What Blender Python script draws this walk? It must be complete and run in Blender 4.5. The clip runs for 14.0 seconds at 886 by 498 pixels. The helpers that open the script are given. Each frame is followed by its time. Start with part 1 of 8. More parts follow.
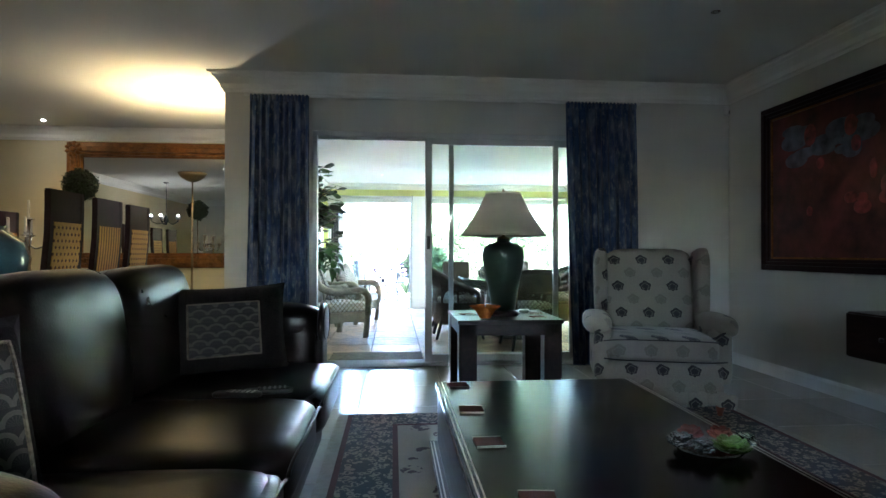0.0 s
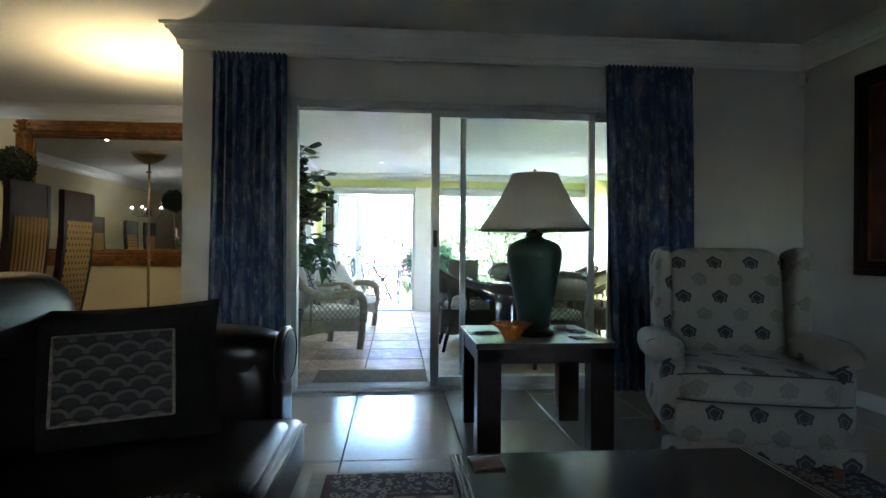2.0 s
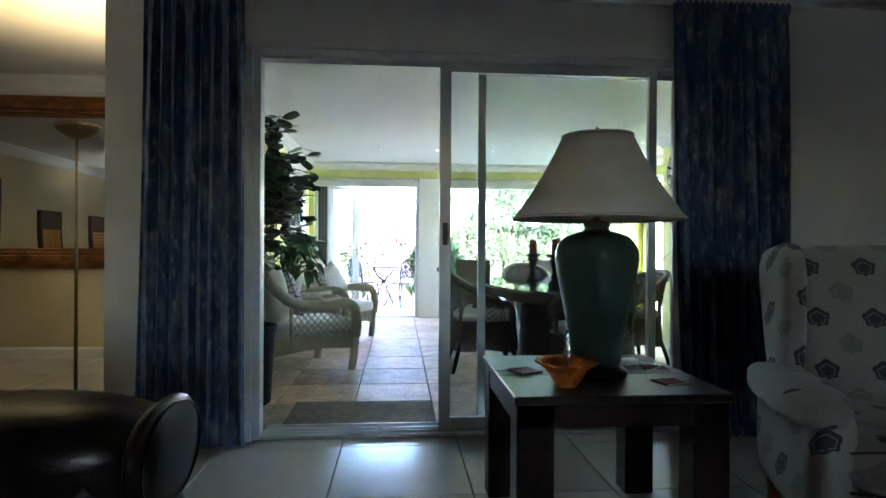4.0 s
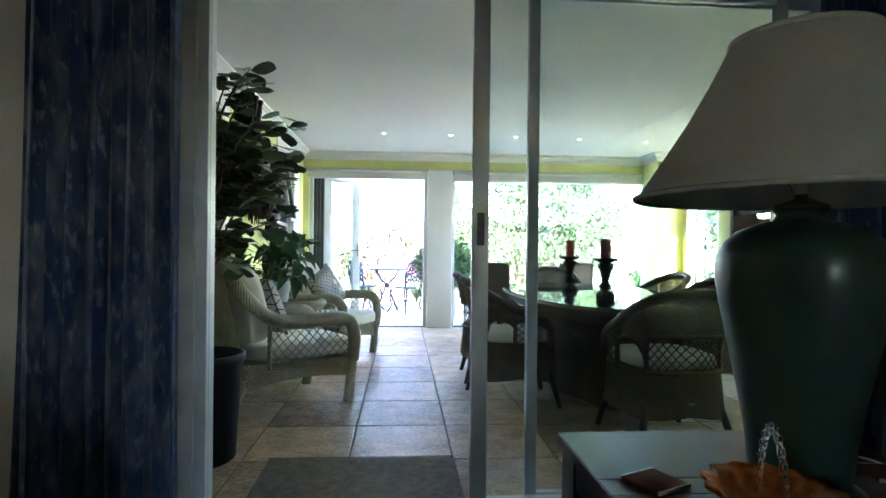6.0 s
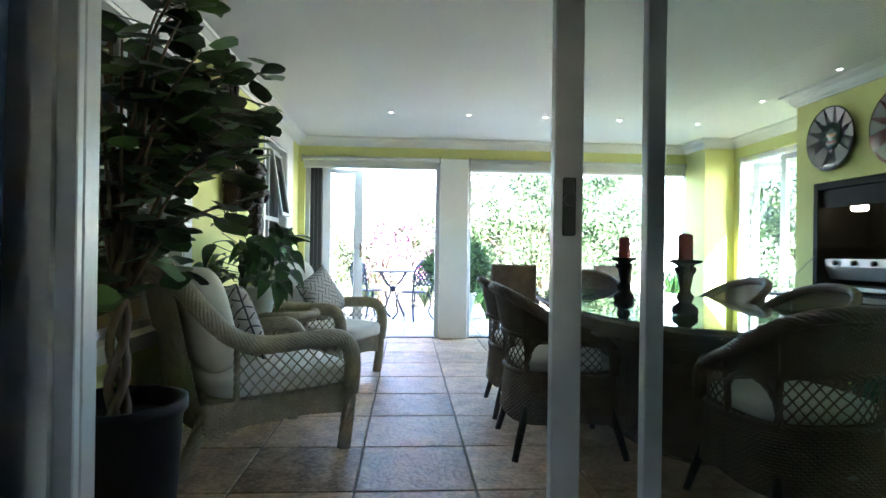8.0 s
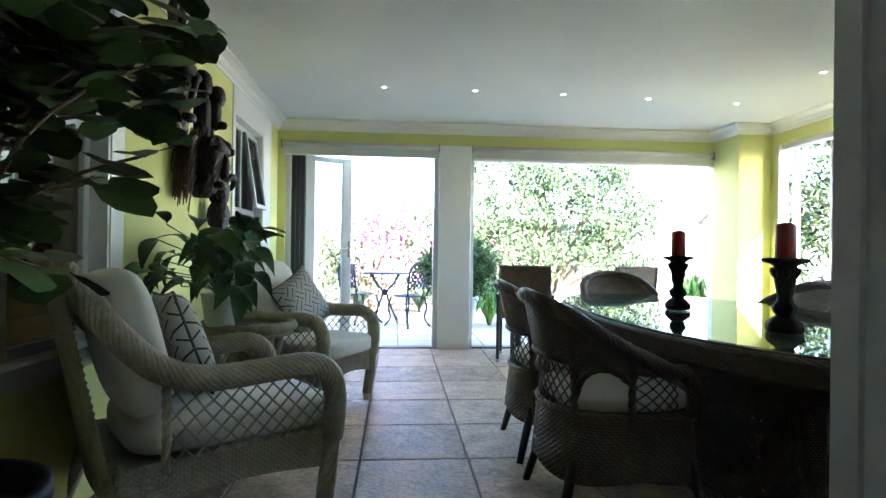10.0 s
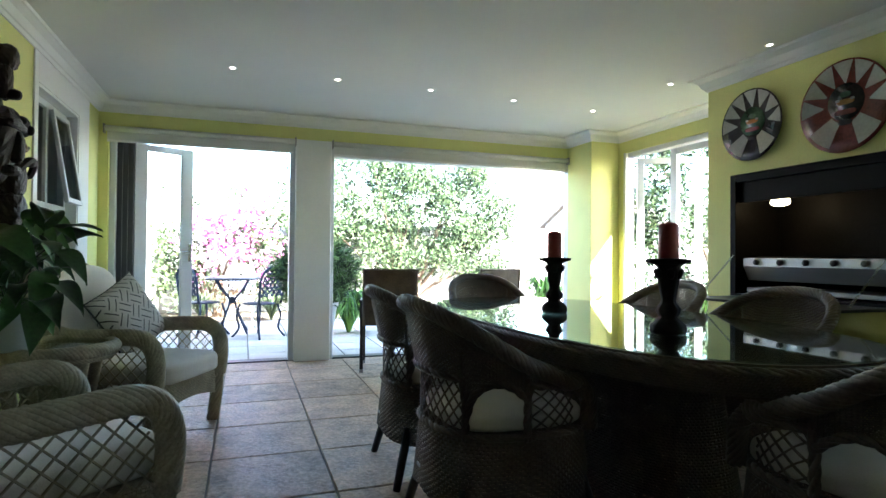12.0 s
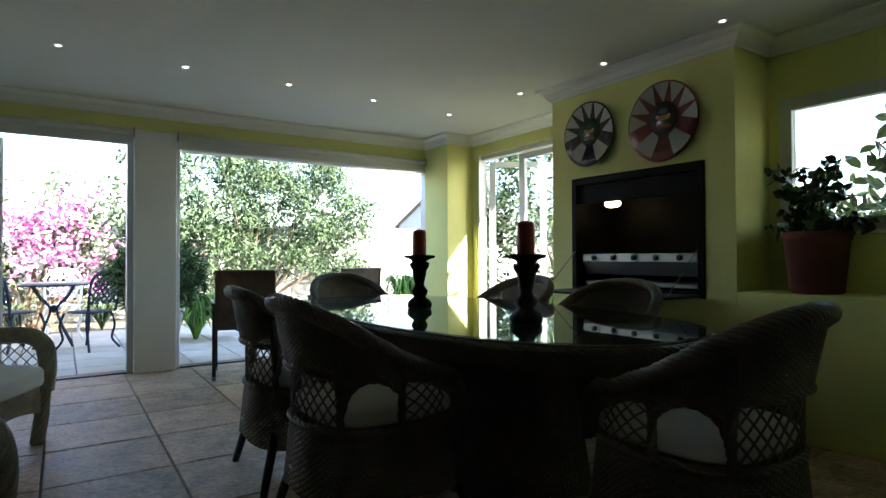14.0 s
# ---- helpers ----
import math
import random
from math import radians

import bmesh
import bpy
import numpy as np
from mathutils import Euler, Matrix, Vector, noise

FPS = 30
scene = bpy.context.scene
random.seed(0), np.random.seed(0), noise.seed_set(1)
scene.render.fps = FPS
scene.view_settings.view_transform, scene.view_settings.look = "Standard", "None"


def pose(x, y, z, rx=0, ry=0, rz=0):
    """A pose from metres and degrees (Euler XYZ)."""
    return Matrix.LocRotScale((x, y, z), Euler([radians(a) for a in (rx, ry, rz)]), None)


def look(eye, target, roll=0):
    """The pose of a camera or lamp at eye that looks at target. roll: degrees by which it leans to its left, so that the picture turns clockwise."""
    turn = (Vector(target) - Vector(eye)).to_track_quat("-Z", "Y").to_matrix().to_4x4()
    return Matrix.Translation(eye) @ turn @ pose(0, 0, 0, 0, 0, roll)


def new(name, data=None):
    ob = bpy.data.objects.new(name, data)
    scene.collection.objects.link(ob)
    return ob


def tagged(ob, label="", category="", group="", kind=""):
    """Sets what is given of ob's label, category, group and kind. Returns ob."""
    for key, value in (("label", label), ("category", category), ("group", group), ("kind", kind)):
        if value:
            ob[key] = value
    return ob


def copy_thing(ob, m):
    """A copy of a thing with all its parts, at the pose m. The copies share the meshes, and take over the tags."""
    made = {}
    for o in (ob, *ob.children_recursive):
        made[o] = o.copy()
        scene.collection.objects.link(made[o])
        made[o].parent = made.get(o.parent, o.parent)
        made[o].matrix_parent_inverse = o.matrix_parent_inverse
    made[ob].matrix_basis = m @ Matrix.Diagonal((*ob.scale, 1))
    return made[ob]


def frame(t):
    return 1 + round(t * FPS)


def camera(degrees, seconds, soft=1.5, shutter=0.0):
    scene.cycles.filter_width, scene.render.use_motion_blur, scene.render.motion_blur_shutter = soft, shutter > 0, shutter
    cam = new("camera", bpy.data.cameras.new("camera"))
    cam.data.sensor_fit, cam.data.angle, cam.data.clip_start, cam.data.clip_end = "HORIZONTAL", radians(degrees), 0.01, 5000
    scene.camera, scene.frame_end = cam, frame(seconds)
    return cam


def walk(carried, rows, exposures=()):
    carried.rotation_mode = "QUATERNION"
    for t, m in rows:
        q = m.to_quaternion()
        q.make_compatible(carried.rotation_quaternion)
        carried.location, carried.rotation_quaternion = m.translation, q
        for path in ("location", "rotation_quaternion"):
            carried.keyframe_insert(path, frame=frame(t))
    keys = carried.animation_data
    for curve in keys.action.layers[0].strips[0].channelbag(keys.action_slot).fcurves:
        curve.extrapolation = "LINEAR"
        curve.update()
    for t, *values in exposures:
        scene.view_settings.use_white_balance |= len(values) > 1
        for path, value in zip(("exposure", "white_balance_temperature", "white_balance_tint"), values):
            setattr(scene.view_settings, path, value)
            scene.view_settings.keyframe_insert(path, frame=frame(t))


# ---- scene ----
cam = camera(75.5, 14.0, soft=1.5)
PATH = [
    (0, (0.14, 0.151, 1.083), (0.314, 2.144, 1.098), 0.1),
    (0.5, (0.105, 0.345, 1.075), (0.288, 2.336, 1.09), 0.3),
    (1, (0.145, 0.618, 1.085), (0.325, 2.61, 1.095), 0.3),
    (1.5, (0.166, 0.908, 1.096), (0.336, 2.901, 1.101), 0.3),
    (2, (0.172, 1.197, 1.103), (0.338, 3.19, 1.104), 0.4),
    (4.5, (0.216, 2.59, 1.101), (0.368, 4.584, 1.098), 0.3),
    (5, (0.166, 2.874, 1.107), (0.32, 4.868, 1.106), 0.3),
    (5.5, (0.164, 3.133, 1.11), (0.312, 5.127, 1.109), 0.5),
    (6, (0.169, 3.382, 1.107), (0.312, 5.376, 1.105), 0.6),
    (6.5, (0.141, 3.636, 1.102), (0.276, 5.632, 1.102), 0.6),
    (7, (0.13, 3.869, 1.101), (0.262, 5.865, 1.101), 0.7),
    (7.5, (0.145, 4.123, 1.094), (0.275, 6.119, 1.095), 0.7),
    (8, (0.12, 4.383, 1.085), (0.247, 6.379, 1.088), 0.8),
    (10.5, (0.073, 5.355, 1.048), (0.266, 7.345, 1.059), 0.8),
    (11, (0.095, 5.466, 1.041), (0.41, 7.441, 1.06), 0.7),
    (11.5, (0.073, 5.523, 1.042), (0.544, 7.467, 1.065), 0.6),
    (12, (0.047, 5.548, 1.05), (0.703, 7.437, 1.076), 0.5),
    (12.5, (0.021, 5.557, 1.045), (0.828, 7.388, 1.073), 0.3),
    (13, (-0.002, 5.556, 1.044), (0.923, 7.329, 1.071), 0.1),
    (13.5, (-0.012, 5.549, 1.05), (1.012, 7.267, 1.074), -0),
    (14, (-0.026, 5.55, 1.038), (1.084, 7.213, 1.066), -0.2),
]
EXPOSURES = [(0, 6.2, 5550, 8), (2, 5.65, 5600, 8), (5, 5.33, 5700, 8), (8, 4.93, 5850, 8), (11, 4.27, 6000, 7), (12.5, 3.8, 6100, 6), (14, 2.97, 6250, 5)]
walk(cam, [(t, look(eye, target, roll)) for t, eye, target, roll in PATH], EXPOSURES)

# ---- sky, sun and lamps ----
SUN_WAY = Vector((-0.44, 0.68, -0.52))
world = bpy.data.worlds.new("sky")
scene.world = world
world.use_nodes = True
wn = world.node_tree.nodes
sky = wn.new("ShaderNodeTexSky")
sky.sky_type, sky.sun_disc = "NISHITA", False
sky.sun_elevation, sky.sun_rotation = radians(32.7), radians(147)
world.node_tree.links.new(sky.outputs[0], wn["Background"].inputs[0])
wn["Background"].inputs[1].default_value = 0.15
sun = new("sun", bpy.data.lights.new("sun", "SUN"))
sun.data.energy, sun.data.angle, sun.data.color = 5.0, radians(0.5), (1.0, 0.94, 0.86)
sun.matrix_world = look((0, 0, 20), Vector((0, 0, 20)) + SUN_WAY)


def spot_lamp(x, y, z, power, color=(1, 0.85, 0.62), size=110, target=(0, 0, -1)):
    la = new("spot_lamp", bpy.data.lights.new("spot_lamp", "SPOT"))
    la.data.energy, la.data.color, la.data.spot_size, la.data.spot_blend = power, color, radians(size), 0.7
    la.data.shadow_soft_size = 0.04
    la.matrix_world = look((x, y, z), (x + target[0], y + target[1], z + target[2] + 1e-3))


TORCH = (-1.95, 6.33)
spot_lamp(TORCH[0], TORCH[1], 1.95, 2.1, (1.0, 0.68, 0.27), 140, (0, 0.01, 1))
for dx_, dy_ in ((-4.25, 7.75), (-4.25, 6.0), (-3.2, 4.6)):
    spot_lamp(dx_, dy_, 2.73, 0.17, (1.0, 0.66, 0.26), 95, (0, 0.01, -1))


# ---- materials ----
def node_mat(name):
    m = bpy.data.materials.new(name)
    m.use_nodes = True
    nt = m.node_tree
    return m, nt, nt.nodes, nt.links, nt.nodes["Principled BSDF"]


def mat(name, col, rough=0.5, metal=0.0, var=0.12, coarse=3.0, grain=60.0, bump=0.1, spec=0.5,
        stretch=(1, 1, 1), coat=0.0, sheen=0.0, tint=None, trans=0.0, rough_var=0.15, per_object=0.0, per_island=0.0):
    """A surface with stains at a coarse scale and grain at a fine one."""
    m, nt, n, l, p = node_mat(name)
    tc = n.new("ShaderNodeTexCoord")
    mp = n.new("ShaderNodeMapping")
    mp.inputs["Scale"].default_value = stretch
    l.new(tc.outputs["Object"], mp.inputs[0])
    vec = mp.outputs[0]
    info = n.new("ShaderNodeObjectInfo")
    if per_object:
        add = n.new("ShaderNodeVectorMath")
        add.operation = "ADD"
        sc = n.new("ShaderNodeMath")
        sc.operation, sc.inputs[1].default_value = "MULTIPLY", 37.0
        l.new(info.outputs["Random"], sc.inputs[0])
        l.new(vec, add.inputs[0])
        l.new(sc.outputs[0], add.inputs[1])
        vec = add.outputs[0]
    a = n.new("ShaderNodeTexNoise")
    a.inputs["Scale"].default_value, a.inputs["Detail"].default_value = coarse, 5
    b = n.new("ShaderNodeTexNoise")
    b.inputs["Scale"].default_value, b.inputs["Detail"].default_value = grain, 4
    l.new(vec, a.inputs[0])
    l.new(vec, b.inputs[0])
    mx = n.new("ShaderNodeMath")
    mx.operation, mx.inputs[1].default_value = "MULTIPLY_ADD", 0.5
    l.new(b.outputs[0], mx.inputs[0])
    hf = n.new("ShaderNodeMath")
    hf.operation, hf.inputs[1].default_value = "MULTIPLY", 0.5
    l.new(a.outputs[0], hf.inputs[0])
    l.new(hf.outputs[0], mx.inputs[2])
    fac = mx.outputs[0]
    for amount, src in ((per_object, info.outputs["Random"]), (per_island, None)):
        if amount:
            if src is None:
                src = n.new("ShaderNodeNewGeometry").outputs["Random Per Island"]
            pm = n.new("ShaderNodeMath")
            pm.operation, pm.inputs[1].default_value = "MULTIPLY_ADD", amount
            sub = n.new("ShaderNodeMath")
            sub.operation, sub.inputs[1].default_value = "SUBTRACT", amount / 2
            l.new(src, pm.inputs[0])
            l.new(fac, sub.inputs[0])
            l.new(sub.outputs[0], pm.inputs[2])
            fac = pm.outputs[0]
    ramp = n.new("ShaderNodeValToRGB")
    lo = [max(0, c * (1 - 2 * var)) for c in col]
    hi = list(tint) if tint else [min(1, c * (1 + 1.2 * var)) for c in col]
    ramp.color_ramp.elements[0].position, ramp.color_ramp.elements[1].position = 0.3, 0.7
    ramp.color_ramp.elements[0].color, ramp.color_ramp.elements[1].color = (*lo, 1), (*hi, 1)
    l.new(fac, ramp.inputs[0])
    l.new(ramp.outputs[0], p.inputs["Base Color"])
    rm = n.new("ShaderNodeMath")
    rm.operation, rm.inputs[1].default_value, rm.inputs[2].default_value = "MULTIPLY_ADD", rough * rough_var * 2, rough * (1 - rough_var)
    l.new(a.outputs[0], rm.inputs[0])
    l.new(rm.outputs[0], p.inputs["Roughness"])
    p.inputs["Metallic"].default_value = metal
    p.inputs["Specular IOR Level"].default_value = spec
    p.inputs["Coat Weight"].default_value = coat
    p.inputs["Coat Roughness"].default_value = 0.12
    p.inputs["Sheen Weight"].default_value = sheen
    p.inputs["Transmission Weight"].default_value = trans
    if bump:
        bp = n.new("ShaderNodeBump")
        bp.inputs["Strength"].default_value, bp.inputs["Distance"].default_value = bump, 0.01
        l.new(fac if not per_island else mx.outputs[0], bp.inputs["Height"])
        l.new(bp.outputs[0], p.inputs["Normal"])
    return m


def pane_mat(name, clear=(0.93, 0.96, 0.95), gloss=1.0):
    """Thin clear glass: what is behind shows through, with a mirror-like sheen at a slant."""
    m, nt, n, l, p = node_mat(name)
    n.remove(p)
    t, g, mix, lw, pw, fr = (n.new("ShaderNode" + k) for k in ("BsdfTransparent", "BsdfGlossy", "MixShader", "LayerWeight", "Math", "Math"))
    t.inputs[0].default_value, g.inputs["Roughness"].default_value = (*clear, 1), 0.01
    lw.inputs[0].default_value = 0.5
    pw.operation, pw.inputs[1].default_value = "POWER", 5.0
    fr.operation, fr.inputs[1].default_value, fr.inputs[2].default_value = "MULTIPLY_ADD", min(0.9, 0.75 * gloss), 0.035 * gloss
    l.new(lw.outputs["Facing"], pw.inputs[0])
    l.new(pw.outputs[0], fr.inputs[0])
    l.new(fr.outputs[0], mix.inputs[0])
    l.new(t.outputs[0], mix.inputs[1])
    l.new(g.outputs[0], mix.inputs[2])
    l.new(mix.outputs[0], n["Material Output"].inputs[0])
    return m


def glow_mat(name, col, power):
    m, nt, n, l, p = node_mat(name)
    p.inputs["Emission Color"].default_value, p.inputs["Emission Strength"].default_value = (*col, 1), power
    p.inputs["Base Color"].default_value = (*col, 1)
    return m


def slanted(n, l, sep, out, k):
    """One axis plus a share of y, so that a figure runs on over the sides."""
    m = n.new("ShaderNodeMath")
    m.operation, m.inputs[1].default_value = "MULTIPLY_ADD", k
    l.new(sep.outputs[1], m.inputs[0])
    l.new(sep.outputs[out], m.inputs[2])
    return m.outputs[0]


def pattern_mat(name, ground, figure, kind, scale, rough=0.85, width=0.12, axes="xz"):
    """Cloth with a repeated figure: kind is scales, fret, carnation, border or field."""
    m, nt, n, l, p = node_mat(name)
    tc = n.new("ShaderNodeTexCoord")
    sep = n.new("ShaderNodeSeparateXYZ")
    l.new(tc.outputs["Object"], sep.inputs[0])
    pick = {"x": 0, "y": 1, "z": 2}
    u, v = sep.outputs[pick[axes[0]]], sep.outputs[pick[axes[1]]]
    if kind == "carnation":
        u, v = (slanted(n, l, sep, o, k) for o, k in ((0, 0.7), (2, 0.6)))

    def op(kind_, a, b=None, c=None):
        k = n.new("ShaderNodeMath")
        k.operation = kind_
        for i, val in enumerate((a, b, c)):
            if val is None:
                continue
            if isinstance(val, (int, float)):
                k.inputs[i].default_value = val
            else:
                l.new(val, k.inputs[i])
        return k.outputs[0]

    us, vs = op("MULTIPLY", u, scale), op("MULTIPLY", v, scale)
    if kind == "scales":
        row = op("FLOOR", op("MULTIPLY", vs, 1.6))
        shift = op("MULTIPLY", op("MODULO", op("ABSOLUTE", row), 2.0), 0.5)
        fu = op("SUBTRACT", op("FRACT", op("ADD", us, shift)), 0.5)
        fv = op("FRACT", op("MULTIPLY", vs, 1.6))
        d = op("SQRT", op("ADD", op("MULTIPLY", fu, fu), op("MULTIPLY", op("MULTIPLY", fv, fv), 0.45)))
        ring = op("LESS_THAN", op("ABSOLUTE", op("SUBTRACT", d, 0.47)), 0.09)
        teeth = op("GREATER_THAN", op("SINE", op("MULTIPLY", op("ARCTAN2", fu, fv), 22.0)), 0.3)
        fan = op("MULTIPLY", op("LESS_THAN", d, 0.36), teeth)
        mask = op("MAXIMUM", ring, op("MULTIPLY", fan, 0.35))
    elif kind == "fret":
        a1, b1 = op("ADD", op("ADD", us, vs), 40.3), op("ADD", op("SUBTRACT", us, vs), 40.7)
        cell = op("MODULO", op("ADD", op("ABSOLUTE", op("FLOOR", a1)), op("ABSOLUTE", op("FLOOR", b1))), 2.0)
        la = op("LESS_THAN", op("ABSOLUTE", op("SUBTRACT", op("FRACT", op("MULTIPLY", a1, 2.0)), 0.5)), width)
        lb = op("LESS_THAN", op("ABSOLUTE", op("SUBTRACT", op("FRACT", op("MULTIPLY", b1, 2.0)), 0.5)), width)
        mask = op("ADD", op("MULTIPLY", la, cell), op("MULTIPLY", lb, op("SUBTRACT", 1.0, cell)))
    elif kind == "carnation":
        # lotus sprigs in a half-drop: dark rows with faint rows between them
        vr = op("MULTIPLY", vs, 1.8)
        row = op("FLOOR", vr)
        odd = op("MODULO", op("ABSOLUTE", row), 2.0)
        fu = op("SUBTRACT", op("FRACT", op("ADD", us, op("MULTIPLY", odd, 0.5))), 0.5)
        fv = op("MULTIPLY", op("SUBTRACT", op("FRACT", vr), 0.5), 0.555)
        ang = op("ARCTAN2", op("ADD", fv, 0.06), fu)
        d = op("SQRT", op("ADD", op("MULTIPLY", fu, fu), op("MULTIPLY", op("ADD", fv, 0.06), op("ADD", fv, 0.06))))
        lobe = op("MULTIPLY_ADD", op("COSINE", op("MULTIPLY_ADD", ang, 6.0, 3.14)), 0.020, op("MULTIPLY_ADD", op("SINE", ang), 0.065, 0.195))
        inside = op("LESS_THAN", d, lobe)
        vein = op("LESS_THAN", op("ABSOLUTE", op("SUBTRACT", d, op("MULTIPLY", lobe, 0.62))), 0.013)
        stem = op("MULTIPLY", op("LESS_THAN", op("ABSOLUTE", fu), 0.022), op("LESS_THAN", op("ABSOLUTE", op("ADD", fv, 0.10)), 0.10))
        shape = op("MAXIMUM", op("SUBTRACT", inside, op("MULTIPLY", vein, 0.55)), stem)
        mask = op("MULTIPLY", shape, op("MULTIPLY_ADD", odd, -0.62, 0.95))
    elif kind == "stripes":
        mask = op("LESS_THAN", op("ABSOLUTE", op("SUBTRACT", op("FRACT", us), 0.5)), width)
    elif kind == "dots":
        odd = op("MODULO", op("ABSOLUTE", op("FLOOR", vs)), 2.0)
        fu = op("SUBTRACT", op("FRACT", op("ADD", us, op("MULTIPLY", odd, 0.5))), 0.5)
        fv = op("SUBTRACT", op("FRACT", vs), 0.5)
        mask = op("LESS_THAN", op("ADD", op("MULTIPLY", fu, fu), op("MULTIPLY", fv, fv)), width * width)
    elif kind == "damask":
        # loose woven flowers: dark patches and pale flecks drawn out along the drop
        mp = n.new("ShaderNodeMapping")
        mp.inputs["Scale"].default_value = (1.0, 1.0, 0.42)
        l.new(tc.outputs["Object"], mp.inputs[0])
        nz = n.new("ShaderNodeTexNoise")
        nz.inputs["Scale"].default_value, nz.inputs["Detail"].default_value = scale, 5
        l.new(mp.outputs[0], nz.inputs[0])
        n2 = n.new("ShaderNodeTexNoise")
        n2.inputs["Scale"].default_value, n2.inputs["Detail"].default_value = scale * 2.6, 4
        l.new(mp.outputs[0], n2.inputs[0])
        soft = n.new("ShaderNodeMapRange")
        soft.inputs["From Min"].default_value, soft.inputs["From Max"].default_value = 0.44, 0.66
        l.new(nz.outputs[0], soft.inputs[0])
        fleck = n.new("ShaderNodeMapRange")
        fleck.inputs["From Min"].default_value, fleck.inputs["From Max"].default_value = 0.56, 0.70
        l.new(n2.outputs[0], fleck.inputs[0])
        mask = op("MULTIPLY_ADD", soft.outputs[0], 0.38, op("MULTIPLY", fleck.outputs[0], 0.55))
    elif kind == "border":
        nz = n.new("ShaderNodeTexVoronoi")
        nz.inputs["Scale"].default_value = scale
        l.new(tc.outputs["Object"], nz.inputs[0])
        n2 = n.new("ShaderNodeTexNoise")
        n2.inputs["Scale"].default_value = scale * 1.4
        l.new(tc.outputs["Object"], n2.inputs[0])
        mask = op("MULTIPLY", op("LESS_THAN", op("ABSOLUTE", op("SUBTRACT", nz.outputs[0], 0.38)), 0.13), op("GREATER_THAN", n2.outputs[0], 0.42))
    else:
        nz = n.new("ShaderNodeTexVoronoi")
        nz.inputs["Scale"].default_value = scale
        l.new(tc.outputs["Object"], nz.inputs[0])
        n2 = n.new("ShaderNodeTexNoise")
        n2.inputs["Scale"].default_value, n2.inputs["Detail"].default_value = scale * 5, 6
        l.new(tc.outputs["Object"], n2.inputs[0])
        mask = op("MULTIPLY", op("LESS_THAN", nz.outputs[0], 0.34), op("GREATER_THAN", n2.outputs[0], 0.5))
    gn = n.new("ShaderNodeTexNoise")
    gn.inputs["Scale"].default_value, gn.inputs["Detail"].default_value = 180, 3
    l.new(tc.outputs["Object"], gn.inputs[0])
    mixc = n.new("ShaderNodeMix")
    mixc.data_type = "RGBA"
    mixc.inputs["A"].default_value, mixc.inputs["B"].default_value = (*ground, 1), (*figure, 1)
    l.new(mask, mixc.inputs["Factor"])
    fade = n.new("ShaderNodeMix")
    fade.data_type, fade.blend_type = "RGBA", "MULTIPLY"
    fade.inputs["Factor"].default_value = 0.45
    l.new(mixc.outputs["Result"], fade.inputs["A"])
    l.new(gn.outputs[0], fade.inputs["B"])
    l.new(fade.outputs["Result"], p.inputs["Base Color"])
    p.inputs["Roughness"].default_value = rough
    p.inputs["Sheen Weight"].default_value = 0.15
    bp = n.new("ShaderNodeBump")
    bp.inputs["Strength"].default_value, bp.inputs["Distance"].default_value = 0.25, 0.004
    l.new(gn.outputs[0], bp.inputs["Height"])
    l.new(bp.outputs[0], p.inputs["Normal"])
    return m


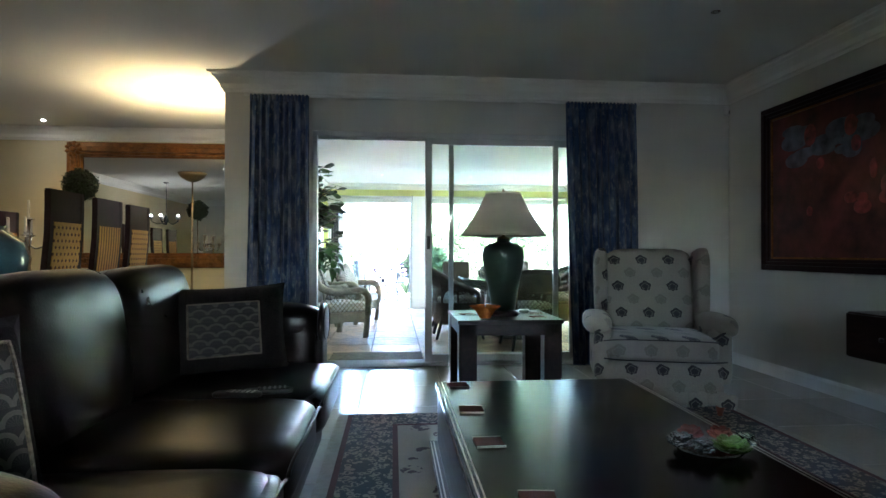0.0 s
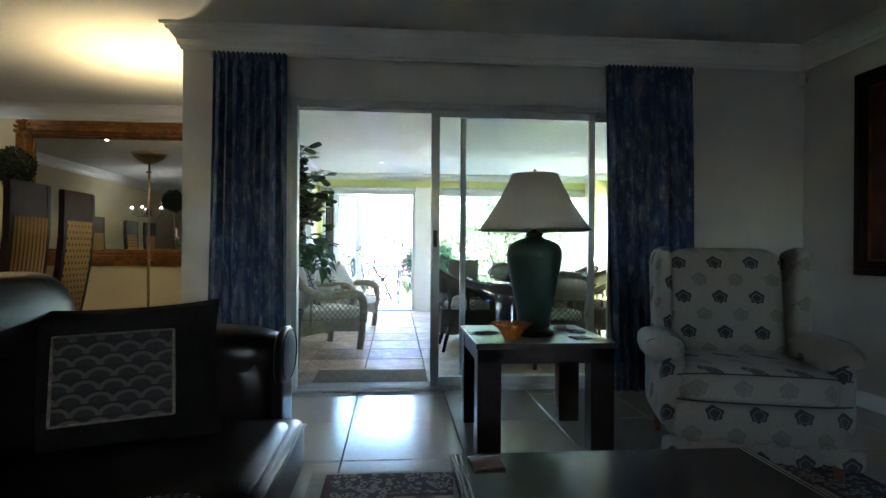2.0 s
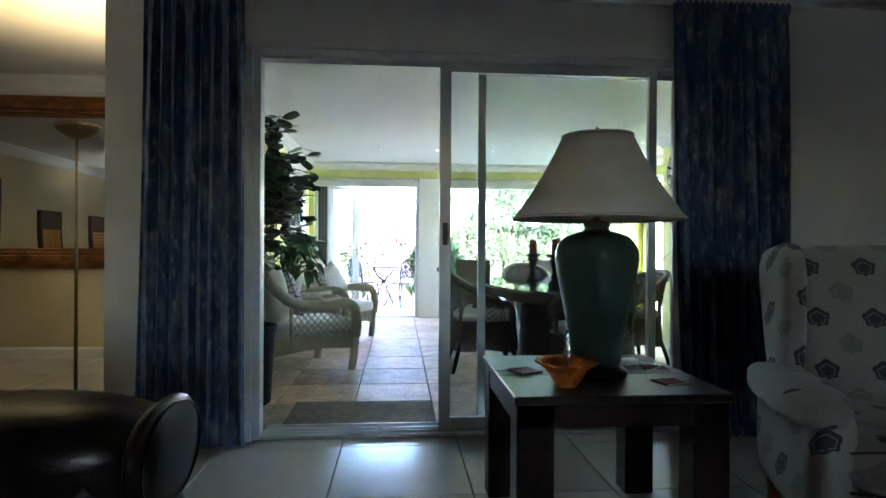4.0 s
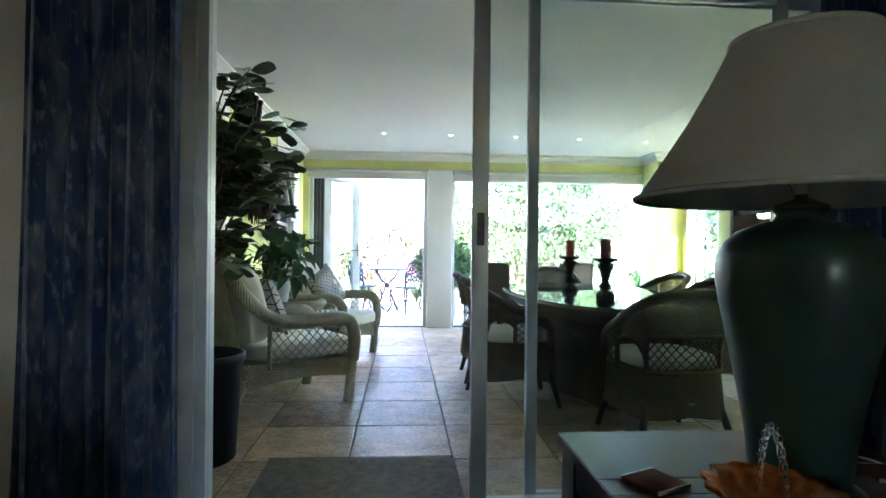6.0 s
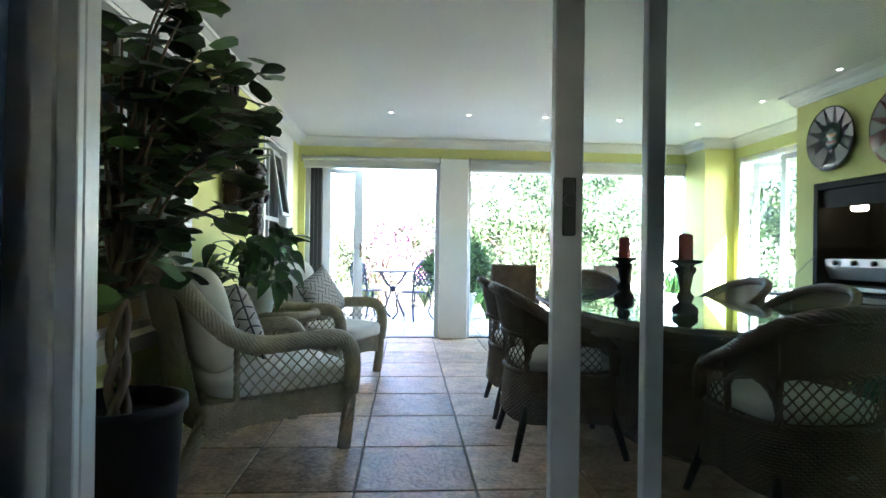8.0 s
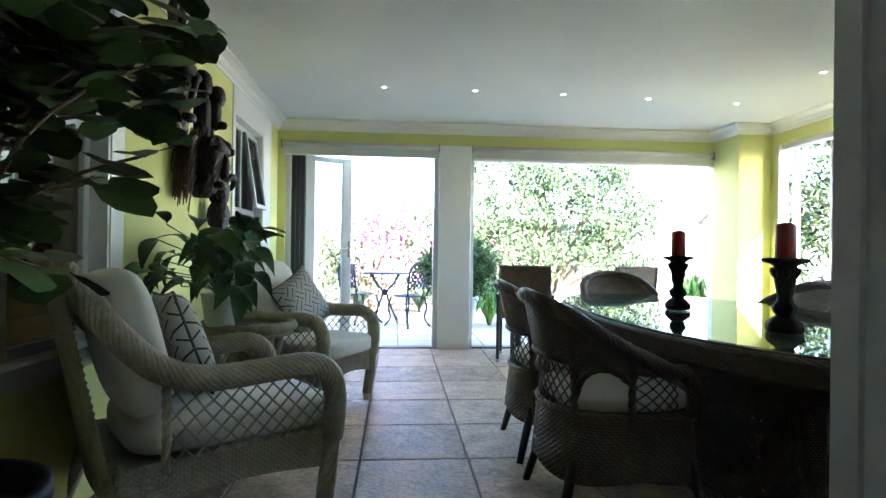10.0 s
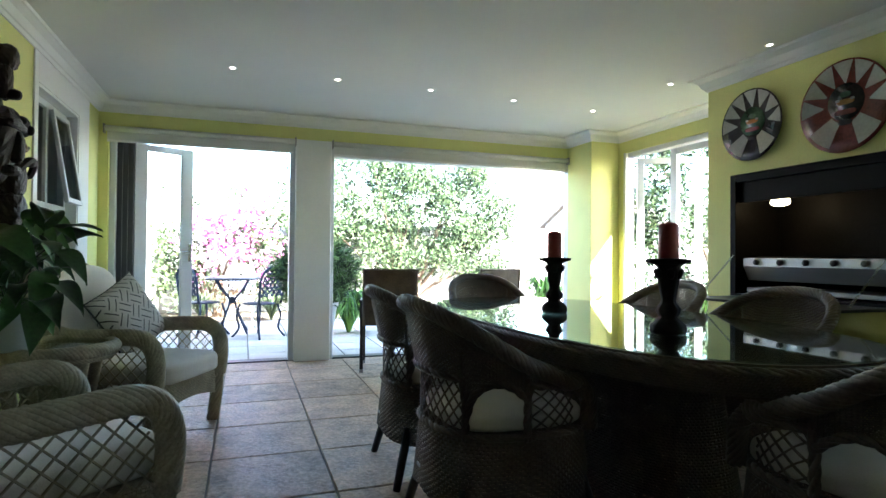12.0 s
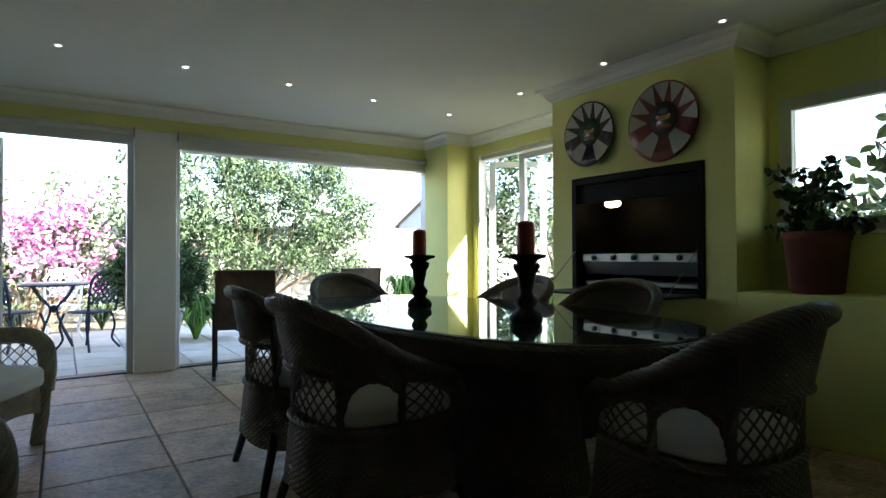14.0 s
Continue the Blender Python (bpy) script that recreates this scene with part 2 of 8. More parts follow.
M = {
    "wall_white": mat("wall_white", (0.62, 0.61, 0.58), 0.8, var=0.03, bump=0.08, grain=120),
    "wall_yellow": mat("wall_yellow", (0.68, 0.68, 0.26), 0.8, var=0.05, bump=0.08, grain=90),
    "wall_dining": mat("wall_dining", (0.55, 0.48, 0.31), 0.8, var=0.04, bump=0.08, grain=120),
    "wall_out": mat("wall_out", (0.75, 0.73, 0.70), 0.85, var=0.06, bump=0.25, grain=50),
    # White plaster of the far house, with its shade put into a grey base.
    "plaster_shaded": mat("plaster_shaded", (0.36, 0.37, 0.39), 0.85, var=0.05, coarse=1, grain=30, bump=0.1),
    "ceiling": mat("ceiling", (0.66, 0.66, 0.64), 0.85, var=0.02, bump=0.04, grain=140),
    "cornice": mat("cornice", (0.74, 0.74, 0.72), 0.6, var=0.02, bump=0.02),
    "white_paint": mat("white_paint", (0.74, 0.74, 0.73), 0.45, var=0.03, bump=0.03),
    "alu_white": mat("alu_white", (0.58, 0.59, 0.60), 0.35, var=0.03, bump=0.01),
    "alu_dark": mat("alu_dark", (0.03, 0.03, 0.035), 0.35, var=0.1, bump=0.01),
    "tile_living": mat("tile_living", (0.50, 0.49, 0.47), 0.16, var=0.05, coarse=2, grain=40, bump=0.015, per_object=0.12),
    "tile_patio": mat("tile_patio", (0.50, 0.355, 0.242), 0.5, var=0.34, coarse=7, grain=42, bump=1.0, per_object=0.16, rough_var=0.35, spec=0.2),
    "grout": mat("grout", (0.19, 0.17, 0.145), 0.9, var=0.1, bump=0.2),
    "leather": mat("leather", (0.010, 0.0058, 0.0047), 0.29, var=0.3, coarse=4, grain=140, bump=0.12, spec=0.19),
    "dark_wood": mat("dark_wood", (0.024, 0.010, 0.008), 0.34, var=0.4, coarse=2, grain=18, bump=0.05, stretch=(14, 1, 14), spec=0.3),
    "table_wood": mat("table_wood", (0.012, 0.008, 0.007), 0.22, var=0.35, coarse=2, grain=18, bump=0.02, stretch=(1, 12, 12), coat=0.3),
    "red_wood": mat("red_wood", (0.20, 0.05, 0.02), 0.35, var=0.3, coarse=3, grain=30, bump=0.05, stretch=(8, 8, 1)),
    "inlay": mat("inlay", (0.42, 0.36, 0.30), 0.4, var=0.1, bump=0.02),
    "curtain": pattern_mat("curtain", (0.026, 0.070, 0.20), (0.36, 0.40, 0.46), "damask", 13.0),
    "shade": mat("shade", (0.50, 0.48, 0.43), 0.85, var=0.06, coarse=4, grain=160, bump=0.15),
    "teal_glaze": mat("teal_glaze", (0.034, 0.066, 0.047), 0.28, var=0.06, coarse=6, grain=30, bump=0.0, rough_var=0.04),
    "blue_glaze": mat("blue_glaze", (0.05, 0.11, 0.15), 0.16, var=0.12, coarse=6, grain=30, bump=0.02, coat=0.4),
    "amber_glass": mat("amber_glass", (0.78, 0.14, 0.02), 0.16, var=0.2, bump=0.03, trans=0.15, tint=(0.95, 0.28, 0.06)),
    "clear_glass": mat("clear_glass", (0.95, 0.96, 0.96), 0.03, var=0.01, bump=0.0, trans=1.0),
    "green_glass": mat("green_glass", (0.25, 0.42, 0.10), 0.08, var=0.1, bump=0.02, trans=0.6),
    "pink_glass": mat("pink_glass", (0.42, 0.17, 0.15), 0.08, var=0.1, bump=0.02, trans=0.5),
    "coaster": mat("coaster", (0.085, 0.020, 0.017), 0.8, var=0.25, grain=150, bump=0.25, spec=0.15),
    "black_plastic": mat("black_plastic", (0.012, 0.012, 0.013), 0.35, var=0.1, bump=0.03),
    "white_plastic": mat("white_plastic", (0.75, 0.75, 0.74), 0.35, var=0.03, bump=0.01),
    "gold": mat("gold", (0.25, 0.105, 0.026), 0.36, metal=0.55, var=0.4, coarse=9, grain=60, bump=0.35),
    "mirror": mat("mirror", (0.86, 0.87, 0.86), 0.012, metal=1.0, var=0.01, bump=0.0),
    "brass": mat("brass", (0.30, 0.23, 0.14), 0.42, metal=1.0, var=0.15, bump=0.03),
    "silver": mat("silver", (0.62, 0.60, 0.56), 0.25, metal=1.0, var=0.15, bump=0.05),
    "chrome": mat("chrome", (0.70, 0.70, 0.70), 0.18, metal=1.0, var=0.06, bump=0.02),
    "stainless": mat("stainless", (0.40, 0.39, 0.375), 0.33, metal=1.0, var=0.1, coarse=2, grain=10, bump=0.0, stretch=(1, 0.2, 1)),
    "soot": mat("soot", (0.010, 0.010, 0.010), 0.4, var=0.4, coarse=5, bump=0.08),
    "soot_matt": mat("soot_matt", (0.005, 0.0045, 0.004), 0.6, var=0.4, coarse=5, bump=0.1, spec=0.1),
    "chair_wood": mat("chair_wood", (0.030, 0.014, 0.014), 0.42, var=0.3, coarse=3, grain=25, bump=0.05, stretch=(8, 8, 1), spec=0.16),
    "wicker_cream": mat("wicker_cream", (0.34, 0.30, 0.21), 0.6, var=0.22, coarse=14, grain=120, bump=0.25),
    "wicker_dark": mat("wicker_dark", (0.115, 0.084, 0.058), 0.48, var=0.3, coarse=12, grain=120, bump=0.2),
    "wicker_table": mat("wicker_table", (0.15, 0.12, 0.088), 0.5, var=0.3, coarse=12, grain=120, bump=0.2),
    "chair_leg": mat("chair_leg", (0.022, 0.018, 0.016), 0.4, var=0.2, bump=0.05),
    "cream_cloth": mat("cream_cloth", (0.58, 0.55, 0.48), 0.9, var=0.08, coarse=7, grain=220, bump=0.3, sheen=0.2),
    "leaf": mat("leaf", (0.042, 0.088, 0.026), 0.38, var=0.35, coarse=6, grain=40, bump=0.08, per_island=0.6, tint=(0.10, 0.19, 0.05)),
    "leaf_lily": mat("leaf_lily", (0.030, 0.075, 0.022), 0.35, var=0.3, coarse=8, grain=50, bump=0.1, per_object=0.4, tint=(0.05, 0.13, 0.03)),
    "leaf_bush": mat("leaf_bush", (0.060, 0.105, 0.040), 0.55, var=0.35, coarse=2, grain=20, bump=0.0, per_island=0.7, tint=(0.15, 0.21, 0.09)),
    "leaf_willow": mat("leaf_willow", (0.042, 0.082, 0.034), 0.5, var=0.35, coarse=2, grain=20, bump=0.0, per_island=0.8, tint=(0.145, 0.21, 0.095), spec=0.3),
    "ebony": mat("ebony", (0.012, 0.009, 0.008), 0.65, var=0.3, coarse=14, bump=0.25, spec=0.18),
    "leaf_bright": mat("leaf_bright", (0.07, 0.17, 0.022), 0.55, var=0.3, coarse=3, grain=20, bump=0.0, per_island=0.6, tint=(0.16, 0.31, 0.055), spec=0.25),
    "leaf_dark": mat("leaf_dark", (0.028, 0.060, 0.022), 0.55, var=0.3, coarse=3, grain=20, bump=0.0, per_island=0.6, tint=(0.06, 0.12, 0.04)),
    "petal": mat("petal", (0.66, 0.13, 0.44), 0.6, var=0.3, coarse=2, grain=20, bump=0.0, per_island=0.8, tint=(0.88, 0.44, 0.72)),
    "topiary": mat("topiary", (0.018, 0.030, 0.014), 0.75, var=0.4, coarse=12, grain=50, bump=0.2, per_island=0.5),
    "bark": mat("bark", (0.16, 0.11, 0.075), 0.85, var=0.3, coarse=8, grain=40, bump=0.5, stretch=(1, 1, 0.25)),
    "soil": mat("soil", (0.035, 0.025, 0.018), 0.95, var=0.4, coarse=20, grain=90, bump=0.6),
    "pot_black": mat("pot_black", (0.008, 0.007, 0.009), 0.6, var=0.2, bump=0.06, spec=0.2),
    "pot_white": mat("pot_white", (0.42, 0.44, 0.42), 0.3, var=0.05, bump=0.02),
    "pot_red": mat("pot_red", (0.14, 0.036, 0.030), 0.7, var=0.2, coarse=6, bump=0.15),
    "candle": mat("candle", (0.30, 0.028, 0.022), 0.45, var=0.12, bump=0.05),
    "iron": mat("iron", (0.014, 0.015, 0.018), 0.5, var=0.3, coarse=14, bump=0.3),
    "blue_iron": mat("blue_iron", (0.014, 0.026, 0.058), 0.6, var=0.2, bump=0.1, spec=0.3),
    "stone_top": mat("stone_top", (0.32, 0.31, 0.30), 0.35, var=0.2, coarse=9, grain=60, bump=0.05),
    "gas_green": mat("gas_green", (0.012, 0.11, 0.065), 0.5, var=0.15, bump=0.05),
    "mask_wood": mat("mask_wood", (0.016, 0.010, 0.008), 0.55, var=0.35, coarse=12, grain=60, bump=0.4, spec=0.3),
    "mask_red": mat("mask_red", (0.085, 0.038, 0.025), 0.7, var=0.4, coarse=14, grain=60, bump=0.3),
    "mask_pale": mat("mask_pale", (0.30, 0.23, 0.16), 0.7, var=0.3, coarse=20, bump=0.3),
    "paving": mat("paving", (0.50, 0.47, 0.43), 0.8, var=0.15, coarse=3, grain=60, bump=0.3, per_object=0.25),
    "pool_tile": mat("pool_tile", (0.02, 0.05, 0.30), 0.2, var=0.4, coarse=30, grain=60, bump=0.05),
    "lawn": mat("lawn", (0.10, 0.14, 0.05), 0.9, var=0.35, coarse=4, grain=80, bump=0.5),
    "ground": mat("ground", (0.20, 0.17, 0.12), 0.95, var=0.3, coarse=1, grain=30, bump=0.4),
    "roof": mat("roof", (0.22, 0.18, 0.16), 0.8, var=0.2, bump=0.2),
    "water": mat("water", (0.02, 0.16, 0.24), 0.03, var=0.1, coarse=3, grain=9, bump=0.06),
    "mat_coir": mat("mat_coir", (0.19, 0.155, 0.115), 0.95, var=0.35, coarse=25, grain=150, bump=0.8),
    "blind": mat("blind", (0.60, 0.60, 0.57), 0.8, var=0.03, bump=0.1),
    "painting": mat("painting", (0.060, 0.040, 0.070), 0.55, var=0.8, coarse=2.2, grain=7, bump=0.15, tint=(0.20, 0.045, 0.04)),
    "painting_blue": mat("painting_blue", (0.085, 0.095, 0.15), 0.55, var=0.7, coarse=4, grain=12, bump=0.15, tint=(0.20, 0.20, 0.26)),
    "painting_red": mat("painting_red", (0.26, 0.045, 0.04), 0.55, var=0.6, coarse=7, grain=18, bump=0.15),
    "picture_brown": mat("picture_brown", (0.16, 0.10, 0.05), 0.5, var=0.5, coarse=6, grain=20, bump=0.05),
    "plate_dark": mat("plate_dark", (0.035, 0.025, 0.025), 0.22, var=0.3, coarse=9, bump=0.03),
    "plate_red": mat("plate_red", (0.15, 0.032, 0.024), 0.25, var=0.3, coarse=9, bump=0.03),
    "plate_white": mat("plate_white", (0.37, 0.345, 0.31), 0.25, var=0.1, coarse=9, bump=0.03),
    "plate_green": mat("plate_green", (0.05, 0.10, 0.06), 0.22, var=0.3, coarse=9, bump=0.03),
    "plate_ochre": mat("plate_ochre", (0.40, 0.20, 0.06), 0.22, var=0.2, coarse=9, bump=0.03),
    "seat_stripe": pattern_mat("seat_stripe", (0.55, 0.29, 0.055), (0.16, 0.055, 0.015), "stripes", 24.0, width=0.2, axes="yz"),
    "seat_spot": pattern_mat("seat_spot", (0.52, 0.30, 0.07), (0.10, 0.035, 0.012), "dots", 21.0, width=0.24, axes="yz"),
    "slate": mat("slate", (0.03, 0.03, 0.032), 0.5, var=0.2, bump=0.2),
    "glass_pane": pane_mat("glass_pane"),
    "glass_clear": pane_mat("glass_clear", (0.96, 0.98, 0.97), 0.3),
    "leaf_mid": mat("leaf_mid", (0.05, 0.105, 0.034), 0.6, var=0.3, coarse=3, grain=20, bump=0.0, per_island=0.6, tint=(0.12, 0.23, 0.07)),
    "glass_dark": pane_mat("glass_dark", (0.55, 0.58, 0.57)),
    "table_glass": pane_mat("table_glass", (0.72, 0.80, 0.77), 1.35),
    "bulb": glow_mat("bulb", (1.0, 0.93, 0.80), 14.0),
    "bulb_small": glow_mat("bulb_small", (1.0, 0.93, 0.82), 2.2),
    "braai_lamp": glow_mat("braai_lamp", (1.0, 0.74, 0.42), 2.0),
    "cushion_scales": pattern_mat("cushion_scales", (0.012, 0.010, 0.009), (0.10, 0.09, 0.072), "scales", 17.0),
    "cushion_border": mat("cushion_border", (0.006, 0.005, 0.005), 0.9, var=0.4, coarse=25, grain=120, bump=0.3, tint=(0.014, 0.011, 0.010), spec=0.1),
    "cushion_fret": pattern_mat("cushion_fret", (0.46, 0.43, 0.38), (0.020, 0.018, 0.020), "fret", 9.0, width=0.085),
    "carnation": pattern_mat("carnation", (0.33, 0.30, 0.245), (0.024, 0.021, 0.030), "carnation", 5.0),
    "rug_border": pattern_mat("rug_border", (0.008, 0.008, 0.018), (0.36, 0.28, 0.22), "border", 26.0, axes="xy"),
    "rug_field": pattern_mat("rug_field", (0.40, 0.34, 0.26), (0.070, 0.030, 0.035), "field", 5.0, axes="xy"),
    "rug_edge": mat("rug_edge", (0.42, 0.40, 0.36), 0.95, var=0.15, coarse=20, grain=120, bump=0.4),
    "rug_line": mat("rug_line", (0.090, 0.035, 0.040), 0.95, var=0.2, coarse=20, grain=120, bump=0.4),
}


# ---- mesh helpers ----
def part(name, bm, material, parent=None, label="", smooth=False, kind=""):
    me = bpy.data.meshes.new(name)
    bmesh.ops.recalc_face_normals(bm, faces=bm.faces)
    bm.to_mesh(me)
    bm.free()
    me.materials.append(M[material])
    if smooth:
        me.polygons.foreach_set("use_smooth", [True] * len(me.polygons))
    ob = new(name, me)
    ob.parent = parent
    if label or kind:
        tagged(ob, label=label, kind=kind)
    return ob


def raw_part(name, verts, faces, material, parent=None, label="", smooth=False, kind=""):
    me = bpy.data.meshes.new(name)
    me.from_pydata([tuple(v) for v in verts], [], faces)
    me.materials.append(M[material])
    if smooth:
        me.polygons.foreach_set("use_smooth", [True] * len(me.polygons))
    ob = new(name, me)
    ob.parent = parent
    if label or kind:
        tagged(ob, label=label, kind=kind)
    return ob


def thing(name, m, label, category, group="", kind=""):
    ob = new(name)
    ob.empty_display_size = 0.1
    ob.matrix_basis = m
    return tagged(ob, label, category, group, kind)


def BM():
    return bmesh.new()


def box(bm, x0, x1, y0, y1, z0, z1, bevel=0.0, seg=1):
    r = bmesh.ops.create_cube(bm, size=1.0, matrix=Matrix.Translation(((x0 + x1) / 2, (y0 + y1) / 2, (z0 + z1) / 2)) @ Matrix.Diagonal((x1 - x0, y1 - y0, z1 - z0, 1)))
    if bevel:
        es = list({e for v in r["verts"] for e in v.link_edges})
        bmesh.ops.bevel(bm, geom=es, offset=bevel, segments=seg, affect="EDGES", profile=0.5)
    return bm


def boxes(*rows, bevel=0.0):
    bm = BM()
    for r in rows:
        box(bm, *r, bevel=bevel)
    return bm


def lathe(bm, prof, n=32, cx=0, cy=0, wob=None):
    rings = []
    for r, z in prof:
        ring = []
        for i in range(n):
            a = 2 * math.pi * i / n
            rr = r * (wob(a, z) if wob else 1)
            ring.append(bm.verts.new((cx + rr * math.cos(a), cy + rr * math.sin(a), z)))
        rings.append(ring)
    for a, b in zip(rings, rings[1:]):
        for i in range(n):
            bm.faces.new((a[i], a[(i + 1) % n], b[(i + 1) % n], b[i]))
    bm.faces.new(rings[0][::-1])
    bm.faces.new(rings[-1])
    return bm


def tube(bm, pts, r, n=6, closed=False, caps=True):
    pts = [Vector(p) for p in pts]
    rad = r if isinstance(r, (list, tuple)) else [r] * len(pts)
    rings, up = [], None
    for i, p in enumerate(pts):
        if closed:
            d = pts[(i + 1) % len(pts)] - pts[i - 1]
        else:
            d = pts[min(i + 1, len(pts) - 1)] - pts[max(i - 1, 0)]
        if d.length < 1e-9:
            d = Vector((0, 0, 1))
        d.normalize()
        if up is None:
            up = d.orthogonal().normalized()
        else:
            up = up - d * up.dot(d)
            up = up.normalized() if up.length > 1e-6 else d.orthogonal().normalized()
        s = d.cross(up)
        rings.append([bm.verts.new(p + rad[i] * (up * math.cos(2 * math.pi * k / n) + s * math.sin(2 * math.pi * k / n))) for k in range(n)])
    m = len(rings)
    for i in range(m if closed else m - 1):
        a, b = rings[i], rings[(i + 1) % m]
        for k in range(n):
            bm.faces.new((a[k], a[(k + 1) % n], b[(k + 1) % n], b[k]))
    if caps and not closed:
        bm.faces.new(rings[0][::-1])
        bm.faces.new(rings[-1])
    return bm


def smooth_path(pts, n=8):
    """Catmull-Rom through the points."""
    P = [Vector(p) for p in pts]
    out = []
    for i in range(len(P) - 1):
        p0, p1, p2, p3 = P[max(i - 1, 0)], P[i], P[i + 1], P[min(i + 2, len(P) - 1)]
        for k in range(n):
            t = k / n
            out.append(0.5 * ((2 * p1) + (p2 - p0) * t + (2 * p0 - 5 * p1 + 4 * p2 - p3) * t * t + (3 * p1 - p0 - 3 * p2 + p3) * t ** 3))
    return out + [P[-1]]


def rope(bm, pts, r, strands=3, pitch=0.07, n=5):
    """Strands twisted round a path, as a rolled wicker edge."""
    pts = [Vector(p) for p in pts]
    length = [0.0]
    for a, b in zip(pts, pts[1:]):
        length.append(length[-1] + (b - a).length)
    total = length[-1]
    steps = max(8, int(total / pitch * 6))
    path = []
    j = 0
    for i in range(steps + 1):
        s = total * i / steps
        while j < len(length) - 2 and length[j + 1] < s:
            j += 1
        f = (s - length[j]) / max(1e-9, length[j + 1] - length[j])
        path.append((s, pts[j].lerp(pts[j + 1], min(1, f))))
    for k in range(strands):
        line, up = [], None
        for i, (s, p) in enumerate(path):
            d = (path[min(i + 1, steps)][1] - path[max(i - 1, 0)][1]).normalized()
            up = d.orthogonal().normalized() if up is None else (up - d * up.dot(d)).normalized()
            w = d.cross(up)
            a = 2 * math.pi * (s / pitch / strands + k / strands)
            line.append(p + (0.48 if strands < 5 else 0.78) * r * (up * math.cos(a) + w * math.sin(a)))
        tube(bm, line, (0.60 if strands < 5 else 1.35 * math.sin(math.pi / strands)) * r, n)
    return bm


def softbox(bm, cx, cy, cz, sx, sy, sz, p=5.0, n=8, turn=None, dent=None):
    """A cushion-like rounded block; sx, sy, sz are full sizes."""
    seen = {}

    def vert(q):
        key = tuple(round(c, 5) for c in q)
        if key not in seen:
            v = Vector(q)
            k = (abs(v.x) ** p + abs(v.y) ** p + abs(v.z) ** p) ** (-1 / p)
            v = v * k
            if dent:
                v = dent(v)
            v = Vector((v.x * sx / 2, v.y * sy / 2, v.z * sz / 2))
            if turn:
                v = turn @ v
            seen[key] = bm.verts.new(v + Vector((cx, cy, cz)))
        return seen[key]

    g = [math.tan((-1 + 2 * i / n) * math.pi / 4) for i in range(n + 1)]
    for ax in range(3):
        for sg in (-1, 1):
            def q(i, j):
                c = [0, 0, 0]
                c[ax], c[(ax + 1) % 3], c[(ax + 2) % 3] = sg, g[i], g[j]
                return c
            for i in range(n):
                for j in range(n):
                    f = [vert(q(i, j)), vert(q(i + 1, j)), vert(q(i + 1, j + 1)), vert(q(i, j + 1))]
                    bm.faces.new(f if sg > 0 else f[::-1])
    return bm


def pillow(bm, w, h, t, n=14, m=None):
    """A stuffed square of cloth standing in the xz plane, thick along y."""
    m = m or Matrix()
    for sg in (-1, 1):
        grid = []
        for i in range(n + 1):
            row = []
            for j in range(n + 1):
                u, v = -1 + 2 * i / n, -1 + 2 * j / n
                pin = 1 - 0.07 * (1 - u * u) * (abs(v) ** 4) - 0.0
                pin2 = 1 - 0.07 * (1 - v * v) * (abs(u) ** 4)
                d = sg * t / 2 * max(0, (1 - u ** 4)) ** 0.6 * max(0, (1 - v ** 4)) ** 0.6
                row.append(bm.verts.new(m @ Vector((u * w / 2 * pin2, d, v * h / 2 * pin))))
            grid.append(row)
        for i in range(n):
            for j in range(n):
                f = (grid[i][j], grid[i + 1][j], grid[i + 1][j + 1], grid[i][j + 1])
                bm.faces.new(f if sg < 0 else f[::-1])
    bmesh.ops.remove_doubles(bm, verts=bm.verts, dist=1e-5)
    return bm


def weave(bm, surf, nu, nv, amp=0.004, thick=0.012):
    """A basket-woven sheet: nv flat weavers pass over and under nu stakes; surf(u, v) gives place and normal."""
    amp, half = max(0.0022, amp * 0.75), 0.0022
    for j in range(nv):
        rings = []
        for i in range(nu + 1):
            u, v = i / nu, (j + 0.5) / nv
            p, nn = surf(u, v)
            q = (Vector(surf(u, (j + 0.985) / nv)[0]) - Vector(surf(u, (j + 0.015) / nv)[0])) * 0.5
            p, nn = Vector(p), Vector(nn)
            o = p + nn * (amp if (i + j) % 2 else -amp)
            rings.append([bm.verts.new(o + q), bm.verts.new(o + nn * half * 1.4), bm.verts.new(o - q), bm.verts.new(o - nn * half * 1.4)])
        for a, b in zip(rings, rings[1:]):
            for k in range(4):
                bm.faces.new((a[k], b[k], b[(k + 1) % 4], a[(k + 1) % 4]))
    for i in range(nu + 1):
        rings = []
        u = min(1, i / nu)
        for j in range(4):
            p, nn = surf(u, j / 3)
            side = Vector(surf(min(1, u + 0.3 / nu), j / 3)[0]) - Vector(surf(max(0, u - 0.3 / nu), j / 3)[0])
            side = side.normalized() * 0.0026 if side.length > 1e-9 else Vector((0.0026, 0, 0))
            p, nn = Vector(p), Vector(nn) * 0.0018
            rings.append([bm.verts.new(p + nn), bm.verts.new(p + side), bm.verts.new(p - nn), bm.verts.new(p - side)])
        for a, b in zip(rings, rings[1:]):
            for k in range(4):
                bm.faces.new((a[k], b[k], b[(k + 1) % 4], a[(k + 1) % 4]))
    return bm


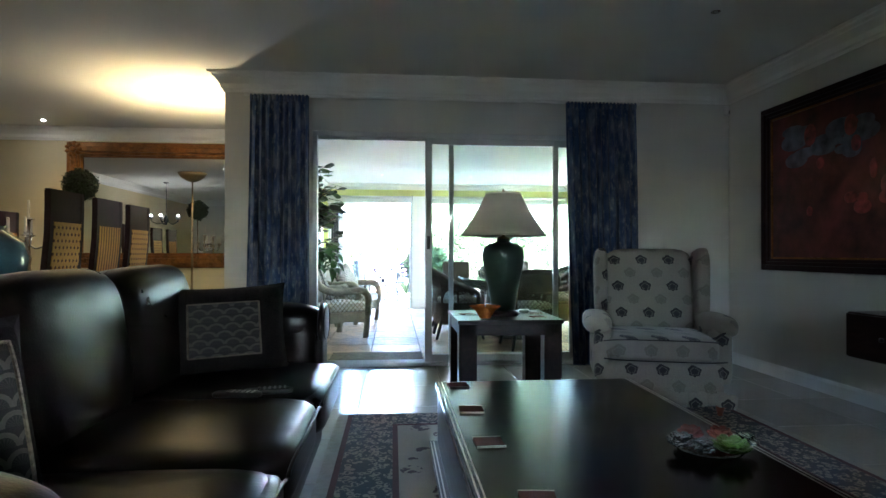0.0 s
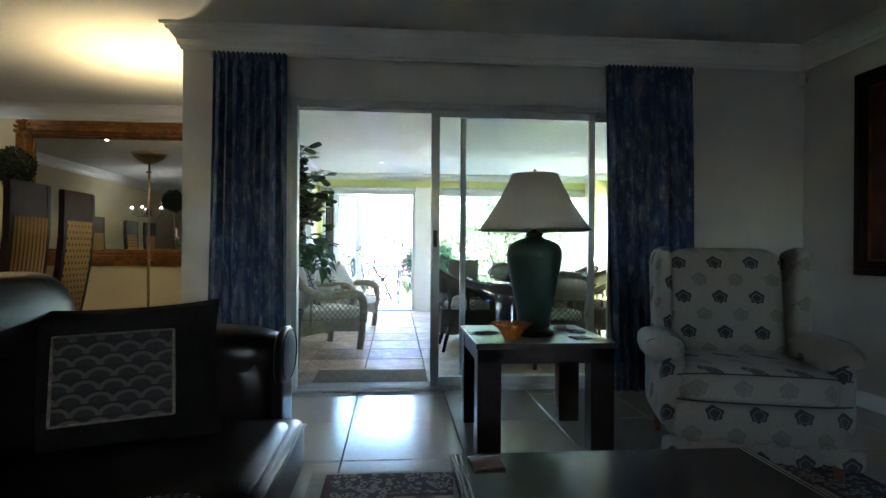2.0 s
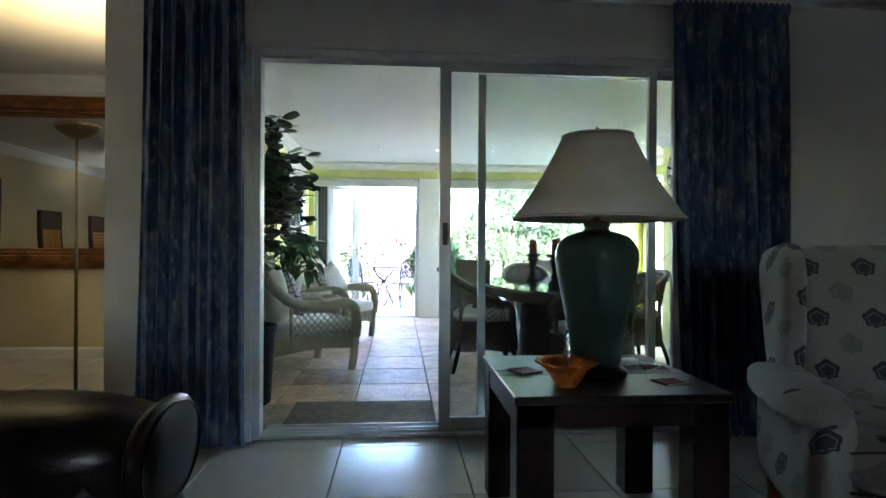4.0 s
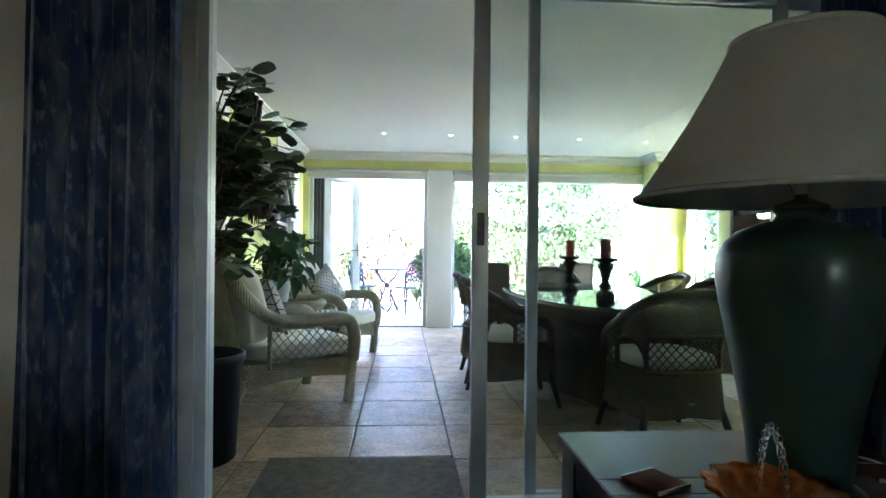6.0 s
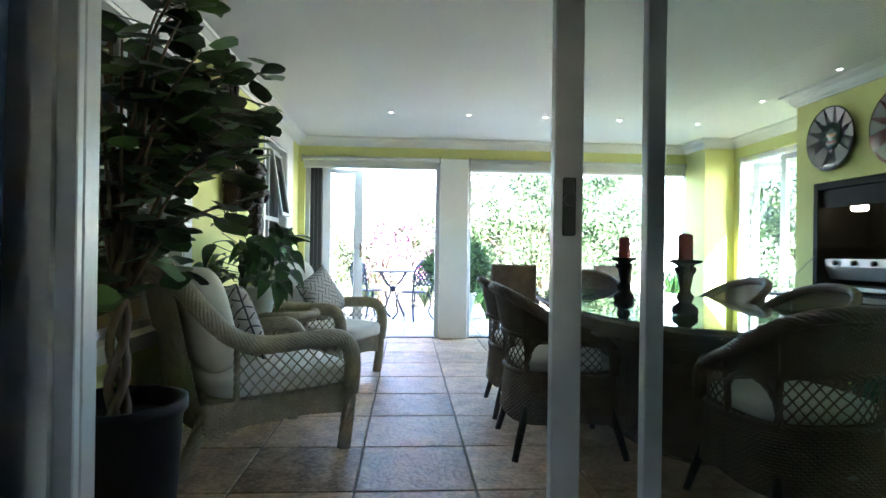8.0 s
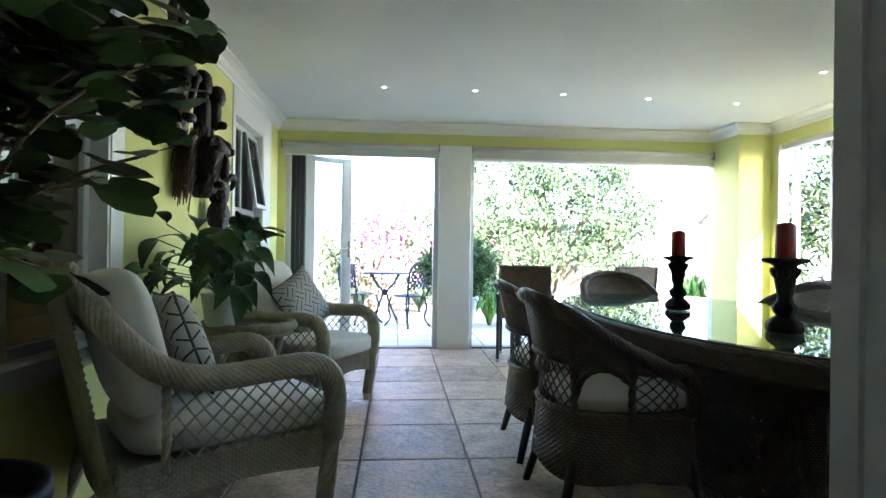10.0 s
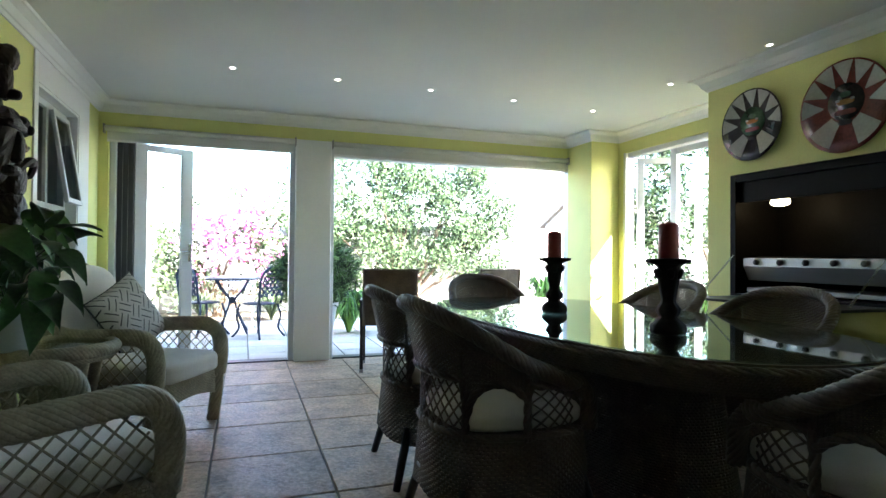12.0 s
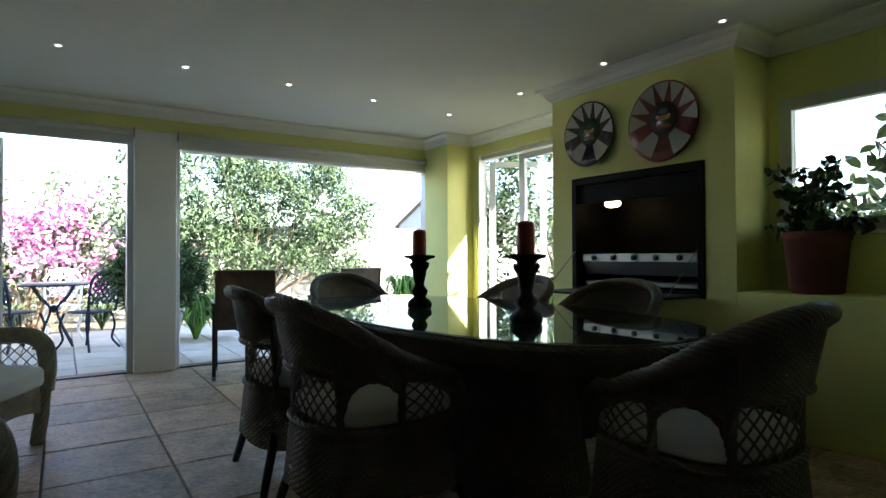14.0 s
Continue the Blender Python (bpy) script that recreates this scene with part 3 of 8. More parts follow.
def lattice(bm, surf, length, height, step, r=0.0045, keep=None):
    """Crossed canes on a surface surf(u, v)."""
    for sign in (1, -1):
        c = -height if sign > 0 else 0.0
        end = length if sign > 0 else length + height
        k = c + step * 0.5
        while k < end:
            line = []
            for i in range(13):
                v = height * i / 12
                u = k + sign * v
                if 0 <= u <= length and (keep is None or keep(u / length, v / height)):
                    line.append(surf(u / length, v / height)[0])
                elif len(line) > 1:
                    tube(bm, line, r, 4, caps=False)
                    line = []
                else:
                    line = []
            if len(line) > 1:
                tube(bm, line, r, 4, caps=False)
            k += step
    return bm


def sweep_profile(bm, corners, prof, closed=False):
    """Carries a profile of (inset, height) along plan corners; the room lies to the left of the way."""
    C = [Vector((c[0], c[1])) for c in corners]
    n = len(C)
    rings = []
    for i in range(n):
        def nrm(a, b):
            d = (b - a).normalized()
            return Vector((-d.y, d.x))
        if closed or 0 < i < n - 1:
            n1, n2 = nrm(C[i - 1], C[i]), nrm(C[i], C[(i + 1) % n])
        elif i == 0:
            n1 = n2 = nrm(C[0], C[1])
        else:
            n1 = n2 = nrm(C[-2], C[-1])
        mi = (n1 + n2) / (1 + n1.dot(n2))
        rings.append([bm.verts.new((*(C[i] + mi * d), h)) for d, h in prof])
    for i in range(n if closed else n - 1):
        a, b = rings[i], rings[(i + 1) % n]
        for k in range(len(prof) - 1):
            bm.faces.new((a[k], a[k + 1], b[k + 1], b[k]))
    if not closed:
        bm.faces.new(rings[0])
        bm.faces.new(rings[-1][::-1])
    return bm


def place(x, y, z=0.0, rz=0.0):
    return pose(x, y, z, 0, 0, rz)


def leaf_cloud(centres, per, spread, size, seed, slim=0.45, droop=0.0, fold=0.25):
    """Vertices and faces of many small folded leaves round given centres."""
    rg = np.random.default_rng(seed)
    C = np.repeat(np.asarray(centres, float), per, axis=0)
    n = len(C)
    g = rg.normal(size=(n, 3))
    g /= np.linalg.norm(g, axis=1, keepdims=True) + 1e-9
    pos = C + g * (rg.random((n, 1)) ** 0.5) * np.asarray(spread)
    ax = rg.normal(size=(n, 3))
    ax[:, 2] -= droop
    ax /= np.linalg.norm(ax, axis=1, keepdims=True)
    tmp = rg.normal(size=(n, 3))
    side = np.cross(ax, tmp)
    side /= np.linalg.norm(side, axis=1, keepdims=True)
    up = np.cross(side, ax)
    s = size * (0.7 + 0.6 * rg.random((n, 1)))
    w = s * slim / 2
    v = np.stack([pos, pos + ax * s * 0.28 + side * w * 0.85 + up * w * fold, pos + ax * s * 0.62 + side * w * 0.9 + up * w * fold, pos + ax * s,
                  pos + ax * s * 0.62 - side * w * 0.9 + up * w * fold, pos + ax * s * 0.28 - side * w * 0.85 + up * w * fold], axis=1).reshape(-1, 3)
    faces = []
    for i in range(n):
        b = 6 * i
        faces += [(b, b + 1, b + 2, b + 3), (b, b + 3, b + 4, b + 5)]
    return v, faces

# ---- walls, floors, ceilings ----
LIV_H, PAT_H = 2.75, 2.43
X_L, X_R, Y_BACK, Y_DIN = -6.2, 3.5, -2.6, 8.2
DOOR = (-0.62, 1.98, 2.24)


def structure(name, bm, material, label, category):
    return tagged(part(name, bm, material), label, category, kind="structure")


structure("wall_living_patio", boxes((-1.42, DOOR[0], 5.62, 5.73, 0, 2.95), (-1.42, DOOR[0] - 0.1, 5.73, 5.86, 0, 2.95), (DOOR[1], 4.3, 5.62, 5.86, 0, 2.95), (DOOR[0], DOOR[1], 5.62, 5.73, DOOR[2], 2.95), (DOOR[0] - 0.1, DOOR[1], 5.73, 5.86, DOOR[2] + 0.06, 2.95)), "wall_white", "off-white plastered wall round the sliding glass door", "wall")
structure("wall_east_living", boxes((X_R, X_R + 0.2, Y_BACK - 0.2, 5.62, 0, 2.95)), "wall_white", "off-white plastered wall behind the large painting", "wall")
# The gap from x 1.2 to 2.0 is cut for the added light opening.
structure("wall_south_living", boxes((X_L - 0.2, 1.2, Y_BACK - 0.2, Y_BACK, 0, 2.95), (2.0, X_R, Y_BACK - 0.2, Y_BACK, 0, 2.95), (1.2, 2.0, Y_BACK - 0.2, Y_BACK, 0, 1.35), (1.2, 2.0, Y_BACK - 0.2, Y_BACK, 2.05, 2.95)), "wall_white", "off-white plastered wall closing the lounge", "wall")
structure("wall_west_living", boxes((X_L - 0.2, X_L, Y_BACK, Y_DIN, 0, 2.95)), "wall_dining", "cream plastered wall closing the dining space", "wall")
structure("wall_mirror", boxes((X_L - 0.2, -1.42, Y_DIN, Y_DIN + 0.18, 0, 2.95)), "wall_dining", "cream plastered wall behind the gilt mirror", "wall")
# partition between the dining space and the patio room, with two windows
structure("wall_patio_west", boxes((-1.42, -1.2, 5.86, 6.2, 0, 2.95), (-1.42, -1.2, 6.2, 7.85, 0, 0.62), (-1.42, -1.2, 6.2, 7.85, 2.16, 2.95),
                                  (-1.42, -1.2, 7.85, 9.78, 0, 2.95), (-1.42, -1.2, 9.78, 10.72, 0, 0.82), (-1.42, -1.2, 9.78, 10.72, 2.13, 2.95),
                                  (-1.42, -1.2, 10.72, 11.62, 0, 2.95)), "wall_yellow", "lemon-yellow plastered wall with two white windows", "wall")
structure("wall_dining_side", boxes((-1.424, -1.42, 5.86, 6.2, 0, LIV_H), (-1.424, -1.42, 6.2, 7.85, 0, 0.62), (-1.424, -1.42, 6.2, 7.85, 2.16, LIV_H), (-1.424, -1.42, 7.85, Y_DIN, 0, LIV_H)), "wall_dining", "cream plaster face on the dining side", "wall")
structure("wall_patio_north", boxes((-1.2, -1.12, 11.4, 11.62, 0, 2.2), (3.72, 4.3, 11.4, 11.62, 0, 2.2), (-1.2, 4.3, 11.4, 11.62, 2.2, 2.95)), "wall_yellow", "lemon-yellow band of wall above the garden doors", "wall")
structure("pier_patio", boxes((0.52, 0.87, 11.36, 11.64, 0, 2.199), bevel=0.006), "white_paint", "white painted pier between the two garden openings", "pillar")
structure("column_patio", boxes((3.62, 3.98, 10.92, 11.4, 0, 2.43), bevel=0.004), "wall_yellow", "lemon-yellow corner column caught by the sun", "column")
structure("wall_patio_south", boxes((-1.2, DOOR[0] - 0.1, 5.86, 5.864, 0, PAT_H), (DOOR[1] + 0.02, 4.0, 5.86, 5.864, 0, PAT_H), (DOOR[0] - 0.1, DOOR[1] + 0.02, 5.86, 5.864, DOOR[2] + 0.06, PAT_H)), "wall_yellow", "lemon-yellow plaster face on the patio side", "wall")
# east side: folding door, braai breast, window over a deep ledge
structure("wall_patio_east", boxes((3.98, 4.075, 10.83, 11.4, 0, 2.95), (3.98, 4.2, 9.2, 10.83, 2.2, 2.95), (3.98, 4.2, 9.02, 9.2, 0, 2.95)), "wall_yellow", "lemon-yellow wall round the folding side door", "wall")
structure("wall_window_east", boxes((3.8, 4.0, 7.39, 7.46, 0.82, 2.95), (3.8, 4.0, 5.864, 6.1, 0.82, 2.95), (3.8, 4.0, 6.1, 7.39, 0.82, 1.19), (3.8, 4.0, 6.1, 7.39, 2.03, 2.95)), "wall_yellow", "lemon-yellow wall round the garden window", "wall")
structure("window_ledge", boxes((3.4, 4.0, 5.864, 7.46, 0, 0.82), bevel=0.006), "wall_yellow", "deep lemon-yellow ledge below the window", "ledge")
B0, B1 = 7.66, 8.80
structure("chimney_breast", boxes((3.4, 3.98, 7.46, B0, 0, 2.6), (3.4, 3.98, B1, 9.02, 0, 2.6), (3.4, 3.98, B0, B1, 1.66, 2.6), (3.4, 3.98, B0, B1, 0.64, 0.76), (3.9, 3.98, B0, B1, 0.76, 1.66), (3.9, 3.98, B0, B1, 0, 0.64)), "wall_yellow", "lemon-yellow chimney breast holding the built-in barbecue", "chimney breast")

structure("ceiling_living", boxes((X_L - 0.2, X_R + 0.2, Y_BACK - 0.2, 5.74, LIV_H, 2.95), (X_L - 0.2, -1.31, 5.74, Y_DIN + 0.18, LIV_H, 2.95)), "ceiling", "plain white plastered lounge ceiling", "ceiling")
structure("ceiling_patio", boxes((-1.31, 4.2, 5.75, 11.5, PAT_H, 2.95)), "ceiling", "plain white plastered patio-room ceiling", "ceiling")
# South and east overhangs are unseen, stretched out to keep sun off the openings.
structure("roof_slab", boxes((X_L - 0.5, 5.3, Y_BACK - 2.7, 11.9, 2.96, 3.12)), "roof", "flat roof over the house, with unseen overhangs added for shade", "roof")
structure("ceiling_wing", boxes((-5.2, -1.42, 8.4, 11.62, 2.6, 2.94)), "ceiling", "ceiling of the room behind the side windows", "ceiling")
structure("wall_wing", boxes((-5.4, -5.2, 8.4, 11.62, 0, 2.94), (-5.2, -1.42, 11.42, 11.62, 0, 2.94)), "wall_white", "wall of the room behind the side windows", "wall")

LIV_CORNICE = [(0.0, 2.58), (0.012, 2.58), (0.018, 2.60), (0.03, 2.61), (0.04, 2.65), (0.075, 2.70), (0.09, 2.705), (0.10, 2.725), (0.125, 2.73), (0.13, 2.749), (0.0, 2.749)]
structure("cornice_living", sweep_profile(BM(), [(X_R, Y_BACK), (X_R, 5.62), (-1.42, 5.62), (-1.42, Y_DIN), (X_L, Y_DIN), (X_L, Y_BACK)], LIV_CORNICE, True), "cornice", "white moulded plaster cornice round the lounge", "cornice")
PAT_CORNICE = [(0.0, 2.325), (0.01, 2.325), (0.02, 2.345), (0.03, 2.35), (0.05, 2.39), (0.09, 2.41), (0.10, 2.412), (0.105, 2.429), (0.0, 2.429)]
structure("cornice_patio", sweep_profile(BM(), [(3.8, 5.864), (3.8, 7.46), (3.4, 7.46), (3.4, 9.02), (3.98, 9.02), (3.98, 10.92), (3.62, 10.92), (3.62, 11.4), (-1.2, 11.4), (-1.2, 5.864)], PAT_CORNICE, True), "cornice", "white moulded plaster cornice round the patio room", "cornice")
SKIRT = [(0, 0.0), (0.016, 0.0), (0.016, 0.085), (0.010, 0.10), (0.004, 0.11), (0, 0.11)]
for run in ([(X_R, Y_BACK), (X_R, 5.62), (DOOR[1] + 0.02, 5.62)], [(DOOR[0] - 0.0, 5.62), (-1.42, 5.62), (-1.424, Y_DIN), (X_L, Y_DIN), (X_L, Y_BACK), (X_R, Y_BACK)]):
    structure("baseboard", sweep_profile(BM(), run, SKIRT), "white_paint", "white painted skirting board", "baseboard")

# ---- lounge ----
def sliding_door():
    root = thing("door_sliding", place(0, 0), "white aluminium sliding glass door standing open", "sliding door", kind="structure")
    x0, x1, h = DOOR
    for xa, xb in ((x0, x0 + 0.045), (x1 - 0.045, x1)):
        bm = BM()
        box(bm, xa, xb, 5.664, 5.724, 0, h, 0.003)
        box(bm, xa - 0.0, xb, 5.635, 5.66, 0, h, 0.003)
        box(bm, xa + 0.008, xb - 0.008, 5.655, 5.67, 0, h - 0.001)
        part("jamb", bm, "alu_white", root)
    bm = box(BM(), x0 + 0.045, x1 - 0.045, 5.636, 5.728, h - 0.045, h, 0.003)
    box(bm, x0 + 0.045, x1 - 0.045, 5.684, 5.69, h - 0.07, h - 0.045)
    part("head_track", bm, "alu_white", root)
    bm = box(BM(), x0 + 0.045, x1 - 0.045, 5.64, 5.86, 0.0, 0.022, 0.003)
    for yy in (5.657, 5.709, 5.79):
        box(bm, x0 + 0.05, x1 - 0.05, yy, yy + 0.006, 0.022, 0.038)
    part("sill_track", bm, "alu_white", root)
    for name, xa, xb, yc, lab in (("sliding_leaf", 0.447, 1.755, 5.66, "slid-open glass leaf"), ("fixed_leaf", 0.682, 1.935, 5.712, "fixed glass leaf")):
        z0, z1 = 0.04, h - 0.048
        lw = 0.066 if name == "sliding_leaf" else 0.045
        bm = boxes((xa, xa + lw, yc - 0.018, yc + 0.018, z0, z1), (xb - 0.05, xb, yc - 0.018, yc + 0.018, z0, z1), (xa + lw, xb - 0.05, yc - 0.016, yc + 0.016, z1 - 0.06, z1), (xa + lw, xb - 0.05, yc - 0.016, yc + 0.016, z0, z0 + 0.07), bevel=0.003)
        leaf = part(name, bm, "alu_white", root, lab)
        pane = part("pane", box(BM(), xa + lw - 0.005, xb - 0.045, yc - 0.003, yc + 0.003, z0 + 0.065, z1 - 0.055), "glass_pane", leaf)
        pane.visible_shadow = False
        if name == "sliding_leaf":
            bm = box(BM(), xa + 0.018, xa + 0.048, yc - 0.027, yc - 0.0185, 1.12, 1.25, 0.003)
            bm2 = lathe(BM(), [(0.002, 0), (0.013, 0.0), (0.013, 0.008), (0.002, 0.008)], 16)
            bmesh.ops.rotate(bm2, verts=bm2.verts, matrix=Matrix.Rotation(radians(90), 3, "X"))
            bmesh.ops.translate(bm2, verts=bm2.verts, vec=(xa + 0.033, yc - 0.027, 1.2))
            part("handle", bm, "slate", leaf, "dark grey pull handle")
            part("lock", bm2, "black_plastic", leaf, "dark round lock")
    return root


sliding_door()


def curtain(name, xa, xb, xa2, xb2, folds, seed, label):
    """A pleated curtain from its heading at the top to the hem."""
    rg = random.Random(seed)
    ph = [rg.uniform(0.7, 1.3) for _ in range(folds + 1)]
    nu, nv = folds * 10, 26
    root = thing(name, place(0, 5.505), label, "curtain", "pair of curtains")
    bm = BM()
    for side in (-1, 1):
        grid = []
        for i in range(nu + 1):
            u = i / nu
            row = []
            for j in range(nv + 1):
                v = j / nv
                z = 2.53 - 2.515 * v
                gather = 0.45 + 0.55 * min(1, v * 5)
                k = folds * (u + 0.018 * math.sin(5 * u * math.pi + seed) + 0.012 * math.sin(11 * u * math.pi + 2 * seed + 1.4 * v) * (1 - abs(2 * u - 1)))
                k = min(folds, max(0.0, k))
                w = ph[int(min(folds - 1, k))] * (1 - (k % 1)) + ph[min(folds, int(k) + 1)] * (k % 1)
                wave = math.sin(2 * math.pi * k + 0.5 * math.sin(3 * v + k)) * 0.032 * w * gather + 0.012 * math.sin(5 * k + 4 * v) * v
                x = (xa + (xb - xa) * u) * (1 - v) + (xa2 + (xb2 - xa2) * u) * v + 0.008 * math.sin(2 * math.pi * 2 * k) * gather
                if v < 0.06:
                    wave *= 0.6
                row.append(bm.verts.new((x, wave + side * 0.0025, z)))
            grid.append(row)
        for i in range(nu):
            for j in range(nv):
                bm.faces.new((grid[i][j], grid[i + 1][j], grid[i + 1][j + 1], grid[i][j + 1]))
    part("drape", bm, "curtain", root, smooth=True)
    bm = BM()
    for i in range(folds * 2):
        x = xa + (xb - xa) * (i + 0.5) / (folds * 2)
        softbox(bm, x, -0.03, 2.50, (xb - xa) / folds / 2 * 0.8, 0.02, 0.07, 3, 3)
    part("heading_pleats", bm, "curtain", root, smooth=True)


curtain("curtain", -1.165, -0.635, -1.21, -0.62, 8, 3, "blue patterned floor-length curtain drawn open beside the door")
curtain("curtain", 1.785, 2.48, 1.86, 2.52, 10, 5, "wide blue patterned floor-length curtain beside the floral armchair")
rail = thing("curtain_rail", place(0.65, 5.56, 2.535), "slim white curtain rail fixed above the sliding door", "curtain rail")
part("rail", box(BM(), -1.88, 1.9, -0.012, 0.012, 0, 0.022, 0.003), "white_plastic", rail)
for k in range(5):
    part("bracket", box(BM(), -1.8 + k * 0.9, -1.77 + k * 0.9, -0.01, 0.062, 0.022, 0.032, 0.002), "white_plastic", rail)


def sofa():
    """Three-seat leather sofa; the seat faces +x, local y along its length."""
    root = thing("sofa", place(-0.62, 2.18), "dark brown leather three-seat sofa with rolled arms", "sofa")
    L = 2.90
    bm = softbox(BM(), -0.07, 0, 0.22, 0.94, L - 0.12, 0.26, 10, 8)
    part("base", bm, "leather", root, smooth=True)
    for y in (-L / 2 + 0.12, L / 2 - 0.12):
        for x in (-0.45, 0.32):
            part("foot", lathe(BM(), [(0.02, 0), (0.028, 0.02), (0.035, 0.10)], 12, x, y), "chair_wood", root, "turned wooden foot")
    seg = (L - 0.62) / 3
    for k in range(3):
        y = -L / 2 + 0.31 + seg * (k + 0.5)
        ext = (0.14, 0.0, 0.05)[k]
        yc = y + (ext / 2 if k == 2 else -ext / 2 if k == 0 else 0)

        def crown(v):
            return Vector((v.x, v.y, v.z + 0.22 * (1 - v.x * v.x) * (1 - v.y * v.y) * (1 if v.z > 0 else 0)))
        bm = softbox(BM(), 0.045, y, 0.405, 0.84, seg + 0.005, 0.19, 7, 12, dent=crown)
        if ext:
            softbox(bm, 0.37, yc, 0.40, 0.21, seg + ext, 0.18, 6, 10)
        cu = part("seat_cushion", bm, "leather", root, smooth=True)
        loop = []
        for i in range(33):
            a = -1 + 2 * i / 32
            loop.append((0.468 + 0.004 * math.cos(a * 3), yc + a * (seg + ext) / 2 * 0.97, 0.468 - 0.02 * abs(a) ** 6))
        part("piping", tube(BM(), loop, 0.006, 6), "leather", cu, smooth=True)
        bm = softbox(BM(), -0.40, y, 0.72, 0.27, seg + 0.02, 0.60, 4.6, 14, turn=Matrix.Rotation(radians(-9), 3, "Y"), dent=lambda v: Vector((v.x + 0.12 * (1 - v.y * v.y) * (1 if v.x > 0 else 0), v.y, v.z * (1 - 0.08 * v.y ** 4))))
        bk = part("back_cushion", bm, "leather", root, smooth=True)
        top = [(-0.445, y + a * seg * 0.47, 1.012 - 0.055 * a ** 4) for a in [-1 + i / 12 for i in range(25)]]
        part("piping", tube(BM(), top, 0.006, 6), "leather", bk, smooth=True)
    bm = softbox(BM(), -0.50, 0, 0.56, 0.17, L - 0.1, 0.78, 7, 12, turn=Matrix.Rotation(radians(-7), 3, "Y"))
    part("back_frame", bm, "leather", root, smooth=True)
    for sg in (-1, 1):
        y = sg * (L / 2 - 0.155)
        far = sg > 0
        reach, wide, crest = (0.87, 0.35, 0.685) if far else (0.86, 0.31, 0.71)
        bm = softbox(BM(), -0.06, y, 0.42, reach - 0.08, 0.26, 0.60, 7, 10)
        softbox(bm, -0.06, y + sg * 0.03, crest, reach, wide, 0.24, 3.0, 14, dent=lambda v: Vector((v.x, v.y, v.z - 0.10 * (1 - v.x) * 0.5 * (v.z > 0))))
        arm = part("arm", bm, "leather", root, smooth=True)
        if not far:
            continue
        scroll = softbox(BM(), reach / 2 - 0.075, y + sg * 0.03, crest - 0.005, 0.05, wide * 0.94, 0.225, 2.6, 12)
        softbox(scroll, reach / 2 - 0.085, y + 0.01, 0.40, 0.05, 0.24, 0.50, 6, 8)
        part("arm_front", scroll, "leather", root, "scrolled leather arm front", smooth=True)
        ring = [(reach / 2 - 0.055, y + sg * 0.03 + wide * 0.43 * math.cos(a), crest + 0.098 * math.sin(a)) for a in [2 * math.pi * i / 24 for i in range(24)]]
        part("piping", tube(BM(), ring, 0.003, 6, closed=True), "leather", arm, smooth=True)
    return root


sofa()


def scatter_cushion(m, label, centre_mat, border_mat, size, inner):
    root = thing("scatter_cushion", m, label, "cushion", "lounge scatter cushions")
    part("cover", pillow(BM(), size, size, 0.16), border_mat, root, smooth=True)
    bm = BM()
    n = 16
    grid = []
    for i in range(n + 1):
        row = []
        for j in range(n + 1):
            u, v = (-1 + 2 * i / n) * inner, (-1 + 2 * j / n) * inner
            d = -0.08 * (1 - u ** 4) ** 0.6 * (1 - v ** 4) ** 0.6 - 0.004
            row.append(bm.verts.new((u * size / 2, d, v * size / 2)))
        grid.append(row)
    for i in range(n):
        for j in range(n):
            bm.faces.new((grid[i][j], grid[i + 1][j], grid[i + 1][j + 1], grid[i][j + 1]))
    pn = part("front_panel", bm, centre_mat, root, "cream scallop-patterned panel", smooth=True)
    e = inner * size / 2
    line = [(a * e, -0.08 * (1 - (a * inner) ** 4) ** 0.6 * (1 - inner ** 4) ** 0.6 - 0.006, s * e) for s in (-1,) for a in [i / 8 - 1 for i in range(17)]]
    line += [(e, -0.08 * (1 - (a * inner) ** 4) ** 0.6 * (1 - inner ** 4) ** 0.6 - 0.006, a * e) for a in [i / 8 - 1 for i in range(17)]]
    line += [(-a * e, -0.08 * (1 - (a * inner) ** 4) ** 0.6 * (1 - inner ** 4) ** 0.6 - 0.006, e) for a in [i / 8 - 1 for i in range(17)]]
    line += [(-e, -0.08 * (1 - (a * inner) ** 4) ** 0.6 * (1 - inner ** 4) ** 0.6 - 0.006, -a * e) for a in [i / 8 - 1 for i in range(17)]]
    part("braid", tube(BM(), line, 0.004, 5), "mat_coir", root, "thin braid round the panel")


scatter_cushion(pose(-0.69, 3.07, 0.69, -18, -2, 16) @ Matrix.Diagonal((1.26, 1, 1, 1)), "wide dark tapestry cushion with a cream scallop pattern on the sofa", "cushion_scales", "cushion_border", 0.48, 0.54)
scatter_cushion(pose(-0.71, 1.22, 0.73, -16, 0, 62), "dark tapestry cushion with a bold cream scallop pattern on the sofa", "cushion_scales", "cushion_border", 0.46, 0.72)


def remote(x, y, z, rz, label):
    root = thing("remote_control", place(x, y, z, rz), label, "remote control", "remote controls on the sofa")
    part("case", softbox(BM(), 0, 0, 0.012, 0.05, 0.19, 0.022, 6, 6), "black_plastic", root, smooth=True)
    for i in range(3):
        for j in range(6):
            part("button", box(BM(), -0.017 + i * 0.014, -0.008 + i * 0.014, -0.07 + j * 0.02, -0.06 + j * 0.02, 0.022, 0.026, 0.001), "silver" if j == 5 else "stone_top", root)


remote(-0.47, 2.47, 0.515, 82, "black plastic remote control lying on the leather seat")
remote(-0.36, 2.52, 0.515, 100, "black remote control with silver keys lying on the seat")


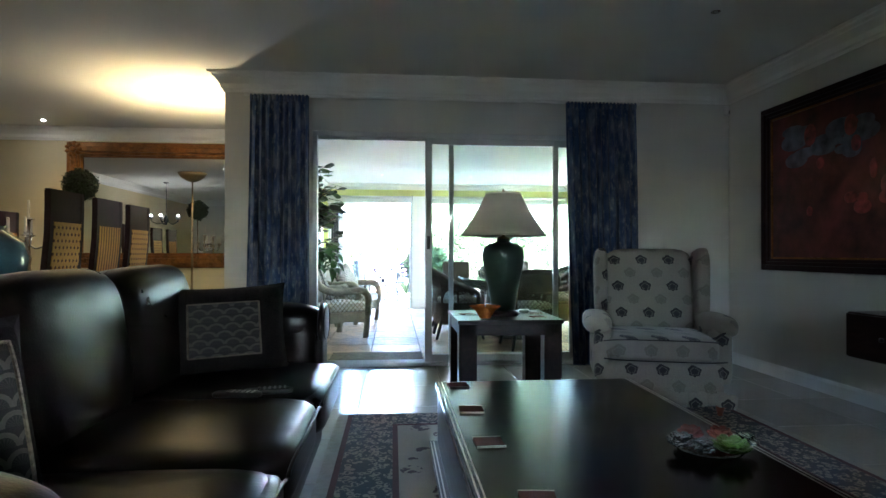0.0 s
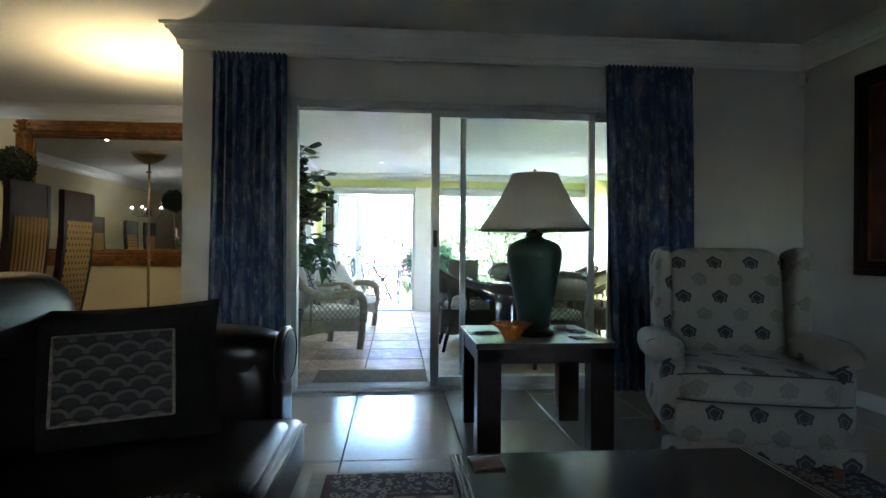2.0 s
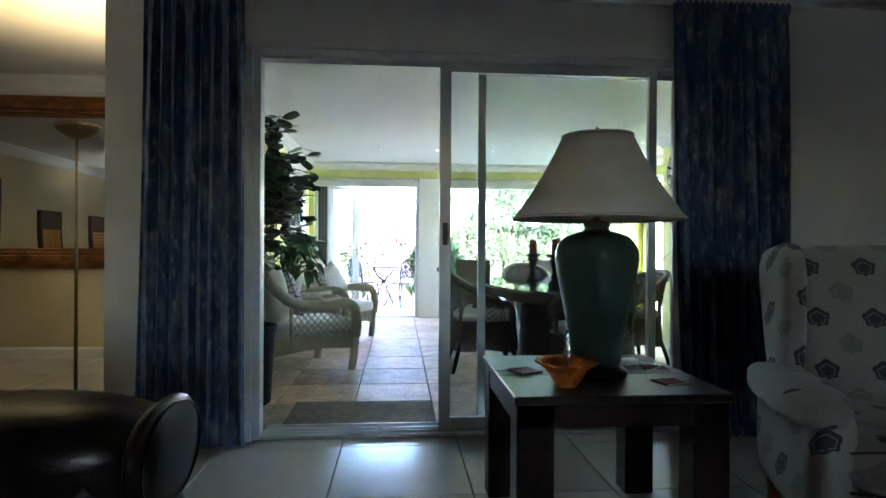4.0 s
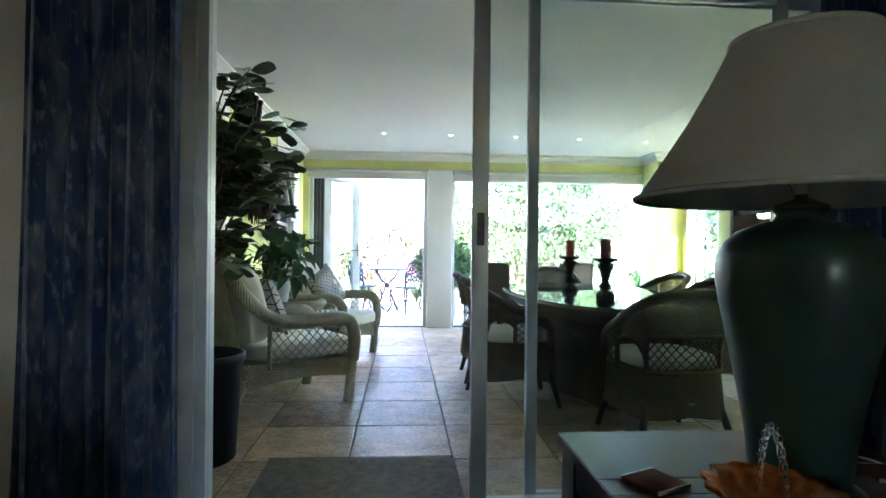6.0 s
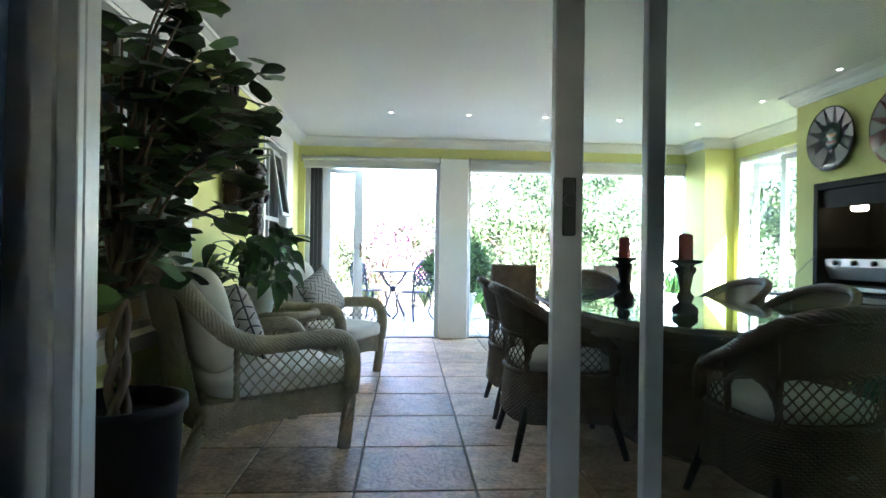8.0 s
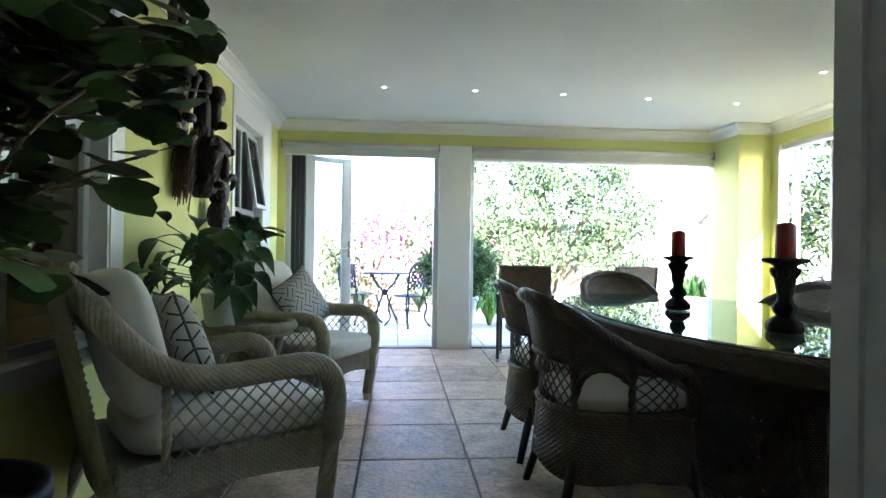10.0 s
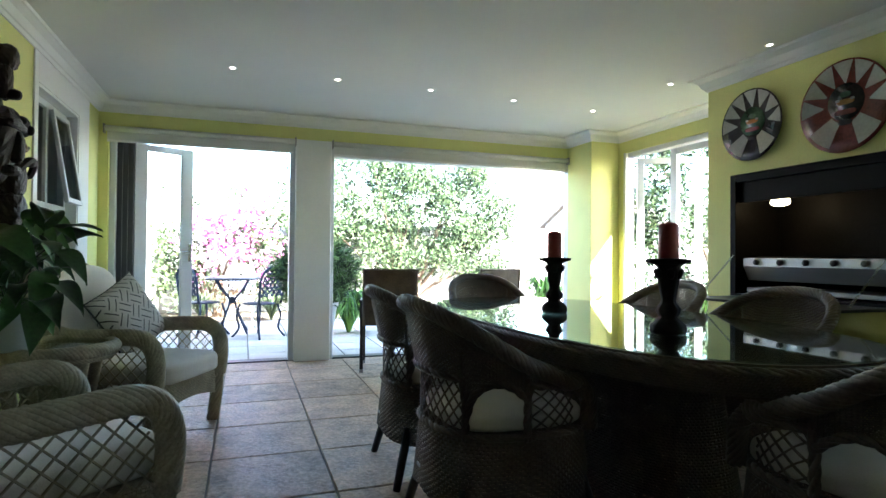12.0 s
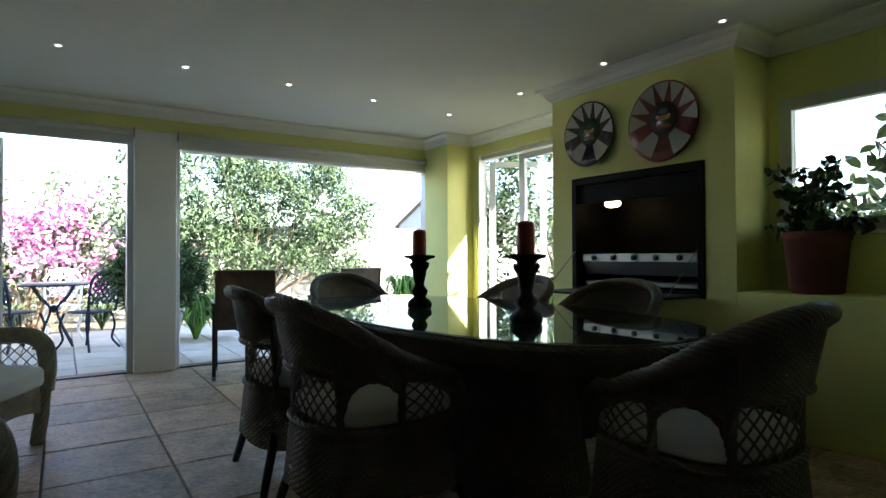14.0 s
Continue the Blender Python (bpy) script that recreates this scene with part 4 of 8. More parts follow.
def rug():
    root = thing("rug", place(1.16, 2.6), "oriental wool rug with a navy floral border and cream field", "rug")
    w, d = 1.38, 1.42
    part("fringe_edge", box(BM(), -w, w, -d, d, 0.0, 0.009, 0.003), "rug_edge", root, "pale fringe and selvedge")
    part("border", boxes((-w + 0.10, w - 0.10, -d + 0.03, d - 0.03, 0.009, 0.0125)), "rug_border", root, "navy border with pale scrolling flowers")
    part("guard_stripe", boxes((-w + 0.07, -w + 0.10, -d + 0.03, d - 0.03, 0.009, 0.0125), (w - 0.10, w - 0.07, -d + 0.03, d - 0.03, 0.009, 0.0125),
                               (-w + 0.36, -w + 0.39, -d + 0.27, d - 0.27, 0.0125, 0.0145), (w - 0.39, w - 0.36, -d + 0.27, d - 0.27, 0.0125, 0.0145),
                               (-w + 0.39, w - 0.39, -d + 0.27, -d + 0.30, 0.0125, 0.0145), (-w + 0.39, w - 0.39, d - 0.30, d - 0.27, 0.0125, 0.0145)), "rug_line", root, "dark red guard stripe")
    part("field", boxes((-w + 0.39, w - 0.39, -d + 0.30, d - 0.30, 0.0125, 0.0140)), "rug_field", root, "cream field with flower sprays")


rug()


def coffee_table():
    root = thing("coffee_table", place(0.88, 2.18), "large dark-stained wooden coffee table with inlaid edges", "coffee table")
    w, d, h = 0.52, 0.92, 0.42
    part("tabletop", box(BM(), -w, w, -d, d, h - 0.035, h, 0.004), "table_wood", root)
    part("apron", boxes((-w + 0.01, -w + 0.04, -d + 0.01, d - 0.01, 0.11, h - 0.035), (w - 0.04, w - 0.01, -d + 0.01, d - 0.01, 0.11, h - 0.035), (-w + 0.04, w - 0.04, d - 0.04, d - 0.01, 0.11, h - 0.035), (-w + 0.04, w - 0.04, -d + 0.01, -d + 0.04, 0.11, h - 0.035)), "dark_wood", root)
    for k, dx in enumerate((0.012, 0.028)):
        part("inlay_line", box(BM(), -w + dx, -w + dx + 0.005, -d + 0.01, d - 0.01, h, h + 0.0015), "inlay", root, "pale inlaid line")
        part("inlay_line", box(BM(), w - dx - 0.005, w - dx, -d + 0.01, d - 0.01, h, h + 0.0015), "inlay", root, "pale inlaid line")
    part("plinth", box(BM(), -w - 0.03, w + 0.03, -d - 0.02, d + 0.02, 0.085, 0.112, 0.004), "dark_wood", root)
    for dx in (0.0, 0.016):
        part("inlay_line", box(BM(), -w - 0.028 + dx, -w - 0.022 + dx, -d, d, 0.112, 0.1135), "inlay", root, "pale inlaid line")
    for sx in (-1, 1):
        for sy in (-1, 1):
            part("leg", box(BM(), sx * w - sx * 0.04 - 0.04, sx * w - sx * 0.04 + 0.04, sy * d - sy * 0.06 - 0.04, sy * d - sy * 0.06 + 0.04, 0.0145, 0.085, 0.004), "dark_wood", root)


coffee_table()


def coaster(x, y, z, rz, label="dark red leather coaster with pale stitching on the table"):
    root = thing("coaster", place(x, y, z, rz), label, "coaster", "coasters")
    part("pad", box(BM(), -0.05, 0.05, -0.05, 0.05, 0, 0.006, 0.002), "coaster", root)
    for sy in (-1, 1):
        part("edging", box(BM(), -0.05, 0.05, sy * 0.05 - 0.0018, sy * 0.05 + 0.0018, 0, 0.0072), "inlay", root, "pale stitched edge")


for cx_, cy_, cr_ in ((0.465, 3.0, 4), (0.47, 2.55, -3), (0.475, 2.13, 2), (0.53, 1.66, -6)):
    coaster(cx_, cy_, 0.4215, cr_)


def glass_flowers():
    root = thing("glass_flower_dish", place(1.19, 1.98, 0.4205, 10), "dish of clear, green and pink glass flowers on the coffee table", "glass dish")
    part("dish", lathe(BM(), [(0.05, 0), (0.07, 0.003), (0.10, 0.010), (0.11, 0.016), (0.107, 0.017), (0.095, 0.012), (0.05, 0.006)], 32), "clear_glass", root, smooth=True)
    for k, (x, y, s, mt) in enumerate(((0.03, -0.07, 1.25, "green_glass"), (-0.09, 0.02, 1.0, "clear_glass"), (0.09, 0.05, 0.9, "pink_glass"), (0.0, 0.09, 0.9, "pink_glass"), (-0.06, -0.05, 0.8, "clear_glass"), (0.12, -0.03, 0.8, "clear_glass"))):
        bm = BM()
        for layer in range(2):
            for i in range(6):
                a = 2 * math.pi * (i + layer / 2) / 6
                r = 0.03 * s * (1 - 0.35 * layer)
                softbox(bm, x + r * math.cos(a), y + r * math.sin(a), 0.035 + 0.012 * layer, 0.045 * s, 0.035 * s, 0.016, 2.4, 4, turn=Matrix.Rotation(a, 3, "Z") @ Matrix.Rotation(radians(-25 - 20 * layer), 3, "Y"))
        softbox(bm, x, y, 0.05, 0.02, 0.02, 0.02, 2, 4)
        part("glass_flower", bm, mt, root, smooth=True)


glass_flowers()


def wing_chair():
    """Upholstered wing armchair; local front is -y."""
    root = thing("wing_chair", place(2.06, 4.24, 0, -16), "wing-back armchair in cream fabric with dark flower sprigs", "armchair")
    fab = "carnation"
    part("seat_base", softbox(BM(), 0, -0.05, 0.24, 0.80, 0.74, 0.23, 12, 8), fab, root, smooth=True)
    bm = BM()
    for i in range(15):
        a = -0.42 + 0.84 * i / 14
        softbox(bm, a, -0.42, 0.125 + 0.012 * math.cos(i * 1.57), 0.075, 0.012, 0.10, 4, 3)
    part("valance", bm, fab, root, "scalloped skirt along the front", smooth=True)
    part("seat_cushion", softbox(BM(), 0, -0.10, 0.435, 0.75, 0.70, 0.17, 7, 12, dent=lambda v: Vector((v.x, v.y, v.z + 0.15 * (1 - v.x ** 2) * (1 - v.y ** 2) * (v.z > 0)))), fab, root, smooth=True)
    loop = [(a * 0.39, -0.445, 0.505 - 0.012 * abs(a) ** 5) for a in [-1 + i / 10 for i in range(21)]]
    part("piping", tube(BM(), loop, 0.004, 6), "iron", root, "dark piping", smooth=True)
    loop = [(a * 0.39, -0.445, 0.365 + 0.01 * abs(a) ** 5) for a in [-1 + i / 10 for i in range(21)]]
    part("piping", tube(BM(), loop, 0.005, 6), "iron", root, "dark piping", smooth=True)
    part("backrest", softbox(BM(), 0, 0.27, 0.77, 0.68, 0.19, 0.70, 6, 12, turn=Matrix.Rotation(radians(-9), 3, "X")), fab, root, smooth=True)
    for sg in (-1, 1):
        bm = softbox(BM(), sg * 0.365, 0.16, 0.84, 0.10, 0.36, 0.56, 4.5, 10, turn=Matrix.Rotation(radians(-8), 3, "X"), dent=lambda v: Vector((v.x, v.y * (0.72 + 0.28 * v.z), v.z)))
        part("wing", bm, fab, root, smooth=True)
        bm = softbox(BM(), sg * 0.385, -0.07, 0.40, 0.13, 0.64, 0.42, 6, 8)
        softbox(bm, sg * 0.41, -0.07, 0.585, 0.20, 0.68, 0.15, 2.8, 12)
        arm = part("arm", bm, fab, root, smooth=True)
    for sx in (-1, 1):
        for sy in (-1, 1):
            part("leg", lathe(BM(), [(0.016, 0), (0.02, 0.03), (0.028, 0.06), (0.024, 0.09), (0.03, 0.14)], 12, sx * 0.36, sy * 0.32 - 0.06), "red_wood", root, "turned reddish wooden leg")


wing_chair()


def side_table():
    root = thing("side_table", place(0.985, 4.56), "square dark-stained wooden side table with thick legs", "side table")
    w, d, h = 0.385, 0.37, 0.605
    part("tabletop", box(BM(), -w, w, -d, d, h - 0.03, h, 0.004), "dark_wood", root)
    for a in (-0.1, 0.12):
        part("inlay_line", box(BM(), -w + 0.0, w - 0.0, d * a, d * a + 0.003, h, h + 0.0012), "iron", root)
    for row in ((-w + 0.015, w - 0.015, -d + 0.015, -d + 0.04, h - 0.11, h - 0.03), (-w + 0.015, w - 0.015, d - 0.04, d - 0.015, h - 0.11, h - 0.03), (-w + 0.015, -w + 0.04, -d + 0.04, d - 0.04, h - 0.11, h - 0.03), (w - 0.04, w - 0.015, -d + 0.04, d - 0.04, h - 0.11, h - 0.03)):
        part("apron", box(BM(), *row), "dark_wood", root)
    for sx in (-1, 1):
        for sy in (-1, 1):
            part("leg", box(BM(), sx * (w - 0.075) - 0.065, sx * (w - 0.075) + 0.065, sy * (d - 0.07) - 0.055, sy * (d - 0.07) + 0.055, 0, h - 0.031, 0.004), "dark_wood", root)


side_table()


def table_lamp(m, glaze, label, shade=True):
    root = thing("table_lamp", m, label, "table lamp")
    part("foot", lathe(BM(), [(0.112, 0), (0.118, 0.01), (0.118, 0.025), (0.10, 0.035), (0.088, 0.045)], 32), "dark_wood", root, "dark wooden foot", smooth=True)
    body = [(0.088, 0.045), (0.094, 0.06), (0.101, 0.13), (0.117, 0.22), (0.137, 0.32), (0.153, 0.40), (0.161, 0.455), (0.159, 0.49), (0.146, 0.52), (0.118, 0.545), (0.078, 0.56), (0.052, 0.566), (0.045, 0.578), (0.054, 0.590)]
    part("body", lathe(BM(), body, 40), glaze, root, "glazed ceramic baluster body", smooth=True)
    part("cap", lathe(BM(), [(0.05, 0.590), (0.050, 0.597), (0.03, 0.605), (0.012, 0.612), (0.010, 0.64)], 20), "brass", root, smooth=True)
    if shade:
        bm = BM()
        R0, R1, z0, z1, n = 0.325, 0.135, 0.615, 0.935, 48
        rings = []
        for f in (0, 0.25, 0.5, 0.75, 1.0, None):
            if f is None:
                break
            r = R0 + (R1 - R0) * f - 0.012 * math.sin(math.pi * f)
            rings.append([bm.verts.new((r * math.cos(2 * math.pi * i / n), r * math.sin(2 * math.pi * i / n), z0 + (z1 - z0) * f)) for i in range(n)])
        inner = []
        for f in (1.0, 0.5, 0.0):
            r = R0 + (R1 - R0) * f - 0.012 * math.sin(math.pi * f) - 0.004
            inner.append([bm.verts.new((r * math.cos(2 * math.pi * i / n), r * math.sin(2 * math.pi * i / n), z0 + (z1 - z0) * f)) for i in range(n)])
        al = rings + inner + [rings[0]]
        for a, b in zip(al, al[1:]):
            for i in range(n):
                bm.faces.new((a[i], a[(i + 1) % n], b[(i + 1) % n], b[i]))
        sh = part("shade", bm, "shade", root, "cream fabric coolie shade", smooth=True)
        for R, z in ((R0, z0), (R1, z1)):
            part("trim", tube(BM(), [(R * math.cos(2 * math.pi * i / 40), R * math.sin(2 * math.pi * i / 40), z) for i in range(40)], 0.006, 6, closed=True), "shade", sh, smooth=True)
        bm = BM()
        for i in range(3):
            a = 2 * math.pi * i / 3
            tube(bm, [(0, 0, z1 - 0.005), (R1 * math.cos(a), R1 * math.sin(a), z1 - 0.005)], 0.003, 5)
        part("spider", bm, "brass", root)
        part("harp", tube(BM(), smooth_path([(0.0, 0.01, 0.6), (0, 0.06, 0.7), (0, 0.05, 0.88), (0, 0.0, 0.93)], 5), 0.003, 5), "brass", root)
        part("finial", lathe(BM(), [(0.004, 0.93), (0.010, 0.945), (0.012, 0.955), (0.008, 0.968), (0.002, 0.975)], 12), "brass", root, smooth=True)
    part("bulb", lathe(BM(), [(0.013, 0.62), (0.014, 0.66), (0.03, 0.70), (0.032, 0.73), (0.02, 0.76), (0.003, 0.77)], 16), "white_plastic", root, "unlit bulb", smooth=True)
    return root


table_lamp(place(0.985, 4.50, 0.605), "teal_glaze", "green glazed ceramic table lamp with cream shade on the side table")
lt = thing("lamp_table", place(-2.17, 3.62), "small round dark wooden lamp table behind the sofa", "side table")
part("tabletop", lathe(BM(), [(0.24, 0.60), (0.25, 0.605), (0.25, 0.625), (0.24, 0.63)], 32), "dark_wood", lt)
part("column", lathe(BM(), [(0.05, 0.03), (0.03, 0.1), (0.04, 0.3), (0.025, 0.5), (0.06, 0.6)], 16), "dark_wood", lt, smooth=True)
part("base", lathe(BM(), [(0.2, 0), (0.2, 0.02), (0.06, 0.04)], 24), "dark_wood", lt)
va = thing("vase", place(-2.17, 3.62, 0.63), "large blue-grey glazed ceramic jar behind the sofa", "vase")
part("body", lathe(BM(), [(0.10, 0), (0.105, 0.02), (0.15, 0.18), (0.205, 0.33), (0.215, 0.42), (0.19, 0.51), (0.12, 0.565), (0.09, 0.58), (0.10, 0.605), (0.085, 0.605), (0.07, 0.57)], 48), "blue_glaze", va, smooth=True)


def glass_basket():
    root = thing("glass_basket", place(0.82, 4.34, 0.605) @ Matrix.Diagonal((0.85, 0.85, 1.25, 1)), "orange frilled glass basket with a clear twisted handle", "glass basket")
    prof = [(0.045, 0.0), (0.05, 0.006), (0.062, 0.02), (0.075, 0.036), (0.09, 0.052), (0.11, 0.066), (0.13, 0.074), (0.127, 0.068), (0.104, 0.058), (0.082, 0.045), (0.06, 0.03), (0.046, 0.010)]
    part("bowl", lathe(BM(), prof, 60, wob=lambda a, z: 1 + (0.065 * math.sin(13 * a) if z > 0.05 else 0.015 * math.sin(11 * a))), "amber_glass", root, smooth=True)
    arc = [(0.012 * math.cos(a), 0.06 * math.cos(a), 0.055 + 0.10 * math.sin(a)) for a in [math.pi * i / 24 for i in range(25)]]
    part("handle", rope(BM(), arc, 0.008, 2, 0.02, 6), "clear_glass", root, "clear twisted glass handle", smooth=True)


glass_basket()
coaster(0.72, 4.58, 0.6065, 25)
coaster(1.22, 4.36, 0.6065, 12)
coaster(1.27, 4.60, 0.6065, -8)
ad = thing("charger", place(1.19, 4.68, 0.606, 20), "small white phone charger and cable on the side table", "charger")
part("plug", softbox(BM(), 0, 0, 0.016, 0.08, 0.05, 0.03, 6, 5), "white_plastic", ad, smooth=True)
part("cable", tube(BM(), smooth_path([(0.035, 0, 0.008), (0.07, 0.02, 0.004), (0.10, -0.03, 0.004), (0.08, -0.10, 0.004), (0.0, -0.13, 0.004)], 6), 0.003, 6), "white_plastic", ad, smooth=True)


def painting():
    root = thing("painting", pose(3.5, 4.12, 1.655, 0, 0, 0), "large dark abstract oil painting with red patches in a carved frame", "painting")
    w, h = 0.93, 0.715
    prof = []
    fr = BM()
    for i, (o, t) in enumerate(((0.0, 0.05), (0.045, 0.035), (0.075, 0.022))):
        o2 = (0.045, 0.075, 0.10)[i]
        for a in ((-w + o, w - o, h - o2, h - o), (-w + o, w - o, -h + o, -h + o2), (-w + o, -w + o2, -h + o2, h - o2), (w - o2, w - o, -h + o2, h - o2)):
            box(fr, -t, -0.002, a[0], a[1], a[2], a[3], 0.003)
    part("picture_frame", fr, "chair_wood", root, "dark wooden frame")
    part("slip", boxes((-0.024, -0.003, -w + 0.10, w - 0.10, h - 0.115, h - 0.10), (-0.024, -0.003, -w + 0.10, w - 0.10, -h + 0.10, -h + 0.115), (-0.024, -0.003, -w + 0.10, -w + 0.115, -h + 0.115, h - 0.115), (-0.024, -0.003, w - 0.115, w - 0.10, -h + 0.115, h - 0.115)), "gold", root, "gilt inner slip")
    part("canvas", box(BM(), -0.012, -0.002, -w + 0.115, w - 0.115, -h + 0.115, h - 0.115), "painting", root, "dark canvas with red and brown strokes")
    bm = BM()
    rg = random.Random(4)
    for k in range(14):
        yy, zz = rg.uniform(-0.2, 0.62), rg.uniform(0.18, 0.5)
        softbox(bm, -0.0128, yy, zz, 0.003, rg.uniform(0.15, 0.34), rg.uniform(0.06, 0.16), 2.2, 5)
    part("blue_strokes", bm, "painting_blue", root, "hazy blue-grey strokes", smooth=True)
    bm = BM()
    for k in range(12):
        yy, zz = rg.uniform(-0.4, 0.45), rg.uniform(-0.3, 0.42)
        softbox(bm, -0.0138, yy, zz, 0.003, rg.uniform(0.06, 0.16), rg.uniform(0.05, 0.18), 2.2, 5)
    part("red_strokes", bm, "painting_red", root, "red petal-like strokes", smooth=True)


painting()
cab = thing("wall_cabinet", place(3.5, 2.85, 0.40), "dark wooden cabinet fixed to the lounge wall", "cabinet")
part("body", box(BM(), -0.33, -0.001, -0.88, 0.88, 0.0, 0.30, 0.004), "dark_wood", cab)
for k in range(3):
    dr = part("drawer_front", box(BM(), -0.348, -0.3305, -0.87 + k * 0.585, -0.295 + k * 0.585, 0.01, 0.29, 0.003), "dark_wood", cab)
    part("knob", softbox(BM(), -0.357, -0.5825 + k * 0.585, 0.15, 0.018, 0.03, 0.03, 3, 4), "iron", dr, smooth=True)
al = thing("alarm_sensor", place(3.44, 5.56, 2.50, 45), "small white alarm sensor in the corner under the cornice", "alarm sensor")
part("case", softbox(BM(), 0, 0, 0, 0.065, 0.05, 0.10, 5, 6), "white_plastic", al, smooth=True)
part("lens", softbox(BM(), 0, -0.02, -0.015, 0.045, 0.02, 0.04, 3, 5), "stone_top", al, smooth=True)


def downlight(x, y, z, lit, label, group):
    root = thing("downlight", place(x, y, z), label, "downlight", group)
    part("bezel", lathe(BM(), [(0.032, 0), (0.031, -0.003), (0.022, -0.005), (0.016, -0.003), (0.016, 0)], 24), "white_plastic" if lit else "silver", root, smooth=True)
    part("lamp", lathe(BM(), [(0.0155, -0.002), (0.013, -0.004), (0.002, -0.005)], 20), lit or "stone_top", root, "glowing lamp" if lit else "unlit lamp", smooth=True)


for dx_, dy_ in ((-1.35, 3.9), (2.35, 3.9), (0.5, 1.6)):
    downlight(dx_, dy_, 2.749, None, "unlit round recessed downlight in the lounge ceiling", "lounge downlights")
for dx_, dy_ in ((-4.25, 7.75), (-4.25, 6.0), (-3.2, 4.6)):
    downlight(dx_, dy_, 2.749, "bulb", "lit round recessed downlight in the dining ceiling", "dining downlights")


# ---- dining space ----
def chandelier(x, y):
    root = thing("chandelier", place(x, y, -0.22), "dark metal chandelier with small lit glass shades hanging from the ceiling", "chandelier")
    part("rose", lathe(BM(), [(0.06, 2.969), (0.05, 2.945), (0.01, 2.935)], 20), "iron", root, smooth=True)
    part("rod", tube(BM(), [(0, 0, 2.94), (0, 0, 2.05)], 0.008, 8), "iron", root)
    part("hub", lathe(BM(), [(0.008, 2.20), (0.04, 2.14), (0.055, 2.06), (0.03, 1.99), (0.004, 1.95)], 18), "iron", root, smooth=True)
    for i in range(5):
        a = 2 * math.pi * i / 5 + 0.3
        c, q = math.cos(a), math.sin(a)
        arm = part("arm", tube(BM(), smooth_path([(0.03 * c, 0.03 * q, 2.06), (0.16 * c, 0.16 * q, 1.98), (0.30 * c, 0.30 * q, 2.04), (0.32 * c, 0.32 * q, 2.10)], 5), 0.008, 6), "iron", root, smooth=True)
        part("glass_shade", lathe(BM(), [(0.02, 2.10), (0.045, 2.12), (0.06, 2.17), (0.056, 2.17), (0.04, 2.125)], 16, 0.32 * c, 0.32 * q), "pot_white", arm, "frosted glass shade", smooth=True)
        part("bulb", lathe(BM(), [(0.01, 2.12), (0.022, 2.15), (0.02, 2.185), (0.003, 2.20)], 12, 0.32 * c, 0.32 * q), "bulb_small", arm, "glowing bulb", smooth=True)


chandelier(-5.2, 2.2)


def gilt_mirror():
    x0, x1, z0, z1 = -4.19, -1.60, 0.88, 2.56
    root = thing("wall_mirror", place(0, 8.2), "large wall mirror in an ornate gilt frame", "mirror")
    fr = BM()
    for o, o2, t in ((0.0, 0.06, 0.05), (0.06, 0.13, 0.075), (0.13, 0.17, 0.055), (0.17, 0.20, 0.035)):
        for a in ((x0 + o, x1 - o, z1 - o2, z1 - o), (x0 + o, x1 - o, z0 + o, z0 + o2), (x0 + o, x0 + o2, z0 + o2, z1 - o2), (x1 - o2, x1 - o, z0 + o2, z1 - o2)):
            box(fr, a[0], a[1], -t, -0.002, a[2], a[3], 0.008)
    part("gilt_frame", fr, "gold", root, "moulded gilt frame")
    for cx, cz in ((x0 + 0.1, z1 - 0.1), (x1 - 0.1, z1 - 0.1), (x0 + 0.1, z0 + 0.1), (x1 - 0.1, z0 + 0.1)):
        bm = BM()
        for i in range(9):
            a = 2 * math.pi * i / 9
            softbox(bm, cx + 0.075 * math.cos(a), -0.075, cz + 0.075 * math.sin(a), 0.07, 0.04, 0.05, 2.3, 4, turn=Matrix.Rotation(-a, 3, "Y"))
        softbox(bm, cx, -0.085, cz, 0.08, 0.05, 0.08, 2.2, 4)
        part("corner_ornament", bm, "gold", root, "carved leaf corner", smooth=True)
    part("glass", box(BM(), x0 + 0.19, x1 - 0.19, -0.012, -0.003, z0 + 0.19, z1 - 0.19), "mirror", root, "silvered glass")


gilt_mirror()
tor = thing("floor_lamp", place(*TORCH), "brass uplighter floor lamp with a shallow bowl, lit", "floor lamp")
part("base", lathe(BM(), [(0.15, 0), (0.155, 0.008), (0.14, 0.018), (0.06, 0.03), (0.02, 0.05)], 32), "brass", tor, smooth=True)
part("pole", lathe(BM(), [(0.011, 0.05), (0.011, 1.1), (0.013, 1.11), (0.009, 1.13), (0.008, 1.82)], 16), "brass", tor, smooth=True)
part("bowl", lathe(BM(), [(0.02, 1.82), (0.06, 1.835), (0.115, 1.87), (0.145, 1.915), (0.14, 1.915), (0.11, 1.878), (0.055, 1.845), (0.01, 1.84)], 40), "brass", tor, smooth=True)
part("bulb", lathe(BM(), [(0.006, 1.85), (0.02, 1.87), (0.02, 1.89), (0.004, 1.90)], 12), "bulb", tor, "glowing bulb", smooth=True)


def dining_table():
    root = thing("dining_table", place(-3.15, 5.35), "long dark wooden dining table", "dining table")
    part("tabletop", box(BM(), -0.5, 0.5, -1.25, 1.25, 0.72, 0.76, 0.006), "dark_wood", root)
    part("apron", box(BM(), -0.42, 0.42, -1.15, 1.15, 0.64, 0.719, 0.003), "dark_wood", root)
    for sx in (-1, 1):
        for sy in (-1, 1):
            part("leg", box(BM(), sx * 0.40 - 0.045, sx * 0.40 + 0.045, sy * 1.1 - 0.045, sy * 1.1 + 0.045, 0, 0.64, 0.004), "dark_wood", root)


